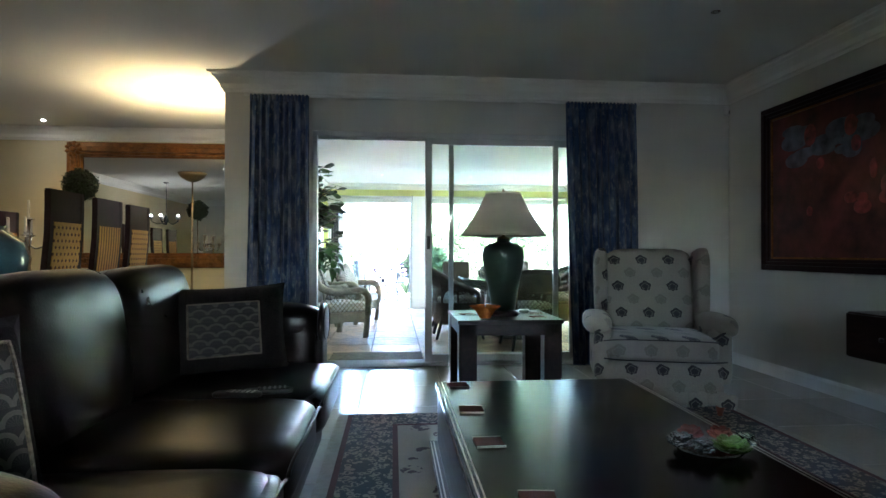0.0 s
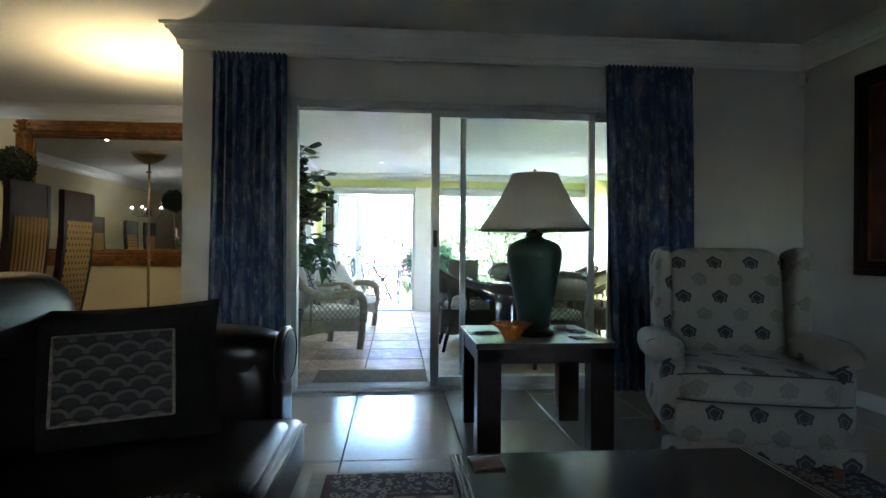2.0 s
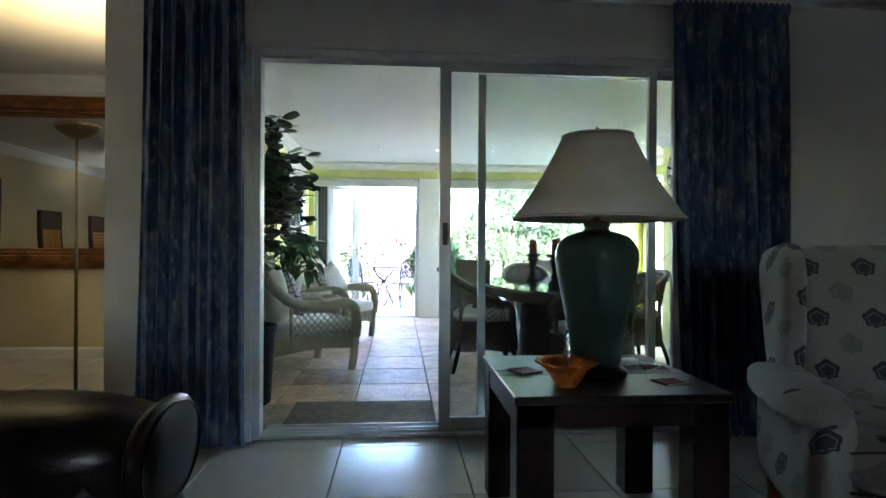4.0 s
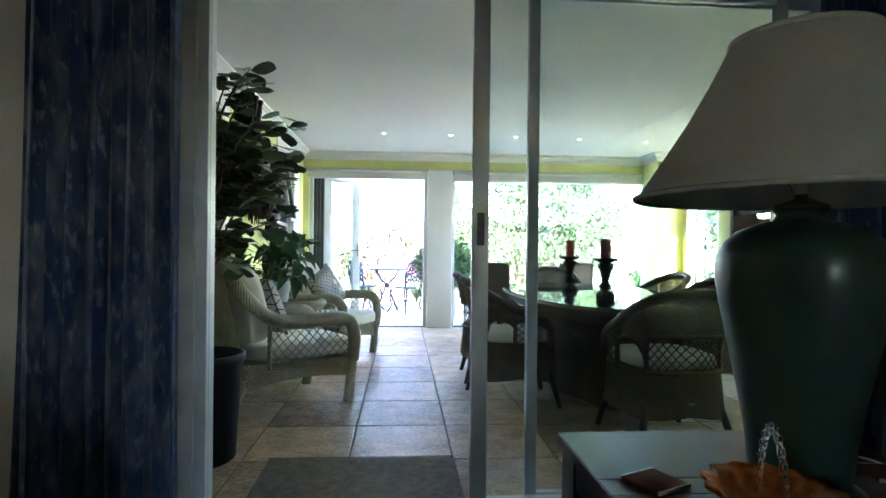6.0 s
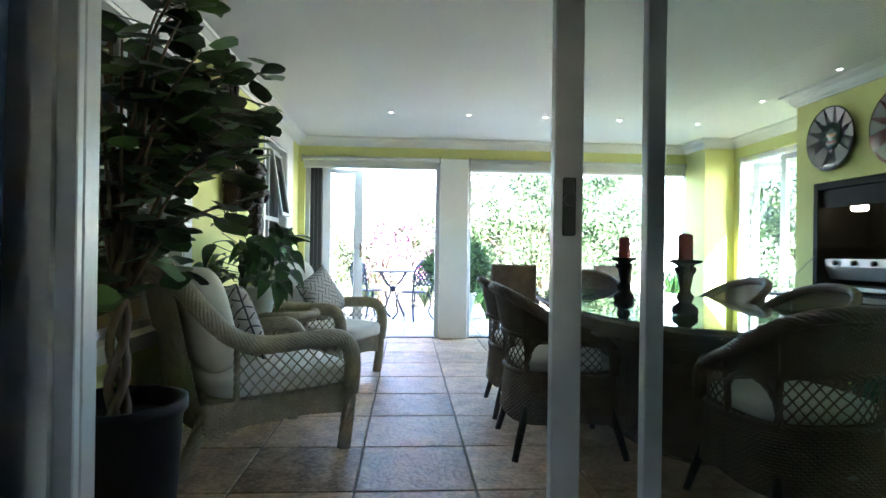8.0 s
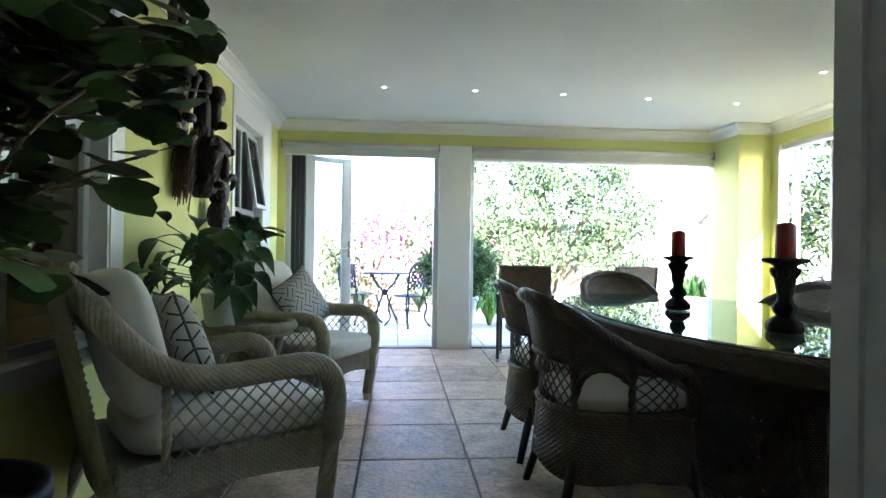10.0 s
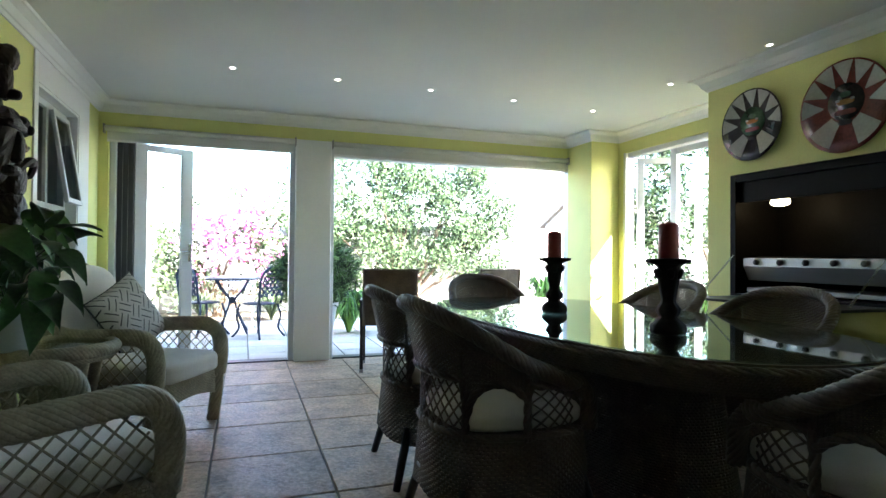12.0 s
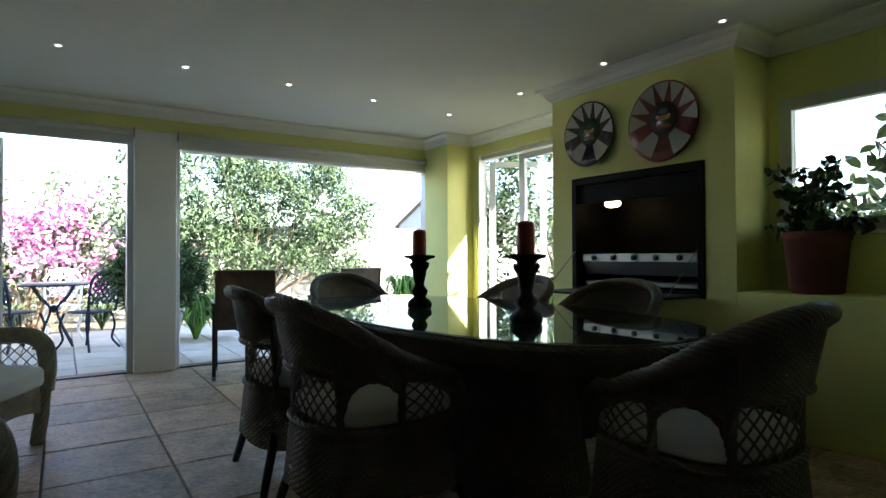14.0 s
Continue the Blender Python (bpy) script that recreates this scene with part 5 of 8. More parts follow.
dining_table()


def dining_chair(cloth, label):
    """Tall-backed dining chair; local front is -x."""
    root = thing("dining_chair", place(0, 0), label, "dining chair", "tall-backed dining chairs")
    part("seat", softbox(BM(), 0, 0, 0.46, 0.46, 0.46, 0.07, 6, 8), cloth, root, "upholstered seat", smooth=True)
    part("seat_rail", box(BM(), -0.22, 0.22, -0.22, 0.22, 0.38, 0.43, 0.004), "chair_wood", root)
    for sx, sy in ((-1, -1), (-1, 1)):
        part("leg", box(BM(), sx * 0.20 - 0.022, sx * 0.20 + 0.022, sy * 0.20 - 0.022, sy * 0.20 + 0.022, 0, 0.38, 0.003), "chair_wood", root)
    def lean(z):
        return 0.21 + 0.05 * math.sin((z - 0.45) * 2.6) + max(0, z - 0.5) * 0.10
    for sy in (-1, 1):
        bm = BM()
        zs = [0.0, 0.25, 0.45, 0.7, 0.95, 1.2, 1.4, 1.52]
        tube(bm, [(lean(z) if z > 0.3 else 0.22 + (0.3 - z) * 0.15, sy * 0.195, z) for z in zs], 0.03, 4)
        part("back_post", bm, "chair_wood", root)
    bm = BM()
    rows = []
    for z in (1.30, 1.38, 1.46, 1.53):
        rows.append([(lean(z) - 0.018, -0.215, z), (lean(z) - 0.018, 0.215, z), (lean(z) + 0.018, 0.215, z), (lean(z) + 0.018, -0.215, z)])
    vs = [[bm.verts.new(p) for p in r] for r in rows]
    for a, b in zip(vs, vs[1:]):
        for i in range(4):
            bm.faces.new((a[i], a[(i + 1) % 4], b[(i + 1) % 4], b[i]))
    bm.faces.new(vs[0][::-1])
    bm.faces.new(vs[-1])
    part("top_rail", bm, "chair_wood", root)
    bm = BM()
    vs = []
    for i in range(9):
        z = 0.52 + 0.78 * i / 8
        vs.append([bm.verts.new(p) for p in ((lean(z) - 0.024, -0.172, z), (lean(z) - 0.024, 0.172, z), (lean(z) + 0.024, 0.172, z), (lean(z) + 0.024, -0.172, z))])
    for a, b in zip(vs, vs[1:]):
        for i in range(4):
            bm.faces.new((a[i], a[(i + 1) % 4], b[(i + 1) % 4], b[i]))
    bm.faces.new(vs[0][::-1])
    bm.faces.new(vs[-1])
    part("back_panel", bm, cloth, root, "gold patterned upholstered back panel", smooth=False)
    for sy in (-1, 1):
        part("panel_stile", tube(BM(), [(lean(0.5 + 0.8 * i / 8), sy * 0.182, 0.5 + 0.8 * i / 8) for i in range(9)], 0.018, 4), "chair_wood", root)
    return root


spot_chair = dining_chair("seat_spot", "dark wooden high-backed chair with gold dotted upholstery")
stripe_chair = dining_chair("seat_stripe", "dark wooden high-backed chair with gold striped upholstery")
spot_chair.matrix_basis = place(-2.575, 4.55)
stripe_chair.matrix_basis = place(-2.60, 5.23)
copy_thing(spot_chair, place(-2.64, 5.90))
copy_thing(stripe_chair, place(-3.80, 4.75, 0, 180))
copy_thing(spot_chair, place(-3.80, 5.45, 0, 180))
copy_thing(stripe_chair, place(-3.72, 6.72, 0, 180))


def topiary(x, y, z, top, r, seed):
    root = thing("topiary_ball", place(x, y, z), "clipped dark green topiary ball on a slim stem in a pot", "topiary", "topiary balls")
    part("pot", lathe(BM(), [(0.06, 0), (0.07, 0.01), (0.085, 0.13), (0.09, 0.15), (0.075, 0.15), (0.07, 0.13)], 24), "silver", root, smooth=True)
    part("stem", tube(BM(), [(0, 0, 0.12), (0.004, 0, top * 0.5), (0, 0, top)], 0.01, 8), "bark", root)
    rg = np.random.default_rng(seed)
    g = rg.normal(size=(700, 3))
    g = g / np.linalg.norm(g, axis=1, keepdims=True) * r * (0.72 + 0.2 * rg.random((700, 1)))
    v, f = leaf_cloud(g * 1.06 + np.array([0, 0, top]), 4, 0.02, 0.024, seed, 0.6)
    raw_part("leaf_ball", v, f, "topiary", root, kind="stuff")
    part("core", softbox(BM(), 0, 0, top, r * 1.6, r * 1.6, r * 1.6, 2, 8), "topiary", root, smooth=True)


topiary(-3.10, 6.40, 0.76, 1.03, 0.165, 11)
topiary(-3.05, 4.45, 0.76, 0.92, 0.16, 12)


def candelabra(x, y):
    root = thing("candelabra", place(x, y, 0.76), "tall silver candelabra with white candles on the dining table", "candelabra")
    part("stem", lathe(BM(), [(0.09, 0), (0.09, 0.012), (0.03, 0.03), (0.015, 0.08), (0.03, 0.14), (0.014, 0.2), (0.02, 0.32), (0.012, 0.4), (0.03, 0.46), (0.012, 0.5), (0.02, 0.62), (0.05, 0.63), (0.02, 0.645)], 24), "silver", root, smooth=True)
    for i in range(4):
        a = math.pi * i / 2 + 0.4
        c, s = math.cos(a), math.sin(a)
        arm = part("arm", tube(BM(), smooth_path([(0.01 * c, 0.01 * s, 0.40), (0.06 * c, 0.06 * s, 0.36), (0.13 * c, 0.13 * s, 0.40), (0.15 * c, 0.15 * s, 0.47), (0.12 * c, 0.12 * s, 0.49)], 5), 0.008, 6), "silver", root, smooth=True)
        part("drip_pan", lathe(BM(), [(0.012, 0.47), (0.04, 0.48), (0.042, 0.486), (0.015, 0.485), (0.018, 0.51)], 16, 0.15 * c, 0.15 * s), "silver", arm, smooth=True)
        part("candle", lathe(BM(), [(0.011, 0.50), (0.011, 0.64), (0.003, 0.645)], 10, 0.15 * c, 0.15 * s), "cream_cloth", arm, "white candle")
    part("candle", lathe(BM(), [(0.011, 0.64), (0.011, 0.80), (0.003, 0.805)], 10), "cream_cloth", root, "white candle")


candelabra(-3.2, 5.72)
candelabra(-3.3, 4.9)


def framed_picture(m, w, h, label):
    root = thing("framed_picture", m, label, "picture", "pictures on the dining wall")
    part("picture_frame", boxes((0.002, 0.03, -w, w, h - 0.05, h), (0.002, 0.03, -w, w, -h, -h + 0.05), (0.002, 0.03, -w, -w + 0.05, -h + 0.05, h - 0.05), (0.002, 0.03, w - 0.05, w, -h + 0.05, h - 0.05), bevel=0.004), "gold", root, "gilt frame")
    part("mount", boxes((0.002, 0.012, -w + 0.05, w - 0.05, -h + 0.05, h - 0.05)), "plate_white", root, "pale mount")
    part("print", boxes((0.012, 0.014, -w + 0.12, w - 0.12, -h + 0.11, h - 0.11)), "picture_brown", root, "brown print")


framed_picture(pose(X_L, 4.9, 1.85, 0, 0, 0), 0.35, 0.26, "brown framed print hanging on the cream wall")
framed_picture(pose(X_L, 4.9, 1.25, 0, 0, 0), 0.35, 0.26, "brown framed print hanging below another")
framed_picture(pose(X_L, 6.9, 1.6, 0, 0, 0), 0.32, 0.4, "tall brown framed print on the cream wall")


# Added behind the camera only to let more daylight into the lounge.
def fill_window():
    root = thing("window_south", place(0, Y_BACK), "unseen white framed window added behind the seating to brighten the lounge", "window", kind="structure")
    part("window_frame", boxes((1.20, 1.25, -0.14, -0.08, 1.35, 2.05), (1.95, 2.0, -0.14, -0.08, 1.35, 2.05), (1.25, 1.95, -0.14, -0.08, 2.0, 2.05), (1.25, 1.95, -0.14, -0.08, 1.35, 1.40)), "alu_white", root)
    pane = part("pane", box(BM(), 1.25, 1.95, -0.115, -0.109, 1.40, 2.0), "glass_pane", root)
    pane.visible_shadow = False


fill_window()

# ---- patio room ----
def wicker_armchair():
    """Cream wicker armchair; local front is +y."""
    root = thing("wicker_armchair", place(0, 0), "cream wicker armchair with lattice sides and cushions", "armchair", "wicker armchairs")
    W = 0.335
    side = [(W, 0.40, 0.30), (W, 0.415, 0.45), (W, 0.39, 0.555), (W, 0.31, 0.605), (W, 0.15, 0.605), (W, -0.08, 0.60), (W, -0.24, 0.65), (W - 0.01, -0.36, 0.76), (W - 0.05, -0.46, 0.90)]
    half = smooth_path(side, 6)
    top = smooth_path([side[-1], (W - 0.12, -0.50, 0.965), (0, -0.51, 0.99)], 6)[1:]
    right = half + top
    full = right + [Vector((-p.x, p.y, p.z)) for p in reversed(right[:-1])]
    part("rolled_edge", rope(BM(), full, 0.042, 12, 0.026, 5), "wicker_cream", root, "thick rolled wicker edge", smooth=True)
    for sg in (-1, 1):
        part("front_leg", rope(BM(), [(sg * W, 0.40, 0.33), (sg * W, 0.385, 0.15), (sg * W, 0.365, 0.0)], 0.030, 8, 0.05, 5), "wicker_cream", root, smooth=True)
        part("back_leg", rope(BM(), [(sg * 0.29, -0.33, 0.33), (sg * 0.29, -0.42, 0.12), (sg * 0.29, -0.47, 0.0)], 0.027, 8, 0.05, 5), "wicker_cream", root, smooth=True)

        def arm_top(u):
            y = -0.22 + 0.60 * u
            return 0.585 if u > 0.25 else 0.585 + (0.25 - u) * 0.3

        def side_surf(u, v, sg=sg):
            y = -0.22 + 0.60 * u
            return (sg * W, y, 0.33 + (arm_top(u) - 0.33) * v), (sg, 0, 0)
        part("side_lattice", lattice(BM(), side_surf, 0.60, 0.25, 0.062, 0.0042, keep=lambda u, v: v < 1 - max(0, u - 0.9) * 4), "wicker_cream", root, "open diamond lattice")
        part("side_post", rope(BM(), [(sg * W, -0.22, 0.30), (sg * W, -0.22, 0.62)], 0.016, 3, 0.04, 5), "wicker_cream", root, smooth=True)

        def skirt(u, v, sg=sg):
            y = -0.36 + 0.75 * u
            return (sg * (W + 0.004), y, 0.19 + 0.03 * math.sin(math.pi * u) + (0.15 - 0.03 * math.sin(math.pi * u)) * v), (sg, 0, 0)
        part("side_skirt", weave(BM(), skirt, 56, 12), "wicker_cream", root, "closely woven side panel")

    def front(u, v):
        x = -W + 2 * W * u
        low = 0.17 + 0.05 * math.sin(math.pi * u)
        return (x, 0.395 + 0.01 * math.sin(math.pi * u), low + (0.34 - low) * v), (0, 1, 0)
    part("front_skirt", weave(BM(), front, 54, 14), "wicker_cream", root, "closely woven front panel")

    def back(u, v):
        a = (u - 0.5) * 2
        top_z = 0.985 - 0.085 * a * a
        z = 0.20 + (top_z - 0.20) * v
        return (a * (W - 0.03 * v), -0.36 - 0.15 * v - 0.03 * (1 - a * a), z), (0, -1, 0)
    part("back_panel", weave(BM(), back, 50, 56), "wicker_cream", root, "closely woven back")
    part("seat_frame", box(BM(), -W + 0.02, W - 0.02, -0.38, 0.38, 0.29, 0.33, 0.004), "wicker_cream", root)
    part("seat_cushion", softbox(BM(), 0, 0.075, 0.395, 0.60, 0.78, 0.13, 6, 12, dent=lambda v: Vector((v.x, v.y, v.z + 0.2 * (1 - v.x ** 2) * (1 - v.y ** 2) * (v.z > 0)))), "cream_cloth", root, "cream seat cushion", smooth=True)
    part("back_cushion", softbox(BM(), 0, -0.29, 0.71, 0.58, 0.20, 0.54, 3.6, 14, turn=Matrix.Rotation(radians(14), 3, "X")), "cream_cloth", root, "puffy cream back cushion", smooth=True)
    return root


chair_a = wicker_armchair()
chair_a.matrix_basis = place(-0.70, 7.60, 0, -55)
chair_b = copy_thing(chair_a, place(-0.606, 9.36, 0, -116))


def fret_cushion(m):
    root = thing("fret_cushion", m, "square cream cushion with black angular fretwork on the wicker chair", "cushion", "fretwork cushions")
    part("cover", pillow(BM(), 0.44, 0.44, 0.15), "cushion_fret", root, smooth=True)
    e = 0.215
    ln = []
    for (ax, az), (bx, bz) in (((-e, -e), (e, -e)), ((e, -e), (e, e)), ((e, e), (-e, e)), ((-e, e), (-e, -e))):
        for i in range(8):
            f = i / 8
            x, z = ax + (bx - ax) * f, az + (bz - az) * f
            k = 1 - 0.065 * math.sin(math.pi * f)
            ln.append((x * (k if abs(ax - bx) < 1e-6 else 1), 0, z * (k if abs(az - bz) < 1e-6 else 1)))
    part("piping", tube(BM(), ln, 0.006, 5, closed=True), "iron", root, "black piping", smooth=True)


fret_cushion(pose(-0.82, 7.69, 0.67, -20, 4, 121))
fret_cushion(pose(-0.61, 9.45, 0.665, -22, -24, 66))


def wicker_side_table():
    root = thing("wicker_side_table", place(-0.83, 8.82), "round cream wicker side table with a glass top", "side table")
    for r, z in ((0.26, 0.585), (0.25, 0.55), (0.17, 0.28)):
        part("rim", rope(BM(), [(r * math.cos(2 * math.pi * i / 40), r * math.sin(2 * math.pi * i / 40), z) for i in range(41)], 0.026 if z > 0.56 else 0.015, 7, 0.018, 5), "wicker_cream", root, "rolled wicker rim", smooth=True)
    for i in range(4):
        a = math.pi / 4 + math.pi / 2 * i
        c, s = math.cos(a), math.sin(a)
        part("leg", rope(BM(), [(0.235 * c, 0.235 * s, 0.57), (0.17 * c, 0.17 * s, 0.28), (0.21 * c, 0.21 * s, 0.0)], 0.024, 7, 0.02, 5), "wicker_cream", root, smooth=True)
    part("woven_top", lathe(BM(), [(0.23, 0.575), (0.24, 0.582), (0.002, 0.584)], 36), "wicker_cream", root)
    part("glass_top", lathe(BM(), [(0.25, 0.600), (0.252, 0.603), (0.25, 0.607)], 48), "table_glass", root, "clear glass disc")


wicker_side_table()


def peace_lily():
    root = thing("peace_lily", place(-0.94, 8.63, 0.608), "leafy green peace lily in a white pot on the wicker table", "potted plant")
    part("pot", lathe(BM(), [(0.075, 0), (0.085, 0.01), (0.11, 0.17), (0.115, 0.19), (0.10, 0.19), (0.095, 0.16)], 32), "pot_white", root, "glossy white pot", smooth=True)
    part("soil", lathe(BM(), [(0.097, 0.16), (0.002, 0.168)], 20), "soil", root)
    bm = BM()
    n = 8
    rows = []
    for i in range(n + 1):
        f = i / n
        w = 0.062 * math.sin(math.pi * min(1, f ** 0.75)) ** 0.9 if 0 < f < 1 else 0.0015
        zz = 0.04 * math.sin(math.pi * f) - 0.10 * f * f
        rows.append([bm.verts.new((-w, f * 0.24, zz + 0.012 + 0.003)), bm.verts.new((0, f * 0.24, zz)), bm.verts.new((w, f * 0.24, zz + 0.012 + 0.003))])
    for a, b in zip(rows, rows[1:]):
        for k in range(2):
            bm.faces.new((a[k], a[k + 1], b[k + 1], b[k]))
    first = part("leaf", bm, "leaf_lily", root, smooth=True)
    mesh = first.data
    rg = random.Random(21)
    for k in range(60):
        reach, high = rg.uniform(0.06, 0.30), rg.uniform(0.24, 0.58)
        az = rg.uniform(-2.7, 0.3)
        if k % 4:
            az, reach = rg.uniform(-1.95, -0.85), rg.uniform(0.15, 0.62)
        tip = Vector((reach * math.cos(az), reach * math.sin(az), high))
        mid = Vector((tip.x * 0.35, tip.y * 0.35, 0.17 + (high - 0.17) * 0.65))
        part("stalk", tube(BM(), smooth_path([(0.02 * math.cos(az), 0.02 * math.sin(az), 0.165), mid, tip], 4), 0.0035, 5), "leaf_lily", root, smooth=True)
        ob = first if k == 0 else new("leaf", mesh)
        ob.parent = root
        s = rg.uniform(0.6, 0.98)
        ob.matrix_basis = Matrix.Translation(tip) @ Euler((radians(rg.uniform(-45, 40)), radians(rg.uniform(-25, 25)), az - math.pi / 2 + rg.uniform(-0.6, 0.6))).to_matrix().to_4x4() @ Matrix.Diagonal((s, s, s, 1))


peace_lily()


def ficus():
    root = thing("ficus_tree", place(-0.87, 6.43), "tall rubber-leaved fig tree in a black pot inside the door", "potted tree")
    part("pot", lathe(BM(), [(0.17, 0), (0.18, 0.01), (0.21, 0.50), (0.225, 0.51), (0.225, 0.55), (0.20, 0.55), (0.195, 0.48)], 40), "pot_black", root, "black ribbed plastic pot", smooth=True)
    part("soil", lathe(BM(), [(0.198, 0.48), (0.002, 0.495)], 24), "soil", root)
    rg = random.Random(8)
    twist = BM()
    for k in range(3):
        pts = []
        for i in range(16):
            f = i / 15
            a = 2 * math.pi * (k / 3 + 1.6 * f)
            pts.append((0.03 * math.cos(a) * (1 - 0.3 * f), 0.03 * math.sin(a) * (1 - 0.3 * f), 0.48 + 0.75 * f))
        tube(twist, pts, [0.017 - 0.004 * i / 15 for i in range(16)], 7)
    part("trunk", twist, "bark", root, "braided brown trunk", smooth=True)
    limbs = BM()
    centres = []
    for k in range(25):
        z0 = rg.uniform(0.75, 1.30)
        az = rg.uniform(0, 2 * math.pi)
        reach = rg.uniform(0.14, 0.44)
        if k % 3 == 0:
            az = rg.uniform(-0.5, 1.2)
            reach = rg.uniform(0.3, 0.52)
        zt = rg.uniform(0.95, 2.04)
        tip = Vector((max(-0.33, reach * math.cos(az)), max(-0.50, reach * math.sin(az) * 0.8), zt))
        if zt > 1.78:
            tip.x *= 0.6
        mid = Vector((tip.x * 0.4, tip.y * 0.4, z0 + (zt - z0) * 0.7))
        line = smooth_path([(0, 0, z0), mid, tip], 5)
        tube(limbs, line, [0.009 - 0.006 * i / (len(line) - 1) for i in range(len(line))], 5)
        for p in line[3:]:
            centres.append(p)
    for k in range(11):
        az, reach, zt = rg.uniform(0.75, 1.35), rg.uniform(0.40, 0.80), rg.uniform(1.42, 1.98)
        tip = Vector((reach * math.cos(az), reach * math.sin(az), zt))
        line = smooth_path([(0, 0, 1.15), (tip.x * 0.4, tip.y * 0.4, 1.15 + (zt - 1.15) * 0.75), tip], 6)
        tube(limbs, line, [0.009 - 0.006 * i / (len(line) - 1) for i in range(len(line))], 5)
        centres += line[5:]
    part("limb", limbs, "bark", root, "thin branching limbs", smooth=True)
    V, F = [], []
    for c in centres:
        for q in range(2):
            az = rg.uniform(0, 2 * math.pi)
            ax = Vector((math.cos(az), math.sin(az), rg.uniform(-0.45, 0.45))).normalized()
            side = ax.cross(Vector((rg.uniform(-0.4, 0.4), rg.uniform(-0.4, 0.4), 1))).normalized()
            up = side.cross(ax)
            L, w = rg.uniform(0.085, 0.155), 0
            w = L * 0.40
            st = c + Vector((rg.uniform(-1, 1), rg.uniform(-1, 1), rg.uniform(-1, 1))) * 0.025
            if st.x - 0.0 < -0.33:
                continue
            b = len(V)
            V.append(st)
            for f, ww in ((0.15, 0.40), (0.38, 0.86), (0.66, 1.0), (0.88, 0.62)):
                ctr = st + ax * (L * f) - up * (0.10 * L * f * f)
                V.append(ctr + side * w * ww + up * 0.10 * w)
                V.append(ctr)
                V.append(ctr - side * w * ww + up * 0.10 * w)
            V.append(st + ax * L - up * 0.10 * L)
            F += [(b, b + 1, b + 2), (b, b + 2, b + 3)]
            for r in range(3):
                o = b + 1 + 3 * r
                F += [(o, o + 3, o + 4, o + 1), (o + 1, o + 4, o + 5, o + 2)]
            o = b + 10
            F += [(o, b + 13, o + 1), (o + 1, b + 13, o + 2)]
    raw_part("foliage", V, F, "leaf", root, "glossy dark oval leaves", smooth=True, kind="stuff")


ficus()
dm = thing("doormat", place(-0.03, 6.13), "brown coir doormat inside the sliding door", "doormat")
part("coir_mat", box(BM(), -0.47, 0.47, -0.26, 0.26, 0, 0.014, 0.004), "mat_coir", dm)
for e_ in (-0.275, 0.26):
    part("edging", box(BM(), -0.475, 0.475, e_, e_ + 0.015, 0, 0.011), "slate", dm)


# -- oval table and its chairs --
TX, TY, TA, TB = 1.75, 8.08, 0.66, 1.36


def oval(a, b, k=2.5, n=96):
    out = []
    for i in range(n):
        t = 2 * math.pi * i / n
        c, s = math.cos(t), math.sin(t)
        out.append((a * math.copysign(abs(c) ** (2 / k), c), b * math.copysign(abs(s) ** (2 / k), s)))
    return out


def oval_disc(bm, a, b, z0, z1, k=2.5):
    P = oval(a, b, k)
    lo, hi = [bm.verts.new((x, y, z0)) for x, y in P], [bm.verts.new((x, y, z1)) for x, y in P]
    bm.faces.new(hi)
    bm.faces.new(lo[::-1])
    for i in range(len(P)):
        j = (i + 1) % len(P)
        bm.faces.new((lo[i], lo[j], hi[j], hi[i]))
    return bm


def patio_table():
    root = thing("patio_table", place(TX, TY), "oval dark wicker dining table with a thick glass top", "dining table")
    P = oval(1, 1, 2.5, 400)

    def ring(a0, b0, z0, a1, b1, z1):
        def f(u, v):
            x, y = P[int(u * 399.99)]
            return (x * (a0 + (a1 - a0) * v), y * (b0 + (b1 - b0) * v), z0 + (z1 - z0) * v), Vector((x, y, 0.3)).normalized()
        return f
    part("apron", weave(BM(), ring(TA - 0.10, TB - 0.10, 0.63, TA - 0.005, TB - 0.005, 0.735), 400, 10, 0.004), "wicker_table", root, "woven sloping apron")
    part("woven_top", oval_disc(BM(), TA - 0.012, TB - 0.012, 0.715, 0.7455), "wicker_table", root)
    part("rim", rope(BM(), [(x * TA, y * TB, 0.728) for x, y in P[::4]] + [(P[0][0] * TA, P[0][1] * TB, 0.728)], 0.012, 3, 0.04, 5), "wicker_table", root, smooth=True)
    part("glass_top", oval_disc(BM(), TA - 0.004, TB - 0.004, 0.7495, 0.754), "table_glass", root, "thick greenish glass top")
    part("pedestal", weave(BM(), ring(0.34, 0.86, 0.0, 0.26, 0.74, 0.63), 260, 60, 0.004), "wicker_table", root, "woven oval pedestal")
    part("foot_band", rope(BM(), [(x * 0.35, y * 0.87, 0.02) for x, y in P[::4]] + [(0.35, 0, 0.02)], 0.02, 3, 0.05, 5), "wicker_table", root, smooth=True)


patio_table()


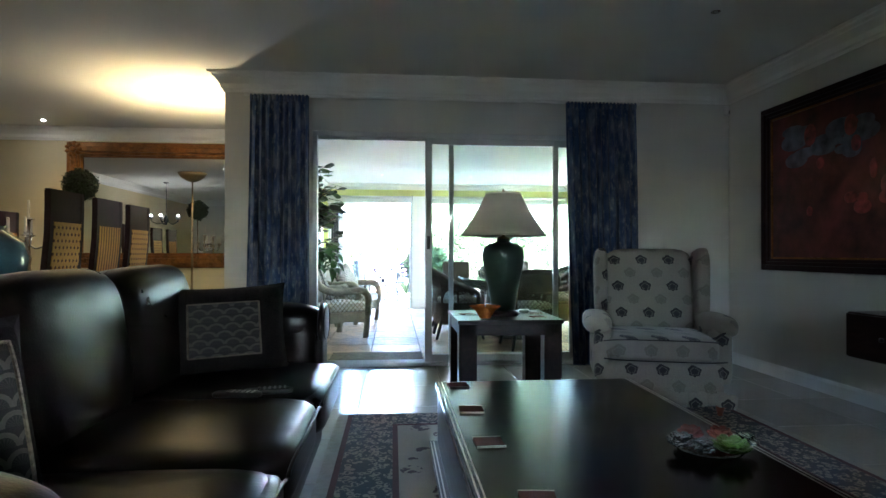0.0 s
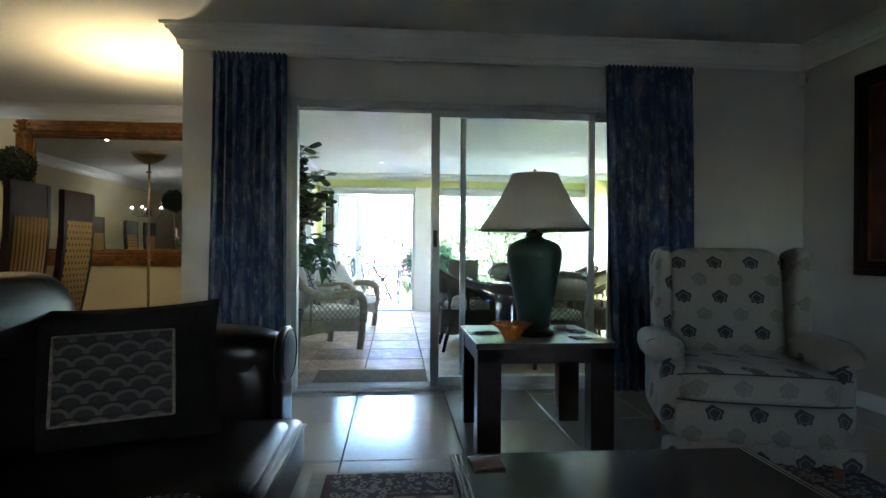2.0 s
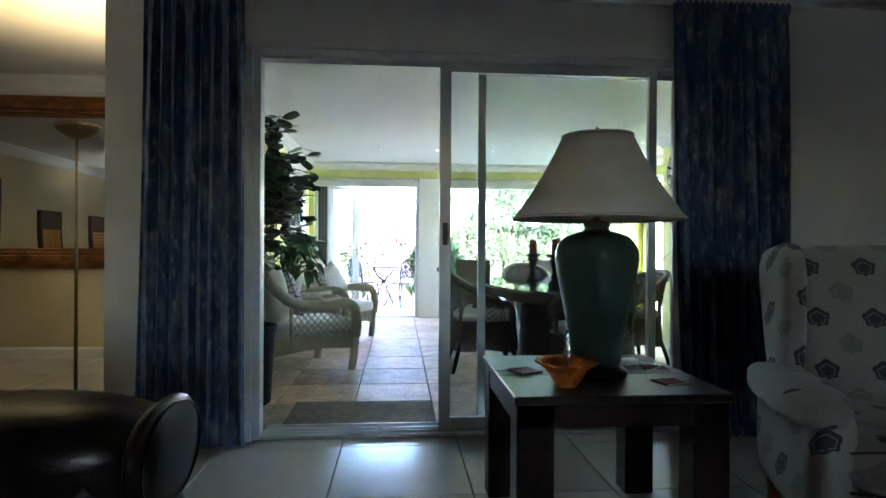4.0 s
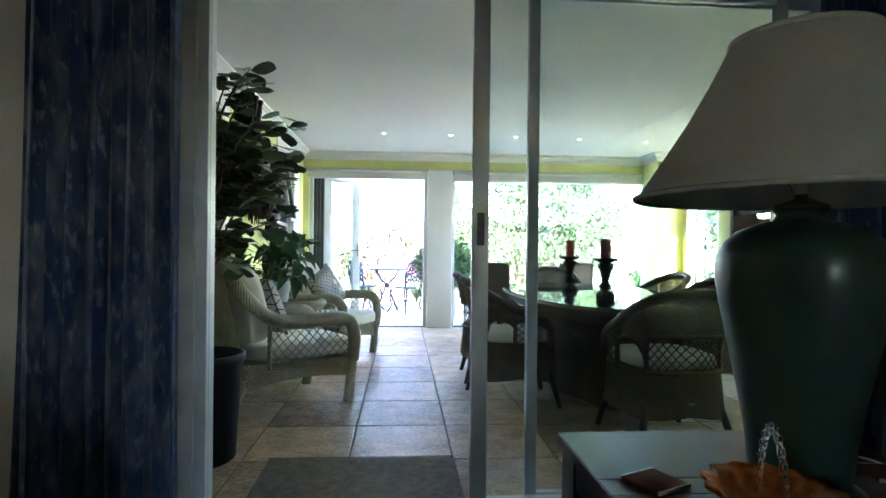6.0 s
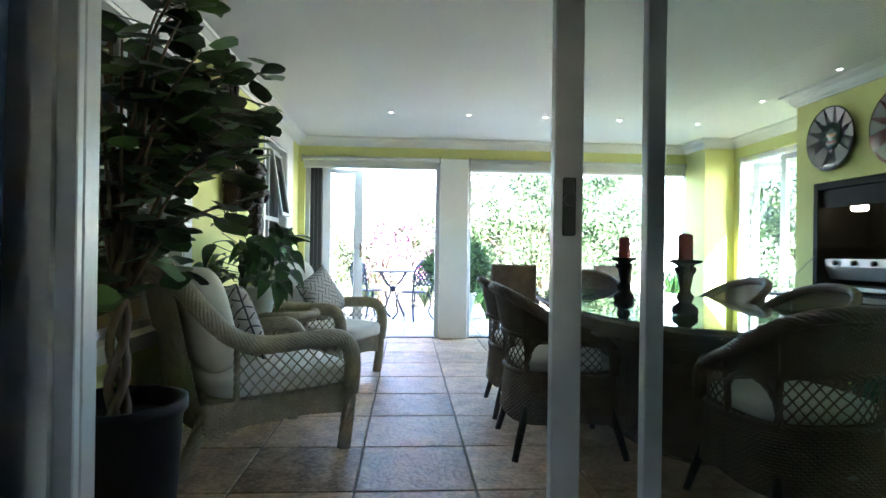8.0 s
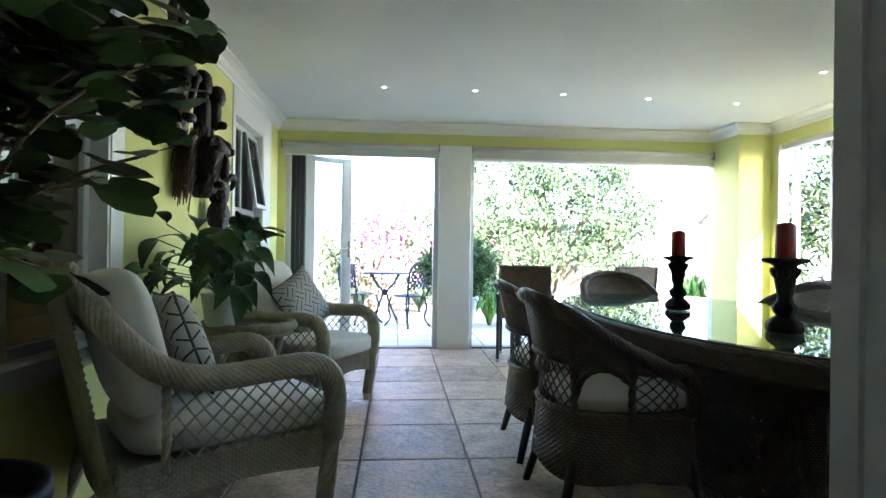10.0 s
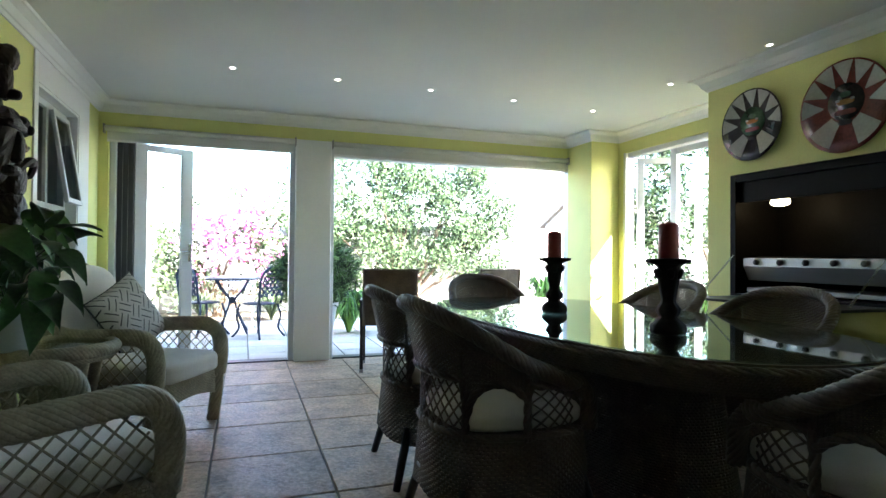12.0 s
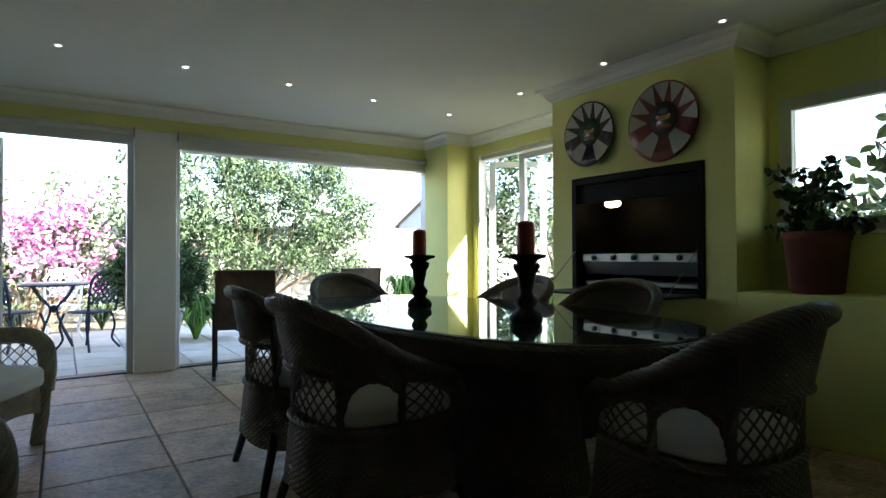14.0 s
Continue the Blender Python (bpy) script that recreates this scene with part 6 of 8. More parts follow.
def tub_chair():
    """Dark wicker tub chair; local front is +y."""
    root = thing("tub_chair", place(0, 0), "dark brown wicker tub chair with a cream seat pad", "dining chair", "wicker dining chairs")
    A, B = 0.295, 0.30

    def foot(t, k=1.0):
        c, s = math.cos(t), math.sin(t)
        return A * k * math.copysign(abs(s) ** 0.85, s), -B * k * math.copysign(abs(c) ** 0.85, c)

    def top(t):
        f = max(0.0, (math.cos(t * 0.82) + 0.02) / 1.02)
        return 0.615 + 0.265 * f ** 1.25

    T = radians(122)

    def shell(u, v):
        t = -T + 2 * T * u
        z0 = 0.615 + 0.03 * math.cos(t)
        s = (abs(math.degrees(t)) - 44) / 42
        if 0 <= s <= 1:
            z0 = 0.47 + (z0 - 0.47) * math.sqrt(max(0, 1 - ((s - 0.62) / 0.62) ** 2)) if s < 0.62 else z0 - 0.05 * ((s - 0.62) / 0.38) ** 2
        z = z0 + (top(t) - z0) * v
        x, y = foot(t, 1.0 + 0.72 * (z - 0.6) * max(0, math.cos(t)) + 0.02)
        return (x, y, z), Vector((x, y, 0)).normalized()
    part("back_shell", weave(BM(), shell, 110, 26, 0.0035), "wicker_dark", root, "woven curved back and arms")
    edge = []
    for i in range(61):
        p, nn = shell(i / 60, 1.0)
        edge.append(p)
    front_end = [(edge[-1][0] * 0.98, edge[-1][1] + 0.05, 0.56), (edge[-1][0] * 0.95, edge[-1][1] + 0.06, 0.44)]
    full = [(-p[0], p[1], p[2]) for p in reversed(front_end)] + edge + front_end
    part("rolled_edge", rope(BM(), full, 0.024, 8, 0.024, 5), "wicker_dark", root, "rolled wicker edge", smooth=True)
    low = [shell(i / 120, 0.0)[0] for i in range(121)]
    part("arm_rail", rope(BM(), low, 0.014, 3, 0.04, 5), "wicker_dark", root, smooth=True)

    def band(u, v):
        t = -T + 2 * T * u
        x, y = foot(t, 0.985)
        return (x, y, 0.445 + (0.175 + 0.03 * math.cos(t)) * v), (0, 0, 0)
    for u0, u1 in ((0.0, 0.156), (0.311, 0.689), (0.844, 1.0)):
        part("lattice_band", lattice(BM(), band, 1.26, 0.18, 0.047, 0.0038, keep=lambda u, v: u0 <= u <= u1), "wicker_dark", root, "open diamond lattice")
    for t in (-86, -44, 44, 86):
        x, y = foot(radians(t), 0.99)
        part("post", rope(BM(), [(x, y, 0.43), (x * 1.01, y * 1.01, 0.64)], 0.015, 3, 0.04, 5), "wicker_dark", root, smooth=True)

    def skirt(u, v):
        t = 2 * math.pi * u
        k = 1.07 - 0.085 * v
        x, y = foot(t, k)
        low_z = 0.215 - 0.03 * abs(math.sin(2 * t))
        return (x, y, low_z + (0.445 - low_z) * v), Vector((x, y, 0)).normalized()
    part("skirt", weave(BM(), skirt, 140, 22, 0.0038), "wicker_dark", root, "woven skirt below the seat")
    part("seat_edge", rope(BM(), [(*foot(2 * math.pi * i / 40, 0.995), 0.445) for i in range(41)], 0.014, 3, 0.04, 5), "wicker_dark", root, smooth=True)
    part("seat_pad", softbox(BM(), 0, 0.0, 0.485, 0.53, 0.53, 0.09, 3.6, 12), "cream_cloth", root, "cream seat pad", smooth=True)
    for sx in (-1, 1):
        for sy in (-1, 1):
            part("leg", tube(BM(), [(sx * 0.215, sy * 0.225, 0.26), (sx * 0.25, sy * 0.265, 0.12), (sx * 0.275, sy * 0.295, 0.0)], [0.021, 0.020, 0.017], 10), "chair_leg", root, "splayed dark leg", smooth=True)
    part("maker_tag", box(BM(), -0.018, 0.018, -0.325, -0.322, 0.28, 0.292), "stone_top", root, "small pale metal tag")
    return root


tub = tub_chair()
tub.matrix_basis = place(0.985, 7.57, 0, -90)
copy_thing(tub, place(1.005, 8.30, 0, -92))
copy_thing(tub, place(1.71, 6.66, 0, 3))
copy_thing(tub, place(2.43, 7.74, 0, 96))
copy_thing(tub, place(2.45, 8.60, 0, 92))
copy_thing(tub, place(1.90, 9.66, 0, 180))


def candlestick(x, y):
    root = thing("candlestick", place(x, y, 0.7545), "carved dark wooden candlestick holding a red candle", "candlestick", "pair of candlesticks")
    prof = [(0.062, 0), (0.068, 0.012), (0.066, 0.035), (0.045, 0.055), (0.032, 0.065), (0.042, 0.08), (0.045, 0.10), (0.03, 0.12), (0.026, 0.135), (0.032, 0.165), (0.04, 0.21), (0.046, 0.245), (0.04, 0.262), (0.055, 0.272), (0.082, 0.280), (0.084, 0.292), (0.05, 0.296)]
    part("stem", lathe(BM(), prof, 36, wob=lambda a, z: 1 + (0.06 * math.cos(8 * a) if z > 0.26 or 0.07 < z < 0.11 else 0.03 * math.cos(8 * a))), "ebony", root, "carved stem and drip pan", smooth=True)
    for k in range(6):
        a = 2 * math.pi * k / 6
        part("leaf_scroll", softbox(BM(), 0.046 * math.cos(a), 0.046 * math.sin(a), 0.235, 0.02, 0.03, 0.045, 2.4, 4, turn=Matrix.Rotation(a, 3, "Z") @ Matrix.Rotation(radians(20), 3, "Y")), "ebony", root, smooth=True)
    cd = part("candle", lathe(BM(), [(0.038, 0.294), (0.039, 0.30), (0.038, 0.42), (0.034, 0.430), (0.012, 0.438), (0.003, 0.436)], 28), "candle", root, "dark red pillar candle", smooth=True)
    part("wick", tube(BM(), [(0, 0, 0.435), (0.001, 0, 0.448)], 0.0015, 5), "iron", cd)


candlestick(1.625, 8.26)
candlestick(1.625, 7.385)


def square_chair(m):
    """Square-backed woven garden chair; local front is +y."""
    root = thing("garden_armchair", m, "square-backed dark woven armchair on slim metal legs", "armchair", "square-backed garden chairs")

    def bk(u, v):
        return ((u - 0.5) * 0.46, -0.25 - 0.06 * v, 0.42 + 0.50 * v), (0, -1, 0)
    part("backrest", weave(BM(), bk, 40, 40, 0.003, 0.03), "wicker_dark", root, "tightly woven backrest")
    part("back_lining", softbox(BM(), 0, -0.28, 0.67, 0.45, 0.008, 0.50, 12, 4, turn=Matrix.Rotation(radians(6.8), 3, "X")), "wicker_dark", root)
    part("back_rim", tube(BM(), [(-0.235, -0.25, 0.42), (-0.235, -0.31, 0.925), (0.235, -0.31, 0.925), (0.235, -0.25, 0.42)], 0.016, 8), "wicker_dark", root)

    def st(u, v):
        return ((u - 0.5) * 0.48, -0.24 + 0.48 * v, 0.43), (0, 0, 1)
    part("seat", weave(BM(), st, 40, 40, 0.003, 0.05), "wicker_dark", root, "woven seat")
    for sx in (-1, 1):
        part("arm", boxes((sx * 0.255 - 0.02, sx * 0.255 + 0.02, -0.27, 0.24, 0.63, 0.655), bevel=0.005), "chair_leg", root)
        for y, h in ((0.22, 0.63), (-0.24, 0.63)):
            part("leg", box(BM(), sx * 0.255 - 0.015, sx * 0.255 + 0.015, y - 0.015, y + 0.015, 0.012, h, 0.003), "chair_leg", root)
            part("foot_cap", box(BM(), sx * 0.255 - 0.017, sx * 0.255 + 0.017, y - 0.017, y + 0.017, 0, 0.03, 0.002), "stainless", root, "pale foot cap")


square_chair(place(1.36, 10.84, 0, -14))
square_chair(place(2.38, 11.0, 0, 12))


# -- barbecue, plates, ledge --
def braai():
    root = thing("built_in_barbecue", place(3.4, 0), "black built-in barbecue with a stainless gas grill and chained flap", "barbecue")
    y0, y1, z0, z1 = B0, B1, 0.765, 1.655
    for r in ((-0.012, 0.03, y0 + 0.001, y0 + 0.05, z0, z1), (-0.012, 0.03, y1 - 0.05, y1 - 0.001, z0, z1), (-0.012, 0.03, y0 + 0.05, y1 - 0.05, z1 - 0.055, z1), (-0.012, 0.03, y0 + 0.05, y1 - 0.05, z0, z0 + 0.04)):
        part("surround_bar", box(BM(), *r, 0.003), "soot_matt", root, "black steel surround")
    for r in ((0.42, 0.44, y0 + 0.04, y1 - 0.04, z0, z1), (0.03, 0.42, y0 + 0.02, y0 + 0.04, z0, z1), (0.03, 0.42, y1 - 0.04, y1 - 0.02, z0, z1), (0.03, 0.42, y0 + 0.04, y1 - 0.04, z1 - 0.02, z1), (0.03, 0.42, y0 + 0.04, y1 - 0.04, z0, z0 + 0.02)):
        part("firebox_panel", box(BM(), *r), "soot_matt", root, "sooty firebox panel")
    part("hood", boxes((0.02, 0.05, y0 + 0.05, y1 - 0.05, z1 - 0.20, z1 - 0.056), bevel=0.003), "soot_matt", root, "folded black hood")
    bm = BM()
    P = [(0.03, 1.0), (0.03, 1.055), (0.10, 1.06), (0.40, 1.06), (0.40, 0.90), (0.08, 0.90)]
    a = [bm.verts.new((x, y0 + 0.08, z)) for x, z in P]
    b = [bm.verts.new((x, y1 - 0.08, z)) for x, z in P]
    bm.faces.new(a)
    bm.faces.new(b[::-1])
    for i in range(len(P)):
        j = (i + 1) % len(P)
        bm.faces.new((a[i], b[i], b[j], a[j]))
    gr = part("gas_grill", bm, "stainless", root, "stainless steel grill body")
    for k in range(5):
        y = y0 + 0.2 + k * (y1 - y0 - 0.4) / 4
        kb = lathe(BM(), [(0.02, 0), (0.02, 0.02), (0.015, 0.026), (0.002, 0.027)], 16)
        bmesh.ops.rotate(kb, verts=kb.verts, matrix=Matrix.Rotation(radians(-90), 3, "Y"))
        bmesh.ops.translate(kb, verts=kb.verts, vec=(0.03, y, 1.028))
        part("knob", kb, "soot", gr, "black control knob", smooth=True)
    part("drip_tray", box(BM(), 0.05, 0.38, y0 + 0.09, y1 - 0.09, 0.82, 0.85, 0.004), "stainless", root)
    for k in range(16):
        part("grate_bar", tube(BM(), [(0.09, y0 + 0.13 + k * 0.058, 1.068), (0.39, y0 + 0.13 + k * 0.058, 1.068)], 0.004, 5), "soot", root)
    part("flap", box(BM(), -0.42, -0.013, y0 + 0.03, y1 - 0.03, z0 + 0.005, z0 + 0.022, 0.003), "soot", root, "lowered black flap")
    for y in (y0 + 0.045, y1 - 0.045):
        p0, p1 = Vector((-0.02, y, 1.08)), Vector((-0.33, y, z0 + 0.03))
        n = 22
        ch = BM()
        for i in range(n):
            c = p0.lerp(p1, (i + 0.5) / n)
            d = (p1 - p0).normalized()
            s = Vector((0, 1, 0)) if i % 2 else d.cross(Vector((0, 1, 0)))
            ring = [c + d * 0.012 * math.cos(t) + s * 0.006 * math.sin(t) for t in [2 * math.pi * q / 8 for q in range(8)]]
            tube(ch, ring, 0.0022, 4, closed=True)
        part("chain", ch, "chrome", root, "steel link chain", smooth=True)
    lm = part("lamp", softbox(BM(), 0.16, y1 - 0.27, z1 - 0.205, 0.09, 0.13, 0.06, 2.6, 8), "braai_lamp", root, "lit oval bulkhead lamp", smooth=True)
    part("lamp_base", softbox(BM(), 0.16, y1 - 0.27, z1 - 0.165, 0.10, 0.15, 0.03, 5, 5), "soot", lm, smooth=True)


braai()


def wall_plate(y, z, r, ground, face, seed, label):
    root = thing("wall_plate", pose(3.4, y, z, 0, -90, 0), label, "decorative plate", "painted wall plates")
    # local x is up the wall, local z points into the room
    part("dish", lathe(BM(), [(r * 0.55, 0.004), (r * 0.7, 0.008), (r, 0.034), (r * 0.995, 0.040), (r * 0.70, 0.017), (r * 0.3, 0.012), (0.002, 0.012)], 56), ground, root, "glazed dish", smooth=True)

    def lift(q):
        return 0.0165 + max(0, (q / r - 0.68)) / 0.32 * 0.024

    def wedge(bm, a0, a1, q0, q1, tip=False):
        n = 5
        lo = []
        hi = []
        for i in range(n + 1):
            a = a0 + (a1 - a0) * i / n
            am = (a0 + a1) / 2
            qa = q0
            aa = a if not tip else am + (a - am) * 0.12
            lo.append(bm.verts.new((qa * math.cos(aa), qa * math.sin(aa), lift(qa) + 0.002)))
            hi.append(bm.verts.new((q1 * math.cos(a), q1 * math.sin(a), lift(q1) + 0.002)))
        for i in range(n):
            bm.faces.new((lo[i], lo[i + 1], hi[i + 1], hi[i]))
        return bm
    for k in range(7):
        a = radians(-84 + 28 * k)
        part("white_ray", wedge(BM(), a - 0.225, a + 0.225, r * 0.50, r * 0.96, True), "plate_white", root)
    for sg in (-1, 1):
        part("white_wing", wedge(BM(), math.pi + sg * 0.35, math.pi + sg * 1.0, r * 0.36, r * 0.92), "plate_white", root)
    part("face_disc", lathe(BM(), [(r * 0.40, 0.017), (r * 0.40, 0.020), (0.002, 0.022)], 28, r * 0.10, 0), face, root, "painted centre", smooth=True)
    for q, w, mt in ((0.26, 0.10, "plate_green"), (0.10, 0.16, "plate_ochre"), (-0.12, 0.20, "plate_red"), (-0.34, 0.13, "plate_dark")):
        part("painted_band", softbox(BM(), r * q, 0, 0.0215, r * 0.12, r * w * 2.4, 0.006, 3, 5), mt, root, smooth=True)
    for sg in (-1, 1):
        part("painted_spot", softbox(BM(), r * 0.14, sg * r * 0.16, 0.0245, r * 0.06, r * 0.10, 0.005, 2.4, 4), "plate_white", root, smooth=True)


wall_plate(8.60, 1.985, 0.25, "plate_dark", "plate_green", 1, "round painted plate with a dark sun motif on the wall")
wall_plate(7.945, 1.955, 0.275, "plate_red", "plate_dark", 2, "larger round painted plate with a red sun motif on the wall")

gas = thing("gas_cylinder", place(3.62, 8.42), "green gas cylinder with a white hose below the barbecue", "gas cylinder")
part("tank", lathe(BM(), [(0.12, 0), (0.125, 0.02), (0.15, 0.05), (0.155, 0.10), (0.155, 0.38), (0.145, 0.44), (0.10, 0.49), (0.04, 0.51), (0.03, 0.54)], 32), "gas_green", gas, smooth=True)
part("collar", lathe(BM(), [(0.10, 0.49), (0.105, 0.60), (0.098, 0.60), (0.095, 0.49)], 28), "gas_green", gas, "handle collar", smooth=True)
part("valve", lathe(BM(), [(0.02, 0.53), (0.025, 0.57), (0.012, 0.60)], 12), "brass", gas, smooth=True)
part("hose", tube(BM(), smooth_path([(0.0, -0.02, 0.58), (-0.08, -0.10, 0.52), (-0.15, 0.0, 0.36), (-0.20, 0.10, 0.24), (-0.16, 0.22, 0.28), (-0.05, 0.30, 0.42), (0.0, 0.32, 0.62)], 6), 0.009, 7), "white_plastic", gas, "white rubber hose", smooth=True)
cr = thing("storage_box", place(3.16, 7.28, 0, 12), "low dark slate-coloured storage box below the window ledge", "box")
part("body", box(BM(), -0.2, 0.2, -0.22, 0.22, 0, 0.27, 0.006), "slate", cr)
part("lid", box(BM(), -0.21, 0.21, -0.23, 0.23, 0.271, 0.295, 0.004), "slate", cr)


def ledge_pot():
    root = thing("potted_geranium", place(3.60, 7.10, 0.82), "bushy potted plant in a red-brown pot on the ledge", "potted plant")
    part("pot", lathe(BM(), [(0.125, 0), (0.135, 0.01), (0.165, 0.30), (0.175, 0.31), (0.175, 0.355), (0.155, 0.355), (0.15, 0.30)], 36), "pot_red", root, "red-brown glazed pot", smooth=True)
    part("soil", lathe(BM(), [(0.152, 0.31), (0.002, 0.325)], 20), "soil", root)
    rg = random.Random(31)
    bm, cs = BM(), []
    for k in range(22):
        az, reach = rg.uniform(0, 6.28), rg.uniform(0.06, 0.30)
        zt = rg.uniform(0.36, 0.60) if k < 17 else rg.uniform(0.65, 0.78)
        tip = Vector((reach * math.cos(az) * 0.6, reach * math.sin(az), zt))
        line = smooth_path([(0.04 * math.cos(az), 0.04 * math.sin(az), 0.32), (tip.x * 0.5, tip.y * 0.5, 0.32 + (zt - 0.32) * 0.7), tip], 3)
        tube(bm, line, 0.004, 5)
        cs += [tuple(p) for p in line[3:]]
    part("stems", bm, "leaf_dark", root)
    v, f = leaf_cloud(cs, 5, 0.045, 0.06, 5, 0.85, 0.1)
    raw_part("foliage", v, f, "leaf", root, "dark broad leaves", kind="stuff")


ledge_pot()


# -- masks on the yellow wall --
def carve(bm, rg, cx, cy, cz, sx, sy, sz, p=3.0, n=6, turn=None, rough=0.05):
    """A hewn block: a rounded block with tool-cut facets."""
    return softbox(bm, cx, cy, cz, sx, sy, sz, p, n, turn, lambda v: v * (1 + rg.uniform(-rough, rough)))


def wall_mask(m, kind_, label):
    """A carved mask or figure in plain hewn shapes; local +x points into the room."""
    root = thing("wall_mask", m, label, "wall mask", "carved masks")
    bm = BM()
    rg = random.Random(len(label))
    lean = Matrix.Rotation(radians(12), 3, "Y")
    if kind_ == "long":
        carve(bm, rg, 0.09, 0, 0.0, 0.15, 0.19, 0.30, 3, 8, lean)
        carve(bm, rg, 0.10, 0.01, -0.16, 0.09, 0.11, 0.26, 2.6, 6, lean)
        carve(bm, rg, 0.17, 0, 0.02, 0.05, 0.035, 0.20, 3, 5, lean)
        carve(bm, rg, 0.15, 0, 0.11, 0.09, 0.19, 0.045, 4, 5)
        carve(bm, rg, 0.16, 0, -0.13, 0.06, 0.08, 0.05, 3, 5)
        for q, top_y in ((-0.07, -0.04), (0.0, 0.07), (0.06, 0.20)):
            line = smooth_path([(0.08, q, 0.10), (0.10, q + (top_y - q) * 0.3, 0.24), (0.09, top_y * 0.8, 0.38), (0.10, top_y, 0.56)], 6)
            tube(bm, line, [0.034 - 0.016 * i / (len(line) - 1) + 0.004 * math.sin(i * 1.9) for i in range(len(line))], 7)
    elif kind_ == "face":
        carve(bm, rg, 0.12, 0.05, -0.02, 0.17, 0.19, 0.38, 2.8, 8, lean)
        carve(bm, rg, 0.21, 0.05, -0.02, 0.06, 0.045, 0.15, 3, 5)
        carve(bm, rg, 0.19, 0.05, 0.08, 0.08, 0.18, 0.045, 4, 5)
        carve(bm, rg, 0.19, 0.05, -0.13, 0.07, 0.10, 0.05, 3, 5)
        carve(bm, rg, 0.10, 0.03, 0.27, 0.08, 0.10, 0.26, 3.5, 6)
        carve(bm, rg, 0.11, 0.00, 0.46, 0.09, 0.10, 0.15, 2.8, 6)
        carve(bm, rg, 0.14, 0.10, 0.30, 0.07, 0.07, 0.18, 3.2, 6)
        carve(bm, rg, 0.15, 0.11, 0.42, 0.085, 0.085, 0.12, 2.8, 6)
        carve(bm, rg, 0.17, 0.10, 0.24, 0.08, 0.05, 0.05, 3, 5)
        for q in (0.02, 0.09):
            carve(bm, rg, 0.12, q, 0.17, 0.045, 0.04, 0.12, 3.5, 5)
    else:
        carve(bm, rg, 0.09, 0, -0.02, 0.12, 0.15, 0.24, 3, 8)
        carve(bm, rg, 0.09, 0, -0.22, 0.13, 0.19, 0.22, 2.6, 8)
        carve(bm, rg, 0.11, 0.01, 0.30, 0.11, 0.10, 0.14, 2.6, 7)
        carve(bm, rg, 0.16, 0.01, 0.28, 0.05, 0.04, 0.06, 3, 4)
        carve(bm, rg, 0.10, 0, 0.17, 0.12, 0.12, 0.035, 4, 5)
        carve(bm, rg, 0.09, 0, 0.20, 0.06, 0.06, 0.12, 3, 5)
        for sg in (-1, 1):
            tube(bm, smooth_path([(0.09, sg * 0.07, 0.08), (0.13, sg * 0.10, 0.0), (0.17, sg * 0.06, 0.06), (0.18, sg * 0.02, 0.09)], 4), 0.019, 6)
            carve(bm, rg, 0.11, sg * 0.045, -0.32, 0.06, 0.06, 0.14, 3.2, 5)
        carve(bm, rg, 0.17, 0.0, 0.08, 0.06, 0.07, 0.06, 3, 5)
    part("carving", bm, "mask_wood", root)
    if kind_ == "long":
        part("jaw_band", tube(BM(), smooth_path([(0.10, -0.085, -0.02), (0.14, -0.075, -0.18), (0.16, -0.01, -0.28), (0.17, 0.06, -0.22)], 6), 0.010, 7), "mask_pale", root, "pale curved jaw band", smooth=True)
        part("brow_panel", carve(BM(), rg, 0.13, 0.0, 0.13, 0.10, 0.17, 0.13, 3, 6), "mask_red", root, "worn reddish brow")
    if kind_ == "face":
        part("eye_ring", tube(BM(), [(0.205 - 0.02 * math.cos(a), 0.10 + 0.035 * math.sin(a), 0.02 + 0.045 * math.cos(a)) for a in [2 * math.pi * k / 14 for k in range(14)]], 0.010, 6, closed=True), "mask_pale", root, "pale ring round the eye", smooth=True)
    if kind_ != "figure":
        bm = BM()
        for k in range(260):
            a = rg.uniform(-2.4, 0.9)
            r = rg.uniform(0.09, 0.15)
            y, z = r * math.sin(a), 0.02 + r * 1.25 * math.cos(a)
            x = rg.uniform(0.02, 0.12)
            tube(bm, [(x, y, z), (x * 0.9, y - 0.015, z - 0.06), (x * 0.7, y - rg.uniform(-0.02, 0.03), z - rg.uniform(0.08, 0.15 if kind_ == "long" else 0.22))], 0.0032, 4)
        part("raffia", bm, "mask_red", root, "matted brown raffia hair")


wall_mask(place(-1.2, 8.31, 1.865) @ Matrix.Diagonal((1.1, 1.25, 0.95, 1)), "long", "tall dark carved wooden mask with horns on the yellow wall")
wall_mask(place(-1.2, 8.68, 1.565) @ Matrix.Diagonal((1.1, 1.15, 1.0, 1)), "face", "dark carved wooden mask with figures above it and brown raffia")
wall_mask(place(-1.2, 9.12, 1.46) @ Matrix.Diagonal((1, 1, 0.85, 1)), "figure", "dark carved wooden figure hanging on the yellow wall")


# -- windows and doors --
def pane_of(root, x0, x1, y0, y1, z0, z1, glass="glass_dark"):
    p = part("pane", box(BM(), x0, x1, y0, y1, z0, z1), glass, root)
    p.visible_shadow = False
    return p


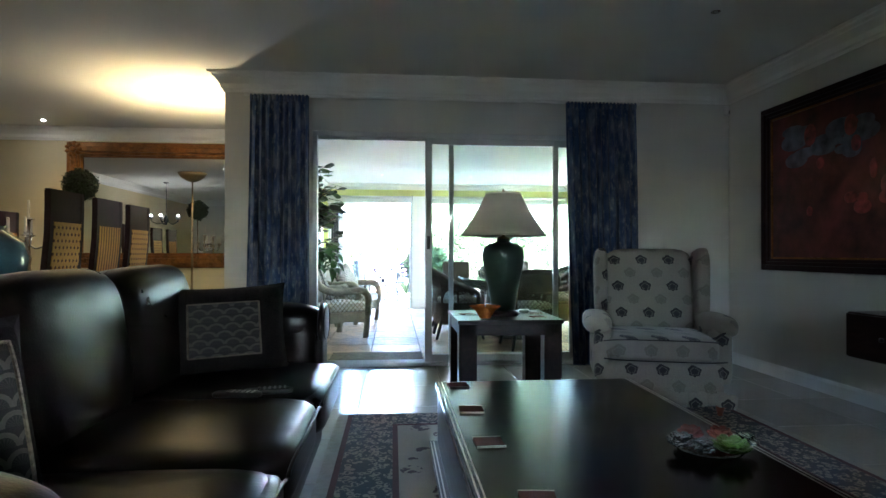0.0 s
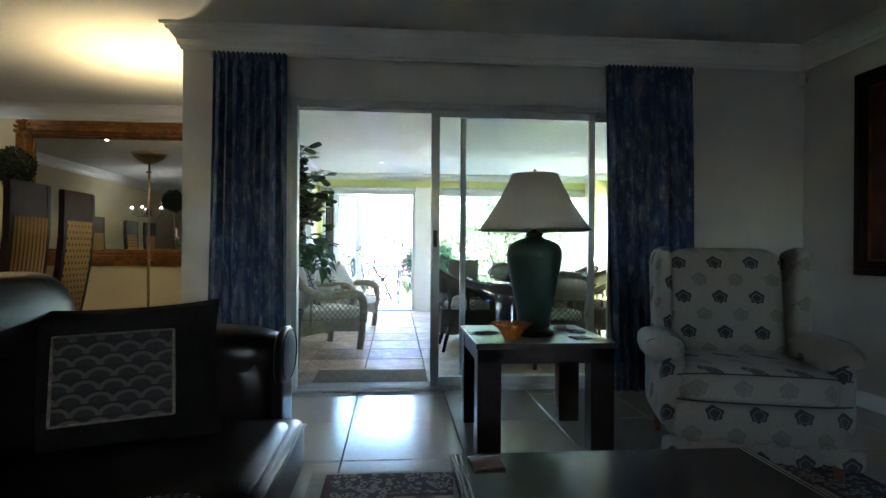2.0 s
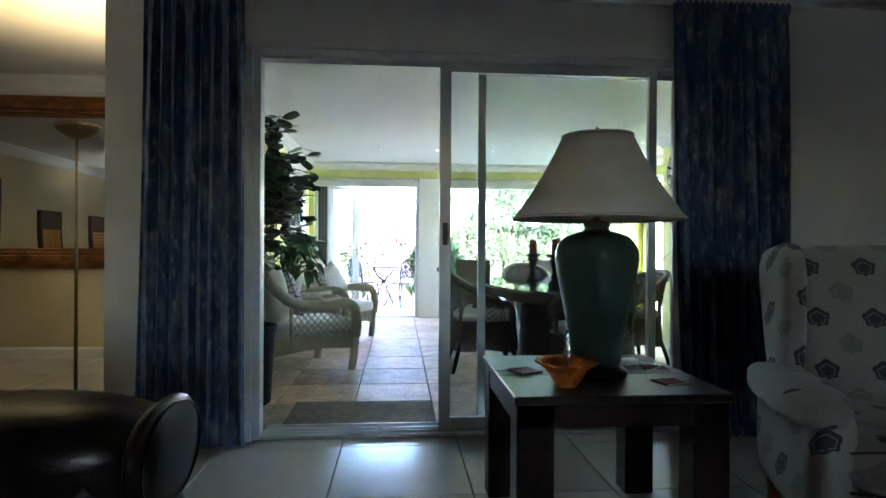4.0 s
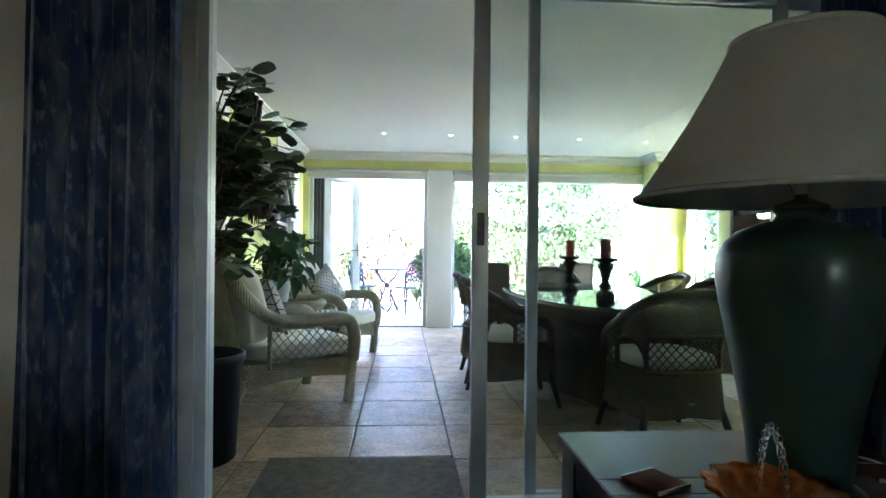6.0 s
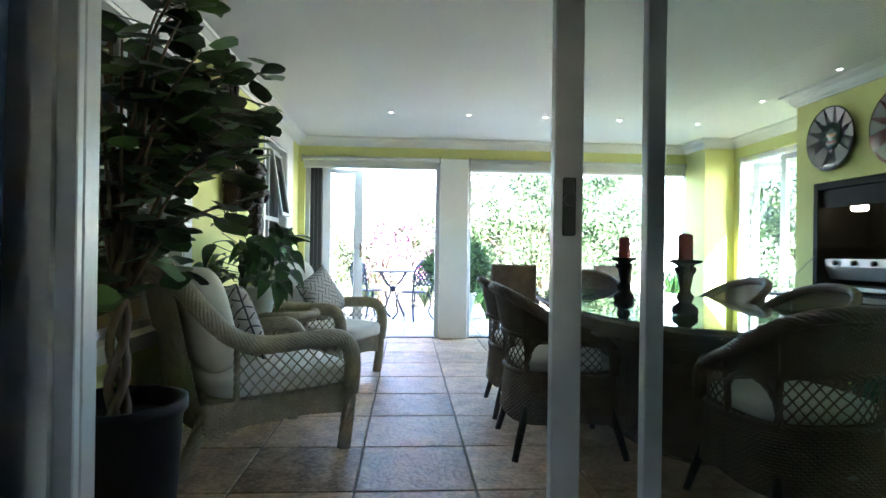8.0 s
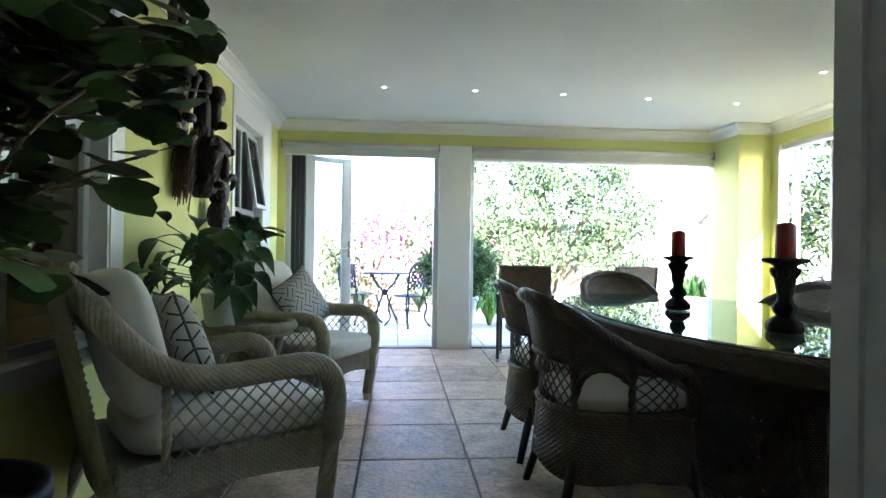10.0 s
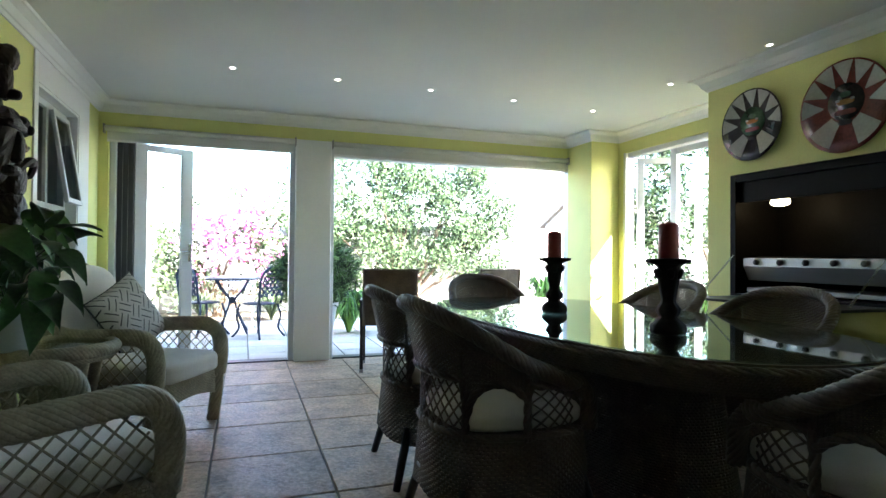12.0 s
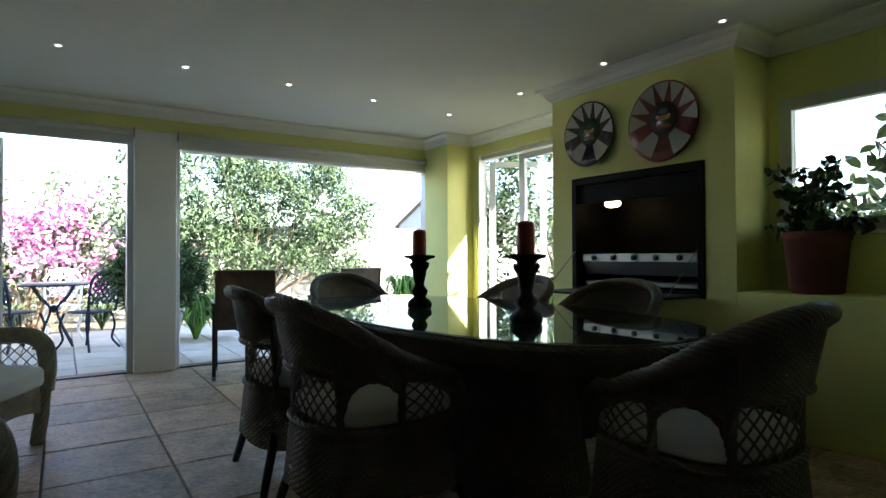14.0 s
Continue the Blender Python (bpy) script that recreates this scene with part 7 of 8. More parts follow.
def west_window(name, y0, y1, z0, z1, cols, split, label, opened, near=0.07, far=0.07, over=0.07):
    root = thing(name, place(-1.2, 0), label, "window", kind="structure")
    s = 0.045
    part("surround", boxes((-0.22, 0.006, y0 + 0.001, y0 + 0.02, z0, z1), (-0.22, 0.006, y1 - 0.02, y1 - 0.001, z0, z1), (-0.22, 0.006, y0 + 0.02, y1 - 0.02, z1 - 0.02, z1), (-0.22, 0.03, y0 + 0.001, y1 - 0.001, z0, z0 + 0.03)), "white_paint", root, "white painted reveal and sill")
    part("moulding", boxes((0.001, 0.012, y0 - near, y0, z0 - 0.03, z1 + over), (0.001, 0.012, y1, y1 + far, z0 - 0.03, z1 + over), (0.001, 0.012, y0, y1, z1, z1 + over), (0.001, 0.02, y0, y1, z0 - 0.05, z0), bevel=0.002), "white_paint", root, "white painted band round the window")
    bm = BM()
    xs = (-0.12, -0.07)
    for i in range(cols + 1):
        y = y0 + 0.02 + (y1 - y0 - 0.04 - s) * i / cols
        box(bm, xs[0], xs[1], y, y + s, z0 + 0.03, z1 - 0.02, 0.003)
    for z in (z0 + 0.03, split, z1 - 0.02 - s):
        for i in range(cols):
            a = y0 + 0.02 + (y1 - y0 - 0.04 - s) * i / cols + s
            b = y0 + 0.02 + (y1 - y0 - 0.04 - s) * (i + 1) / cols
            box(bm, xs[0], xs[1], a, b, z, z + s, 0.003)
    part("window_frame", bm, "alu_white", root, "white aluminium frame")
    for i in range(cols):
        a = y0 + 0.02 + (y1 - y0 - 0.04 - s) * i / cols + s
        b = y0 + 0.02 + (y1 - y0 - 0.04 - s) * (i + 1) / cols
        pane_of(root, -0.098, -0.092, a, b, z0 + 0.03 + s, split)
        if opened and i == cols - 1:
            sash = thing("sash", Matrix.Translation((-0.07, (a + b) / 2, z1 - 0.02 - s)) @ Matrix.Rotation(radians(-9), 4, "Y"), "opened top-hung sash", "")
            sash.parent = root
            if "category" in sash:
                del sash["category"]
            h, w = z1 - 0.02 - s - split - s, (b - a) / 2
            part("sash_rail", boxes((0, 0.03, -w, -w + 0.035, -h, 0), (0, 0.03, w - 0.035, w, -h, 0), (0, 0.03, -w + 0.035, w - 0.035, -0.035, 0), (0, 0.03, -w + 0.035, w - 0.035, -h, -h + 0.035), bevel=0.002), "alu_white", sash)
            pane_of(sash, 0.012, 0.018, -w + 0.035, w - 0.035, -h + 0.035, -0.035)
        else:
            pane_of(root, -0.098, -0.092, a, b, split + s, z1 - 0.02 - s)
        for z in [z0 + 0.16 + 0.12 * k for k in range(int((split - z0 - 0.14) / 0.12) + 1)]:
            part("guard_bar", box(BM(), -0.15, -0.14, a, b, z, z + 0.012), "alu_white", root)
    return root


west_window("window_west_near", 6.2, 7.85, 0.62, 2.16, 3, 1.55, "white framed window behind the fig tree", False, far=0.12, over=0.15)
west_window("window_west_far", 9.78, 10.72, 0.82, 2.13, 2, 1.36, "white framed window with an opened top sash", True, far=0.3, over=0.19)


def east_window():
    root = thing("window_east", place(3.8, 0), "white aluminium window over the ledge", "window", kind="structure")
    y0, y1, z0, z1, s = 6.1, 7.39, 1.19, 2.03, 0.075
    part("window_frame", boxes((-0.012, 0.05, y0, y0 + s, z0, z1), (-0.012, 0.05, y1 - s, y1, z0, z1), (-0.012, 0.05, y0 + s, y1 - s, z1 - s, z1), (-0.012, 0.05, y0 + s, y1 - s, z0, z0 + s), (-0.012, 0.05, 6.76, 6.82, z0 + s, z1 - s), bevel=0.003), "alu_white", root)
    part("window_sill", box(BM(), -0.02, 0.2, y0, y1, z0 - 0.03, z0 - 0.001, 0.004), "white_paint", root)
    pane_of(root, 0.015, 0.021, y0 + s, 6.76, z0 + s, z1 - s, "glass_pane")
    pane_of(root, 0.015, 0.021, 6.82, y1 - s, z0 + s, z1 - s, "glass_pane")


east_window()


def leaf_panel(root, name, m, w, h, label, st=0.06, frame_mat="alu_white", handle=False, bar=None, glass="glass_pane"):
    """A glazed door leaf; local x along it from the hinge."""
    leaf = part(name, boxes((0, st, -0.022, 0.022, 0, h), (w - st, w, -0.022, 0.022, 0, h), (st, w - st, -0.022, 0.022, h - 0.06, h), (st, w - st, -0.022, 0.022, 0, 0.09), bevel=0.003), frame_mat, root, label)
    leaf.matrix_basis = m
    pane_of(leaf, st, w - st, -0.003, 0.003, 0.09, h - 0.06, glass)
    if bar:
        part("mid_rail", box(BM(), st, w - st, -0.02, 0.02, bar, bar + 0.09, 0.003), frame_mat, leaf)
    if handle:
        part("handle", boxes((w - 0.045, w - 0.015, -0.03, -0.0225, 0.96, 1.14), (w - 0.13, w - 0.02, -0.055, -0.042, 1.045, 1.062), (w - 0.036, w - 0.024, -0.045, -0.03, 1.045, 1.062), bevel=0.002), "chrome", leaf, "metal lever handle")
    return leaf


east_door = thing("door_east_folding", place(0, 0), "white folding glass side door standing ajar", "folding door", kind="structure")
part("door_frame", boxes((3.972, 4.09, 10.79, 10.829, 0, 2.199), (4.0, 4.1, 9.201, 9.25, 0, 2.199), (4.0, 4.1, 9.25, 10.79, 2.15, 2.199), bevel=0.003), "alu_white", east_door)
leaf_panel(east_door, "folding_leaf", pose(4.11, 10.77, 0.02, 0, 0, -32), 0.66, 2.12, "glass leaf swung outwards", 0.07, glass="glass_clear")
leaf_panel(east_door, "folding_leaf", pose(4.075, 10.19, 0.02, 0, 0, -90), 0.93, 2.12, "glass leaf standing shut", 0.085, handle=True, glass="glass_clear")

garden_door = thing("door_garden_folding", place(0, 0), "folding glass garden doors stacked open", "folding door", kind="structure")
part("door_frame", boxes((-1.119, -1.07, 11.45, 11.58, 0, 2.1), (0.47, 0.519, 11.45, 11.58, 0, 2.1), (-1.119, 0.519, 11.45, 11.58, 2.1, 2.199), bevel=0.003), "alu_white", garden_door)
part("track", boxes((-1.07, 0.47, 11.46, 11.57, -0.008, 0.006)), "alu_dark", garden_door, "floor track")
for k in range(3):
    leaf_panel(garden_door, "folded_leaf", pose(-1.045 + 0.046 * k, 11.50, 0.015, 0, 0, 88.5), 0.62, 2.07, "dark-framed leaf folded against the jamb", 0.06, "alu_dark", bar=0.62, glass="glass_clear")
leaf_panel(garden_door, "swing_leaf", pose(-0.93, 11.53, 0.015, 0, 0, 28), 0.54, 2.07, "white-framed leaf swung outwards", 0.11, handle=True, glass="glass_clear")

big_door = thing("window_garden_wide", place(0, 0), "wide garden opening with white frame", "window", kind="structure")
part("window_frame", boxes((0.871, 0.91, 11.45, 11.58, 0, 2.06), (3.67, 3.719, 11.45, 11.58, 0, 2.06), (0.871, 3.719, 11.45, 11.58, 2.06, 2.199), bevel=0.003), "alu_white", big_door)
part("track", boxes((0.91, 3.67, 11.46, 11.57, -0.008, 0.006)), "alu_dark", big_door, "floor track")


def roller_blind(x0, x1, label):
    root = thing("roller_blind", place(0, 0), label, "roller blind", "roller blinds")
    part("roll", tube(BM(), [(x0, 11.365, 2.175), (x1, 11.365, 2.175)], 0.026, 14), "blind", root, "rolled-up cream cloth", smooth=True)
    part("cloth", box(BM(), x0 + 0.02, x1 - 0.02, 11.386, 11.3875, 2.075, 2.18), "blind", root, "short drop of cloth")
    part("hem_bar", box(BM(), x0 + 0.02, x1 - 0.02, 11.380, 11.392, 2.058, 2.078, 0.002), "white_plastic", root)
    for x in (x0, x1):
        part("bracket", box(BM(), x - 0.006, x + 0.006, 11.335, 11.399, 2.13, 2.212, 0.002), "stone_top", root)


roller_blind(-1.15, 0.515, "cream roller blind rolled up above the garden door")
roller_blind(0.88, 3.60, "wide cream roller blind rolled up above the opening")
for x_, y_ in ((-0.05, 10.03), (0.72, 10.04), (1.49, 10.05), (2.27, 10.09), (3.12, 10.15), (3.22, 9.22), (3.22, 8.32), (3.22, 7.43)):
    downlight(x_, y_, PAT_H - 0.001, "bulb_small", "lit round recessed downlight in the patio ceiling", "patio downlights")

# ---- outdoors ----
structure("ground", boxes((-300, 300, 21, 400, -0.5, -0.08), (-300, 300, -300, -3.1, -0.5, -0.08), (-300, -6.8, -3.1, 21, -0.5, -0.08), (-6.8, 300, 15.4, 21, -0.5, -0.08), (6.4, 300, -3.1, 15.4, -0.5, -0.08), (-6.8, -1.4, 11.7, 15.4, -0.5, -0.08)), "ground", "dry garden ground reaching to the horizon", "ground")
structure("paving_bed", boxes((-1.4, 1.95, 11.66, 15.4, -0.5, -0.045), (1.95, 6.4, 11.66, 13.05, -0.5, -0.045), (4.3, 6.4, -3.1, 11.66, -0.5, -0.045)), "grout", "bedding below the paving", "pavement")
structure("house_wing", boxes((-6.4, -1.45, 11.66, 17.4, -0.1, 2.55), bevel=0.01), "wall_out", "white plastered wing of the house", "wall")
wd = thing("wing_door", place(-1.45, 13.3), "white panelled side door in the house wing", "door", kind="structure")
part("door_leaf", boxes((0.001, 0.035, -0.42, 0.42, 0.0, 2.03), bevel=0.004), "white_paint", wd)
for z in (0.25, 1.05, 1.75):
    part("hinge", box(BM(), 0.036, 0.05, -0.435, -0.41, z, z + 0.1), "stainless", wd, "metal hinge")
part("handle", box(BM(), 0.036, 0.075, 0.32, 0.40, 1.0, 1.03, 0.004), "stainless", wd)


def garden_wall():
    root = thing("garden_wall", place(0, 17.6), "white precast panel garden wall", "wall", kind="structure")
    for i in range(14):
        x = -7 + 1.5 * i
        part("post", box(BM(), x - 0.07, x + 0.07, -0.09, 0.05, -0.1, 1.82, 0.01), "wall_out", root)
    bm = box(BM(), -0.68, 0.68, -0.03, 0.03, 0.006, 0.294, 0.008)
    first = part("panel", bm, "wall_out", root)
    for i in range(13):
        for k in range(6):
            ob = first if i == 0 and k == 0 else new("panel", first.data)
            ob.parent = root
            ob.location = (-6.25 + 1.5 * i, 0, -0.08 + 0.3 * k)


garden_wall()


def shrub(name, label, category, centres, per, spread, size, seed, material, base, slim=0.42, blossoms=None, droop=0.0):
    root = thing(name, place(*base), label, category)
    C = np.asarray(centres, float) - np.array([base[0], base[1], 0.0])
    rg = random.Random(seed)
    for k in range(0, len(C), max(1, len(C) // 16)):
        c = C[k]
        foot = (rg.uniform(-0.25, 0.25), rg.uniform(-0.1, 0.1), -0.08)
        line = smooth_path([foot, (c[0] * 0.45, c[1] * 0.45, c[2] * 0.55), tuple(c)], 5)
        part("limb", tube(BM(), line, [0.04 - 0.033 * i / (len(line) - 1) for i in range(len(line))], 6), "bark", root, "woody stem", smooth=True)
    v, f = leaf_cloud(C, per, spread, size, seed, slim, droop)
    raw_part("foliage", v, f, material, root, "dense small leaves", kind="stuff")
    if blossoms is not None:
        v, f = leaf_cloud(np.asarray(blossoms, float) - np.array([base[0], base[1], 0.0]), 26, 0.20, 0.075, seed + 1, 0.8)
        raw_part("blossom", v, f, "petal", root, "bright pink papery blossom", kind="stuff")
    return root


rg_ = np.random.default_rng(77)
cs_ = []
for k in range(300):
    x = rg_.uniform(0.9, 5.35)
    hi = 3.15 - 0.55 * max(0, (x - 4.3)) - 0.5 * max(0, 1.7 - x) + rg_.uniform(-0.25, 0.25)
    cs_.append((x + rg_.normal() * 0.05, rg_.uniform(16.2, 17.3), 0.45 + (hi - 0.45) * rg_.random() ** 0.9))
shrub("evergreen_shrub", "tall loose evergreen shrub against the garden wall", "shrub", cs_, 135, 0.33, 0.092, 5, "leaf_willow", (3.1, 16.9), 0.30, droop=0.5)
cs_ = [(rg_.uniform(-1.9, 0.95), rg_.uniform(16.3, 17.2), rg_.uniform(0.3, 2.25)) for k in range(85)]
bl_ = []
for k in range(65):
    x, z = rg_.normal(-0.25, 0.48), rg_.normal(1.35, 0.38)
    bl_.append((min(0.8, max(-1.25, x)), rg_.uniform(15.9, 16.5), min(2.15, max(0.6, z))))
shrub("bougainvillea", "bougainvillea covered in bright pink blossom by the wall", "shrub", cs_, 60, 0.30, 0.09, 6, "leaf_bush", (-0.4, 16.7), 0.5, blossoms=bl_)
cs_ = []
for k in range(210):
    y = rg_.uniform(9.0, 13.6)
    cs_.append((rg_.uniform(5.2, 6.3), y, rg_.uniform(0.3, 1.2 if y < 10.4 else 2.9)))
shrub("hedge_shrub", "leafy evergreen shrub beside the side door", "shrub", cs_, 62, 0.33, 0.095, 7, "leaf_willow", (5.8, 11.0), 0.36)
# The last two groups stand out of view, added to block sun through the window.
cs_ = [(rg_.uniform(5.0, 6.2), rg_.uniform(6.5, 7.3), rg_.uniform(0.8, 2.2)) for k in range(20)] + [(rg_.uniform(5.0, 6.2), rg_.uniform(7.4, 8.4), rg_.uniform(0.6, 1.5)) for k in range(30)] + [(rg_.uniform(5.0, 6.4), rg_.uniform(3.0, 5.4), rg_.uniform(1.2, 4.3)) for k in range(100)] + [(rg_.uniform(5.0, 6.6), rg_.uniform(5.0, 6.6), rg_.uniform(2.9, 4.3)) for k in range(80)]
shrub("window_shrub", "broad-leaved shrub outside the ledge window, with an unseen crown added for shade", "shrub", cs_, 34, 0.34, 0.15, 8, "leaf_bush", (5.6, 5.9), 0.5)


def arching_plant(x, y, n, reach, high, width, material, seed, label):
    """A clump of arching strap leaves."""
    root = thing("strap_leaf_plant", place(x, y, -0.08), label, "plant", "strap-leaved plants")
    rg = random.Random(seed)
    V, F = [], []
    for k in range(n):
        az = rg.uniform(0, 2 * math.pi)
        r, h = reach * rg.uniform(0.5, 1.0), high * rg.uniform(0.55, 1.0)
        d = Vector((math.cos(az), math.sin(az), 0))
        s = Vector((-d.y, d.x, 0))
        b = len(V)
        for i in range(6):
            f = i / 5
            p = d * r * f ** 1.2 + Vector((0, 0, h * math.sin(min(1.0, f * 1.02) * 2.55)))
            w = width * (1 - f) ** 0.6 * (0.6 + 0.4 * (f > 0.05))
            V += [p + s * w, p - s * w]
        for i in range(5):
            o = b + 2 * i
            F.append((o, o + 2, o + 3, o + 1))
    raw_part("foliage", V, F, material, root, "arching strap leaves", kind="stuff")


arching_plant(1.45, 13.62, 280, 0.55, 0.66, 0.022, "leaf_bright", 3, "bright green strap-leaved clump in the bed")
arching_plant(4.65, 13.75, 220, 0.62, 0.85, 0.02, "leaf_bright", 4, "bright green strap-leaved clump by the pool")
arching_plant(5.45, 13.5, 200, 0.62, 0.80, 0.02, "leaf_bright", 5, "bright green strap-leaved clump by the pool")
arching_plant(4.75, 10.2, 120, 0.4, 0.85, 0.018, "leaf_bright", 6, "bright green strap-leaved clump beside the side door")
arching_plant(-0.6, 15.75, 120, 0.5, 0.5, 0.014, "leaf_bush", 7, "green strap-leaved clump below the blossom")
arching_plant(0.5, 15.8, 120, 0.5, 0.5, 0.014, "leaf_bush", 8, "green strap-leaved clump below the blossom")


def big_pot(x, y):
    root = thing("potted_grass", place(x, y, -0.03), "round dark green grassy plant in a tall pot behind the pier", "potted plant")
    part("pot", lathe(BM(), [(0.15, 0), (0.16, 0.02), (0.23, 0.48), (0.25, 0.50), (0.25, 0.54), (0.22, 0.54), (0.21, 0.46)], 32), "pot_white", root, smooth=True)
    part("soil", lathe(BM(), [(0.215, 0.48), (0.002, 0.49)], 20), "soil", root)
    rg = np.random.default_rng(9)
    g = rg.normal(size=(900, 3))
    g /= np.linalg.norm(g, axis=1, keepdims=True)
    c = g * (0.12 + 0.30 * rg.random((900, 1))) * np.array([1.08, 1.0, 0.85]) + np.array([0, 0, 0.88])
    v, f = leaf_cloud(c, 12, 0.06, 0.13, 9, 0.12, 0.0)
    raw_part("foliage", v, f, "leaf_mid", root, "fine grassy leaves", kind="stuff")


big_pot(0.84, 12.25)


def iron_chair(m, material, label):
    """Cast-metal garden chair; local front is +y."""
    root = thing("cast_iron_chair", m, label, "garden chair", "cast-metal garden chairs")
    part("seat", lathe(BM(), [(0.20, 0.43), (0.215, 0.437), (0.20, 0.447), (0.002, 0.449)], 28), material, root, smooth=True)
    outline = smooth_path([(-0.19, -0.20, 0.44), (-0.21, -0.235, 0.62), (-0.20, -0.26, 0.80), (-0.11, -0.275, 0.90), (0, -0.28, 0.925), (0.11, -0.275, 0.90), (0.20, -0.26, 0.80), (0.21, -0.235, 0.62), (0.19, -0.20, 0.44)], 5)
    part("back_rim", tube(BM(), outline, 0.016, 7), material, root, smooth=True)

    def bk(u, v):
        return ((u - 0.5) * 0.40, -0.225 - 0.05 * v, 0.54 + 0.37 * v), (0, -1, 0)
    keep = lambda u, v: abs(u - 0.5) < 0.5 - 0.28 * max(0, v - 0.6) / 0.4
    part("back_lattice", lattice(BM(), bk, 0.40, 0.37, 0.085, 0.011, keep), material, root, "pierced lattice back", smooth=True)
    bm = BM()
    for i in range(3):
        for j in range(4):
            p = bk(0.2 + 0.3 * i + (0.15 if j % 2 else 0) * (i < 2), 0.12 + 0.25 * j)[0]
            ring = [(p[0] + 0.035 * math.cos(a), p[1], p[2] + 0.035 * math.sin(a)) for a in [2 * math.pi * q / 12 for q in range(12)]]
            tube(bm, ring, 0.009, 5, closed=True)
    part("back_rings", bm, material, root, smooth=True)
    for sx in (-1, 1):
        for sy in (-1, 1):
            part("leg", tube(BM(), smooth_path([(sx * 0.17, sy * 0.16, 0.43), (sx * 0.20, sy * 0.19, 0.28), (sx * 0.17, sy * 0.18, 0.12), (sx * 0.22, sy * 0.25, 0.0)], 4), 0.015, 6), material, root, smooth=True)
    return root


iron_chair(place(-0.46, 13.85, -0.03, -52), "blue_iron", "dark blue cast-metal garden chair with a lattice back")
iron_chair(place(0.24, 13.50, -0.03, 42), "blue_iron", "dark blue cast-metal garden chair turned to the table")
iron_chair(place(0.0, 14.75, -0.03, 180), "white_paint", "white cast-metal garden chair behind the table")
gt = thing("garden_table", place(-0.10, 14.02, -0.03), "round stone-topped garden table on curved metal legs", "garden table")
part("tabletop", lathe(BM(), [(0.36, 0.745), (0.365, 0.755), (0.36, 0.775)], 40), "stone_top", gt, smooth=False)
part("rim", tube(BM(), [(0.36 * math.cos(2 * math.pi * i / 40), 0.36 * math.sin(2 * math.pi * i / 40), 0.745) for i in range(40)], 0.012, 6, closed=True), "blue_iron", gt, smooth=True)
for i in range(4):
    a = math.pi / 4 + i * math.pi / 2
    c, s = math.cos(a), math.sin(a)
    part("leg", tube(BM(), smooth_path([(0.30 * c, 0.30 * s, 0.74), (0.20 * c, 0.20 * s, 0.60), (0.05 * c, 0.05 * s, 0.45), (0.14 * c, 0.14 * s, 0.22), (0.28 * c, 0.28 * s, 0.0)], 5), 0.014, 6), "blue_iron", gt, smooth=True)
part("hub", softbox(BM(), 0, 0, 0.45, 0.10, 0.10, 0.10, 2.2, 6), "blue_iron", gt, smooth=True)

pool = thing("swimming_pool", place(0, 0), "swimming pool edged with dark blue mosaic tiles", "swimming pool", kind="structure")
part("basin", boxes((1.95, 2.10, 13.05, 15.4, -0.5, -0.1), (6.25, 6.4, 13.05, 15.4, -0.5, -0.1), (2.10, 6.25, 13.05, 13.2, -0.5, -0.1), (2.10, 6.25, 15.25, 15.4, -0.5, -0.1), (2.10, 6.25, 13.2, 15.25, -0.5, -0.48)), "pool_tile", pool, "blue mosaic basin")
part("coping", boxes((1.90, 2.12, 13.0, 15.45, -0.1, -0.03), (6.23, 6.45, 13.0, 15.45, -0.1, -0.03), (2.12, 6.23, 13.0, 13.22, -0.1, -0.03), (2.12, 6.23, 15.23, 15.45, -0.1, -0.03), bevel=0.006), "paving", pool, "pale stone coping")
part("water", boxes((2.10, 6.25, 13.2, 15.25, -0.24, -0.23)), "water", pool, "still blue water")


def far_house(x, y, rz):
    root = thing("neighbour_house", place(x, y, -0.1, rz), "white gabled house in the distance, its walls greyed to stand for shade", "house")
    bm = box(BM(), -4, 4, -3, 3, 0, 3.6)
    # Walls and gable carry their shade as grey colour.
    part("wall", bm, "plaster_shaded", root)
    bm = BM()
    P = [(-3.0, 3.6), (3.0, 3.6), (0, 5.7)]
    a = [bm.verts.new((-4, q, z)) for q, z in P]
    b = [bm.verts.new((4, q, z)) for q, z in P]
    bm.faces.new(a)
    bm.faces.new(b[::-1])
    for i in range(3):
        bm.faces.new((a[i], a[(i + 1) % 3], b[(i + 1) % 3], b[i]))
    part("gable", bm, "plaster_shaded", root)
    for sg in (-1, 1):
        bm = BM()
        vs = [bm.verts.new(p) for p in ((-4.3, sg * 3.4, 3.35), (4.3, sg * 3.4, 3.35), (4.3, 0, 5.80), (-4.3, 0, 5.80), (-4.3, sg * 3.4, 3.45), (4.3, sg * 3.4, 3.45), (4.3, 0, 5.92), (-4.3, 0, 5.92))]
        for f in ((0, 1, 2, 3), (4, 5, 6, 7), (0, 1, 5, 4), (1, 2, 6, 5), (2, 3, 7, 6), (3, 0, 4, 7)):
            bm.faces.new([vs[i] for i in f])
        part("roof", bm, "roof", root)
    for q in (-1.4, 1.4):
        w = part("window", box(BM(), -4.06, -4.001, q - 0.5, q + 0.5, 1.4, 2.8), "white_paint", root)
        part("pane", box(BM(), -4.08, -4.061, q - 0.42, q + 0.42, 1.5, 2.7), "slate", w)


far_house(26.8, 43.3, 20)

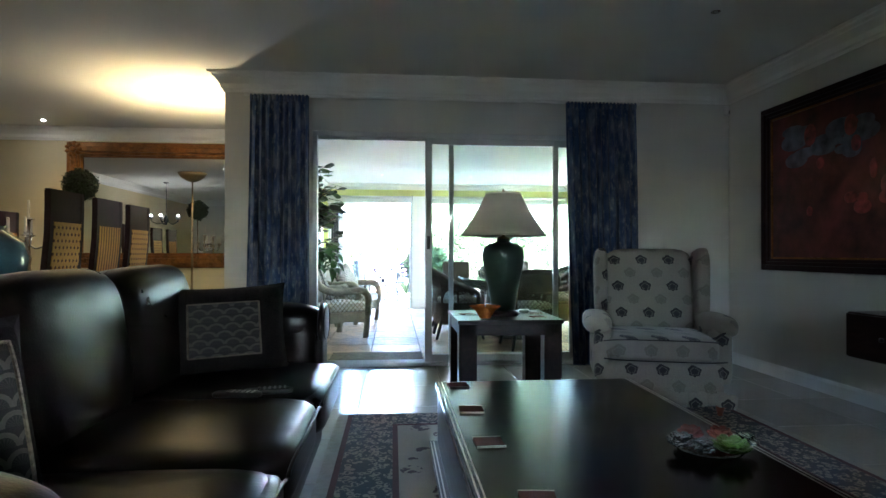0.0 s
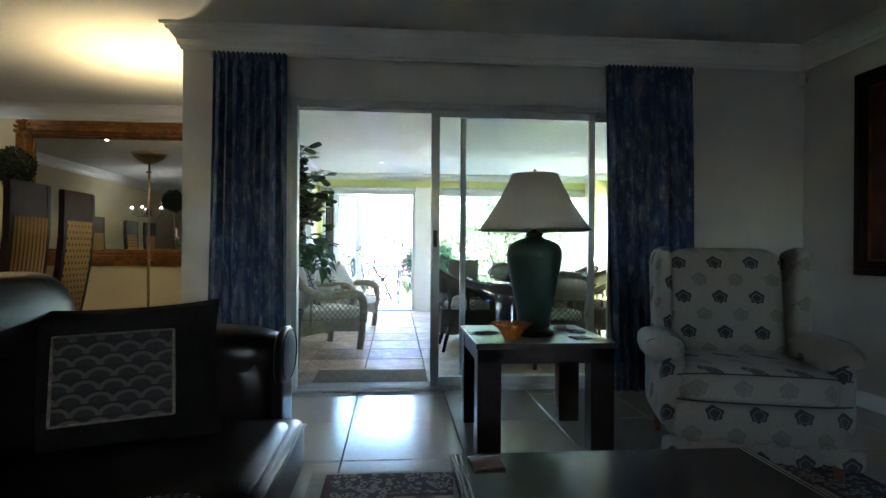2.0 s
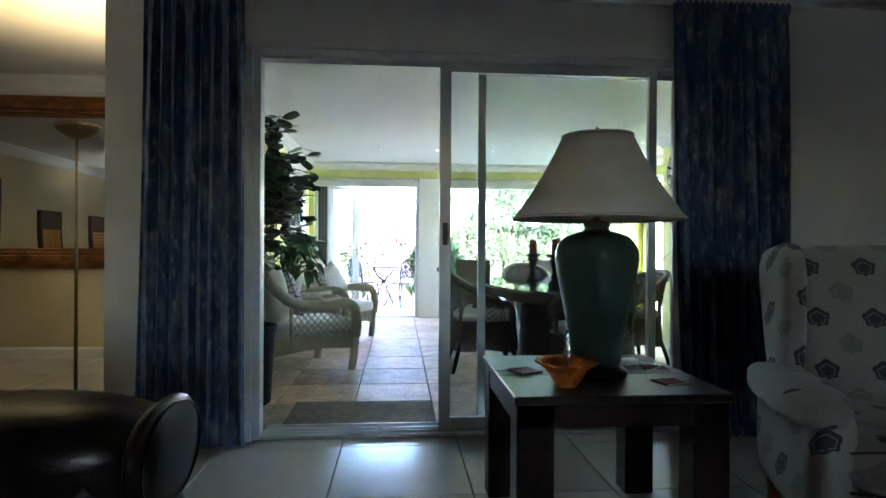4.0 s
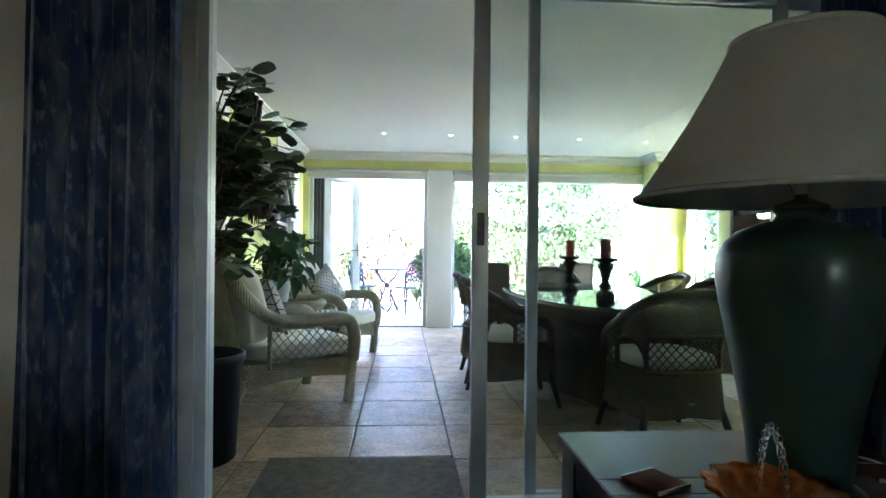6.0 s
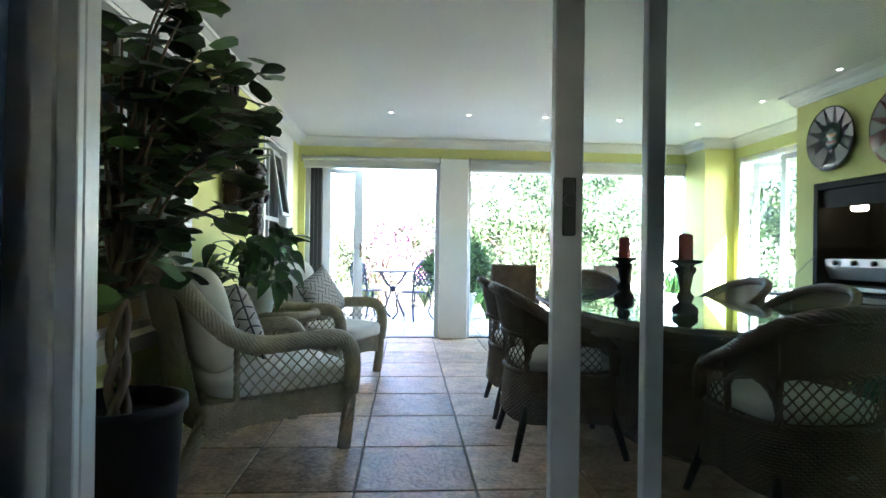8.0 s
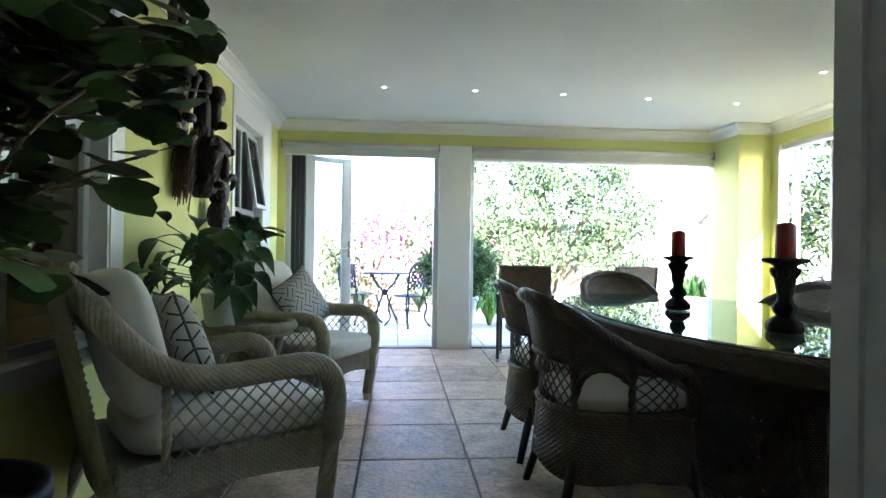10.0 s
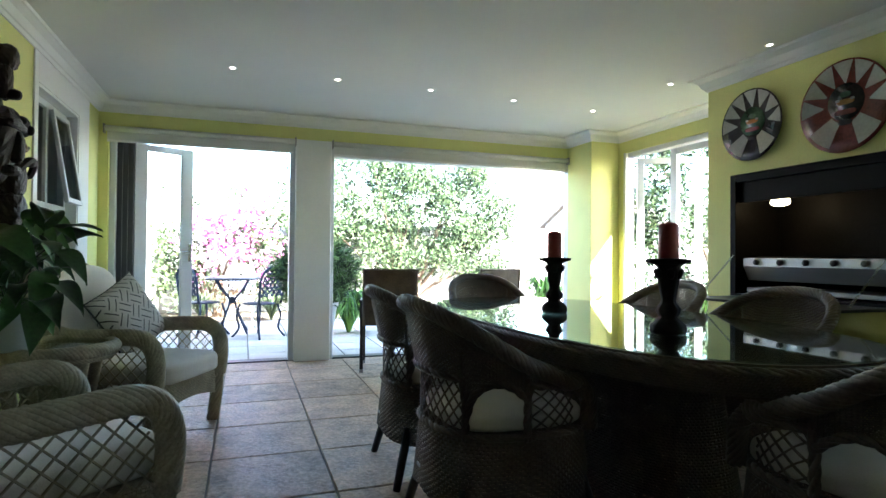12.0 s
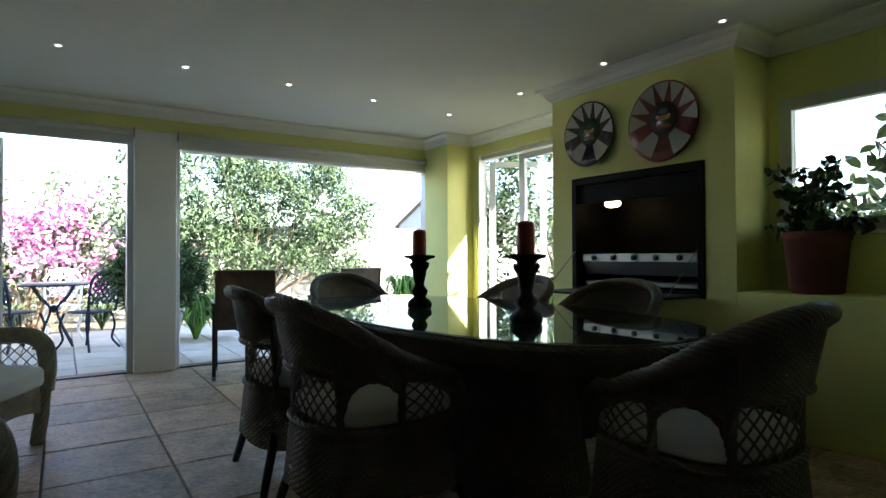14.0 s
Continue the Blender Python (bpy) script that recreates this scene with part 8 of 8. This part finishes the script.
# ---- floor tiles ----
structure("floor_bed", boxes((X_L - 0.2, 4.3, Y_BACK - 0.2, 11.7, -0.25, -0.012)), "grout", "dark grout bed below the floor tiles", "floor")


def tile_floor(name, label, x_seam, y_seam, px, py, rect, joint, material, thick=0.012, skip=None):
    root = thing(name, place(0, 0), label, "floor", kind="structure")
    cache = {}
    i0, i1 = math.floor((rect[0] - x_seam) / px), math.ceil((rect[1] - x_seam) / px)
    j0, j1 = math.floor((rect[2] - y_seam) / py), math.ceil((rect[3] - y_seam) / py)
    for i in range(i0, i1):
        for j in range(j0, j1):
            xa, xb = max(rect[0], x_seam + i * px), min(rect[1], x_seam + (i + 1) * px)
            ya, yb = max(rect[2], y_seam + j * py), min(rect[3], y_seam + (j + 1) * py)
            if xb - xa < 0.03 or yb - ya < 0.03 or (skip and skip((xa + xb) / 2, (ya + yb) / 2)):
                continue
            key = (round(xb - xa, 3), round(yb - ya, 3))
            if key not in cache:
                w, d = (xb - xa) / 2 - joint / 2, (yb - ya) / 2 - joint / 2
                bm = box(BM(), -w, w, -d, d, -thick, 0.0, bevel=joint * 0.45)
                ob = part("tile", bm, material, root)
                cache[key] = ob.data
            else:
                ob = new("tile", cache[key])
                ob.parent = root
            ob.location = ((xa + xb) / 2, (ya + yb) / 2, random.uniform(-0.0006, 0.0006))
    return root


tile_floor("floor_living", "pale grey polished porcelain tiled lounge floor", -0.10, 5.50, 0.65, 0.65, (X_L, X_R, Y_BACK, 5.66), 0.006, "tile_living")
tile_floor("floor_dining", "pale porcelain tiled dining floor", -0.10, 5.50, 0.65, 0.65, (X_L, -1.42, 5.66, Y_DIN), 0.006, "tile_living")
tile_floor("floor_patio", "riven brown-grey stone tiled patio-room floor", -0.10, 6.96, 0.55, 0.58, (-1.2, 4.0, 5.86, 11.42), 0.009, "tile_patio")
tile_floor("paving", "pale stone paving slabs outside the garden doors", -1.4, 11.66, 0.5, 0.5, (-1.4, 6.4, 11.66, 15.4), 0.012, "paving", 0.03, skip=lambda x, y: x > 1.9 and y > 13.0).location.z = -0.03
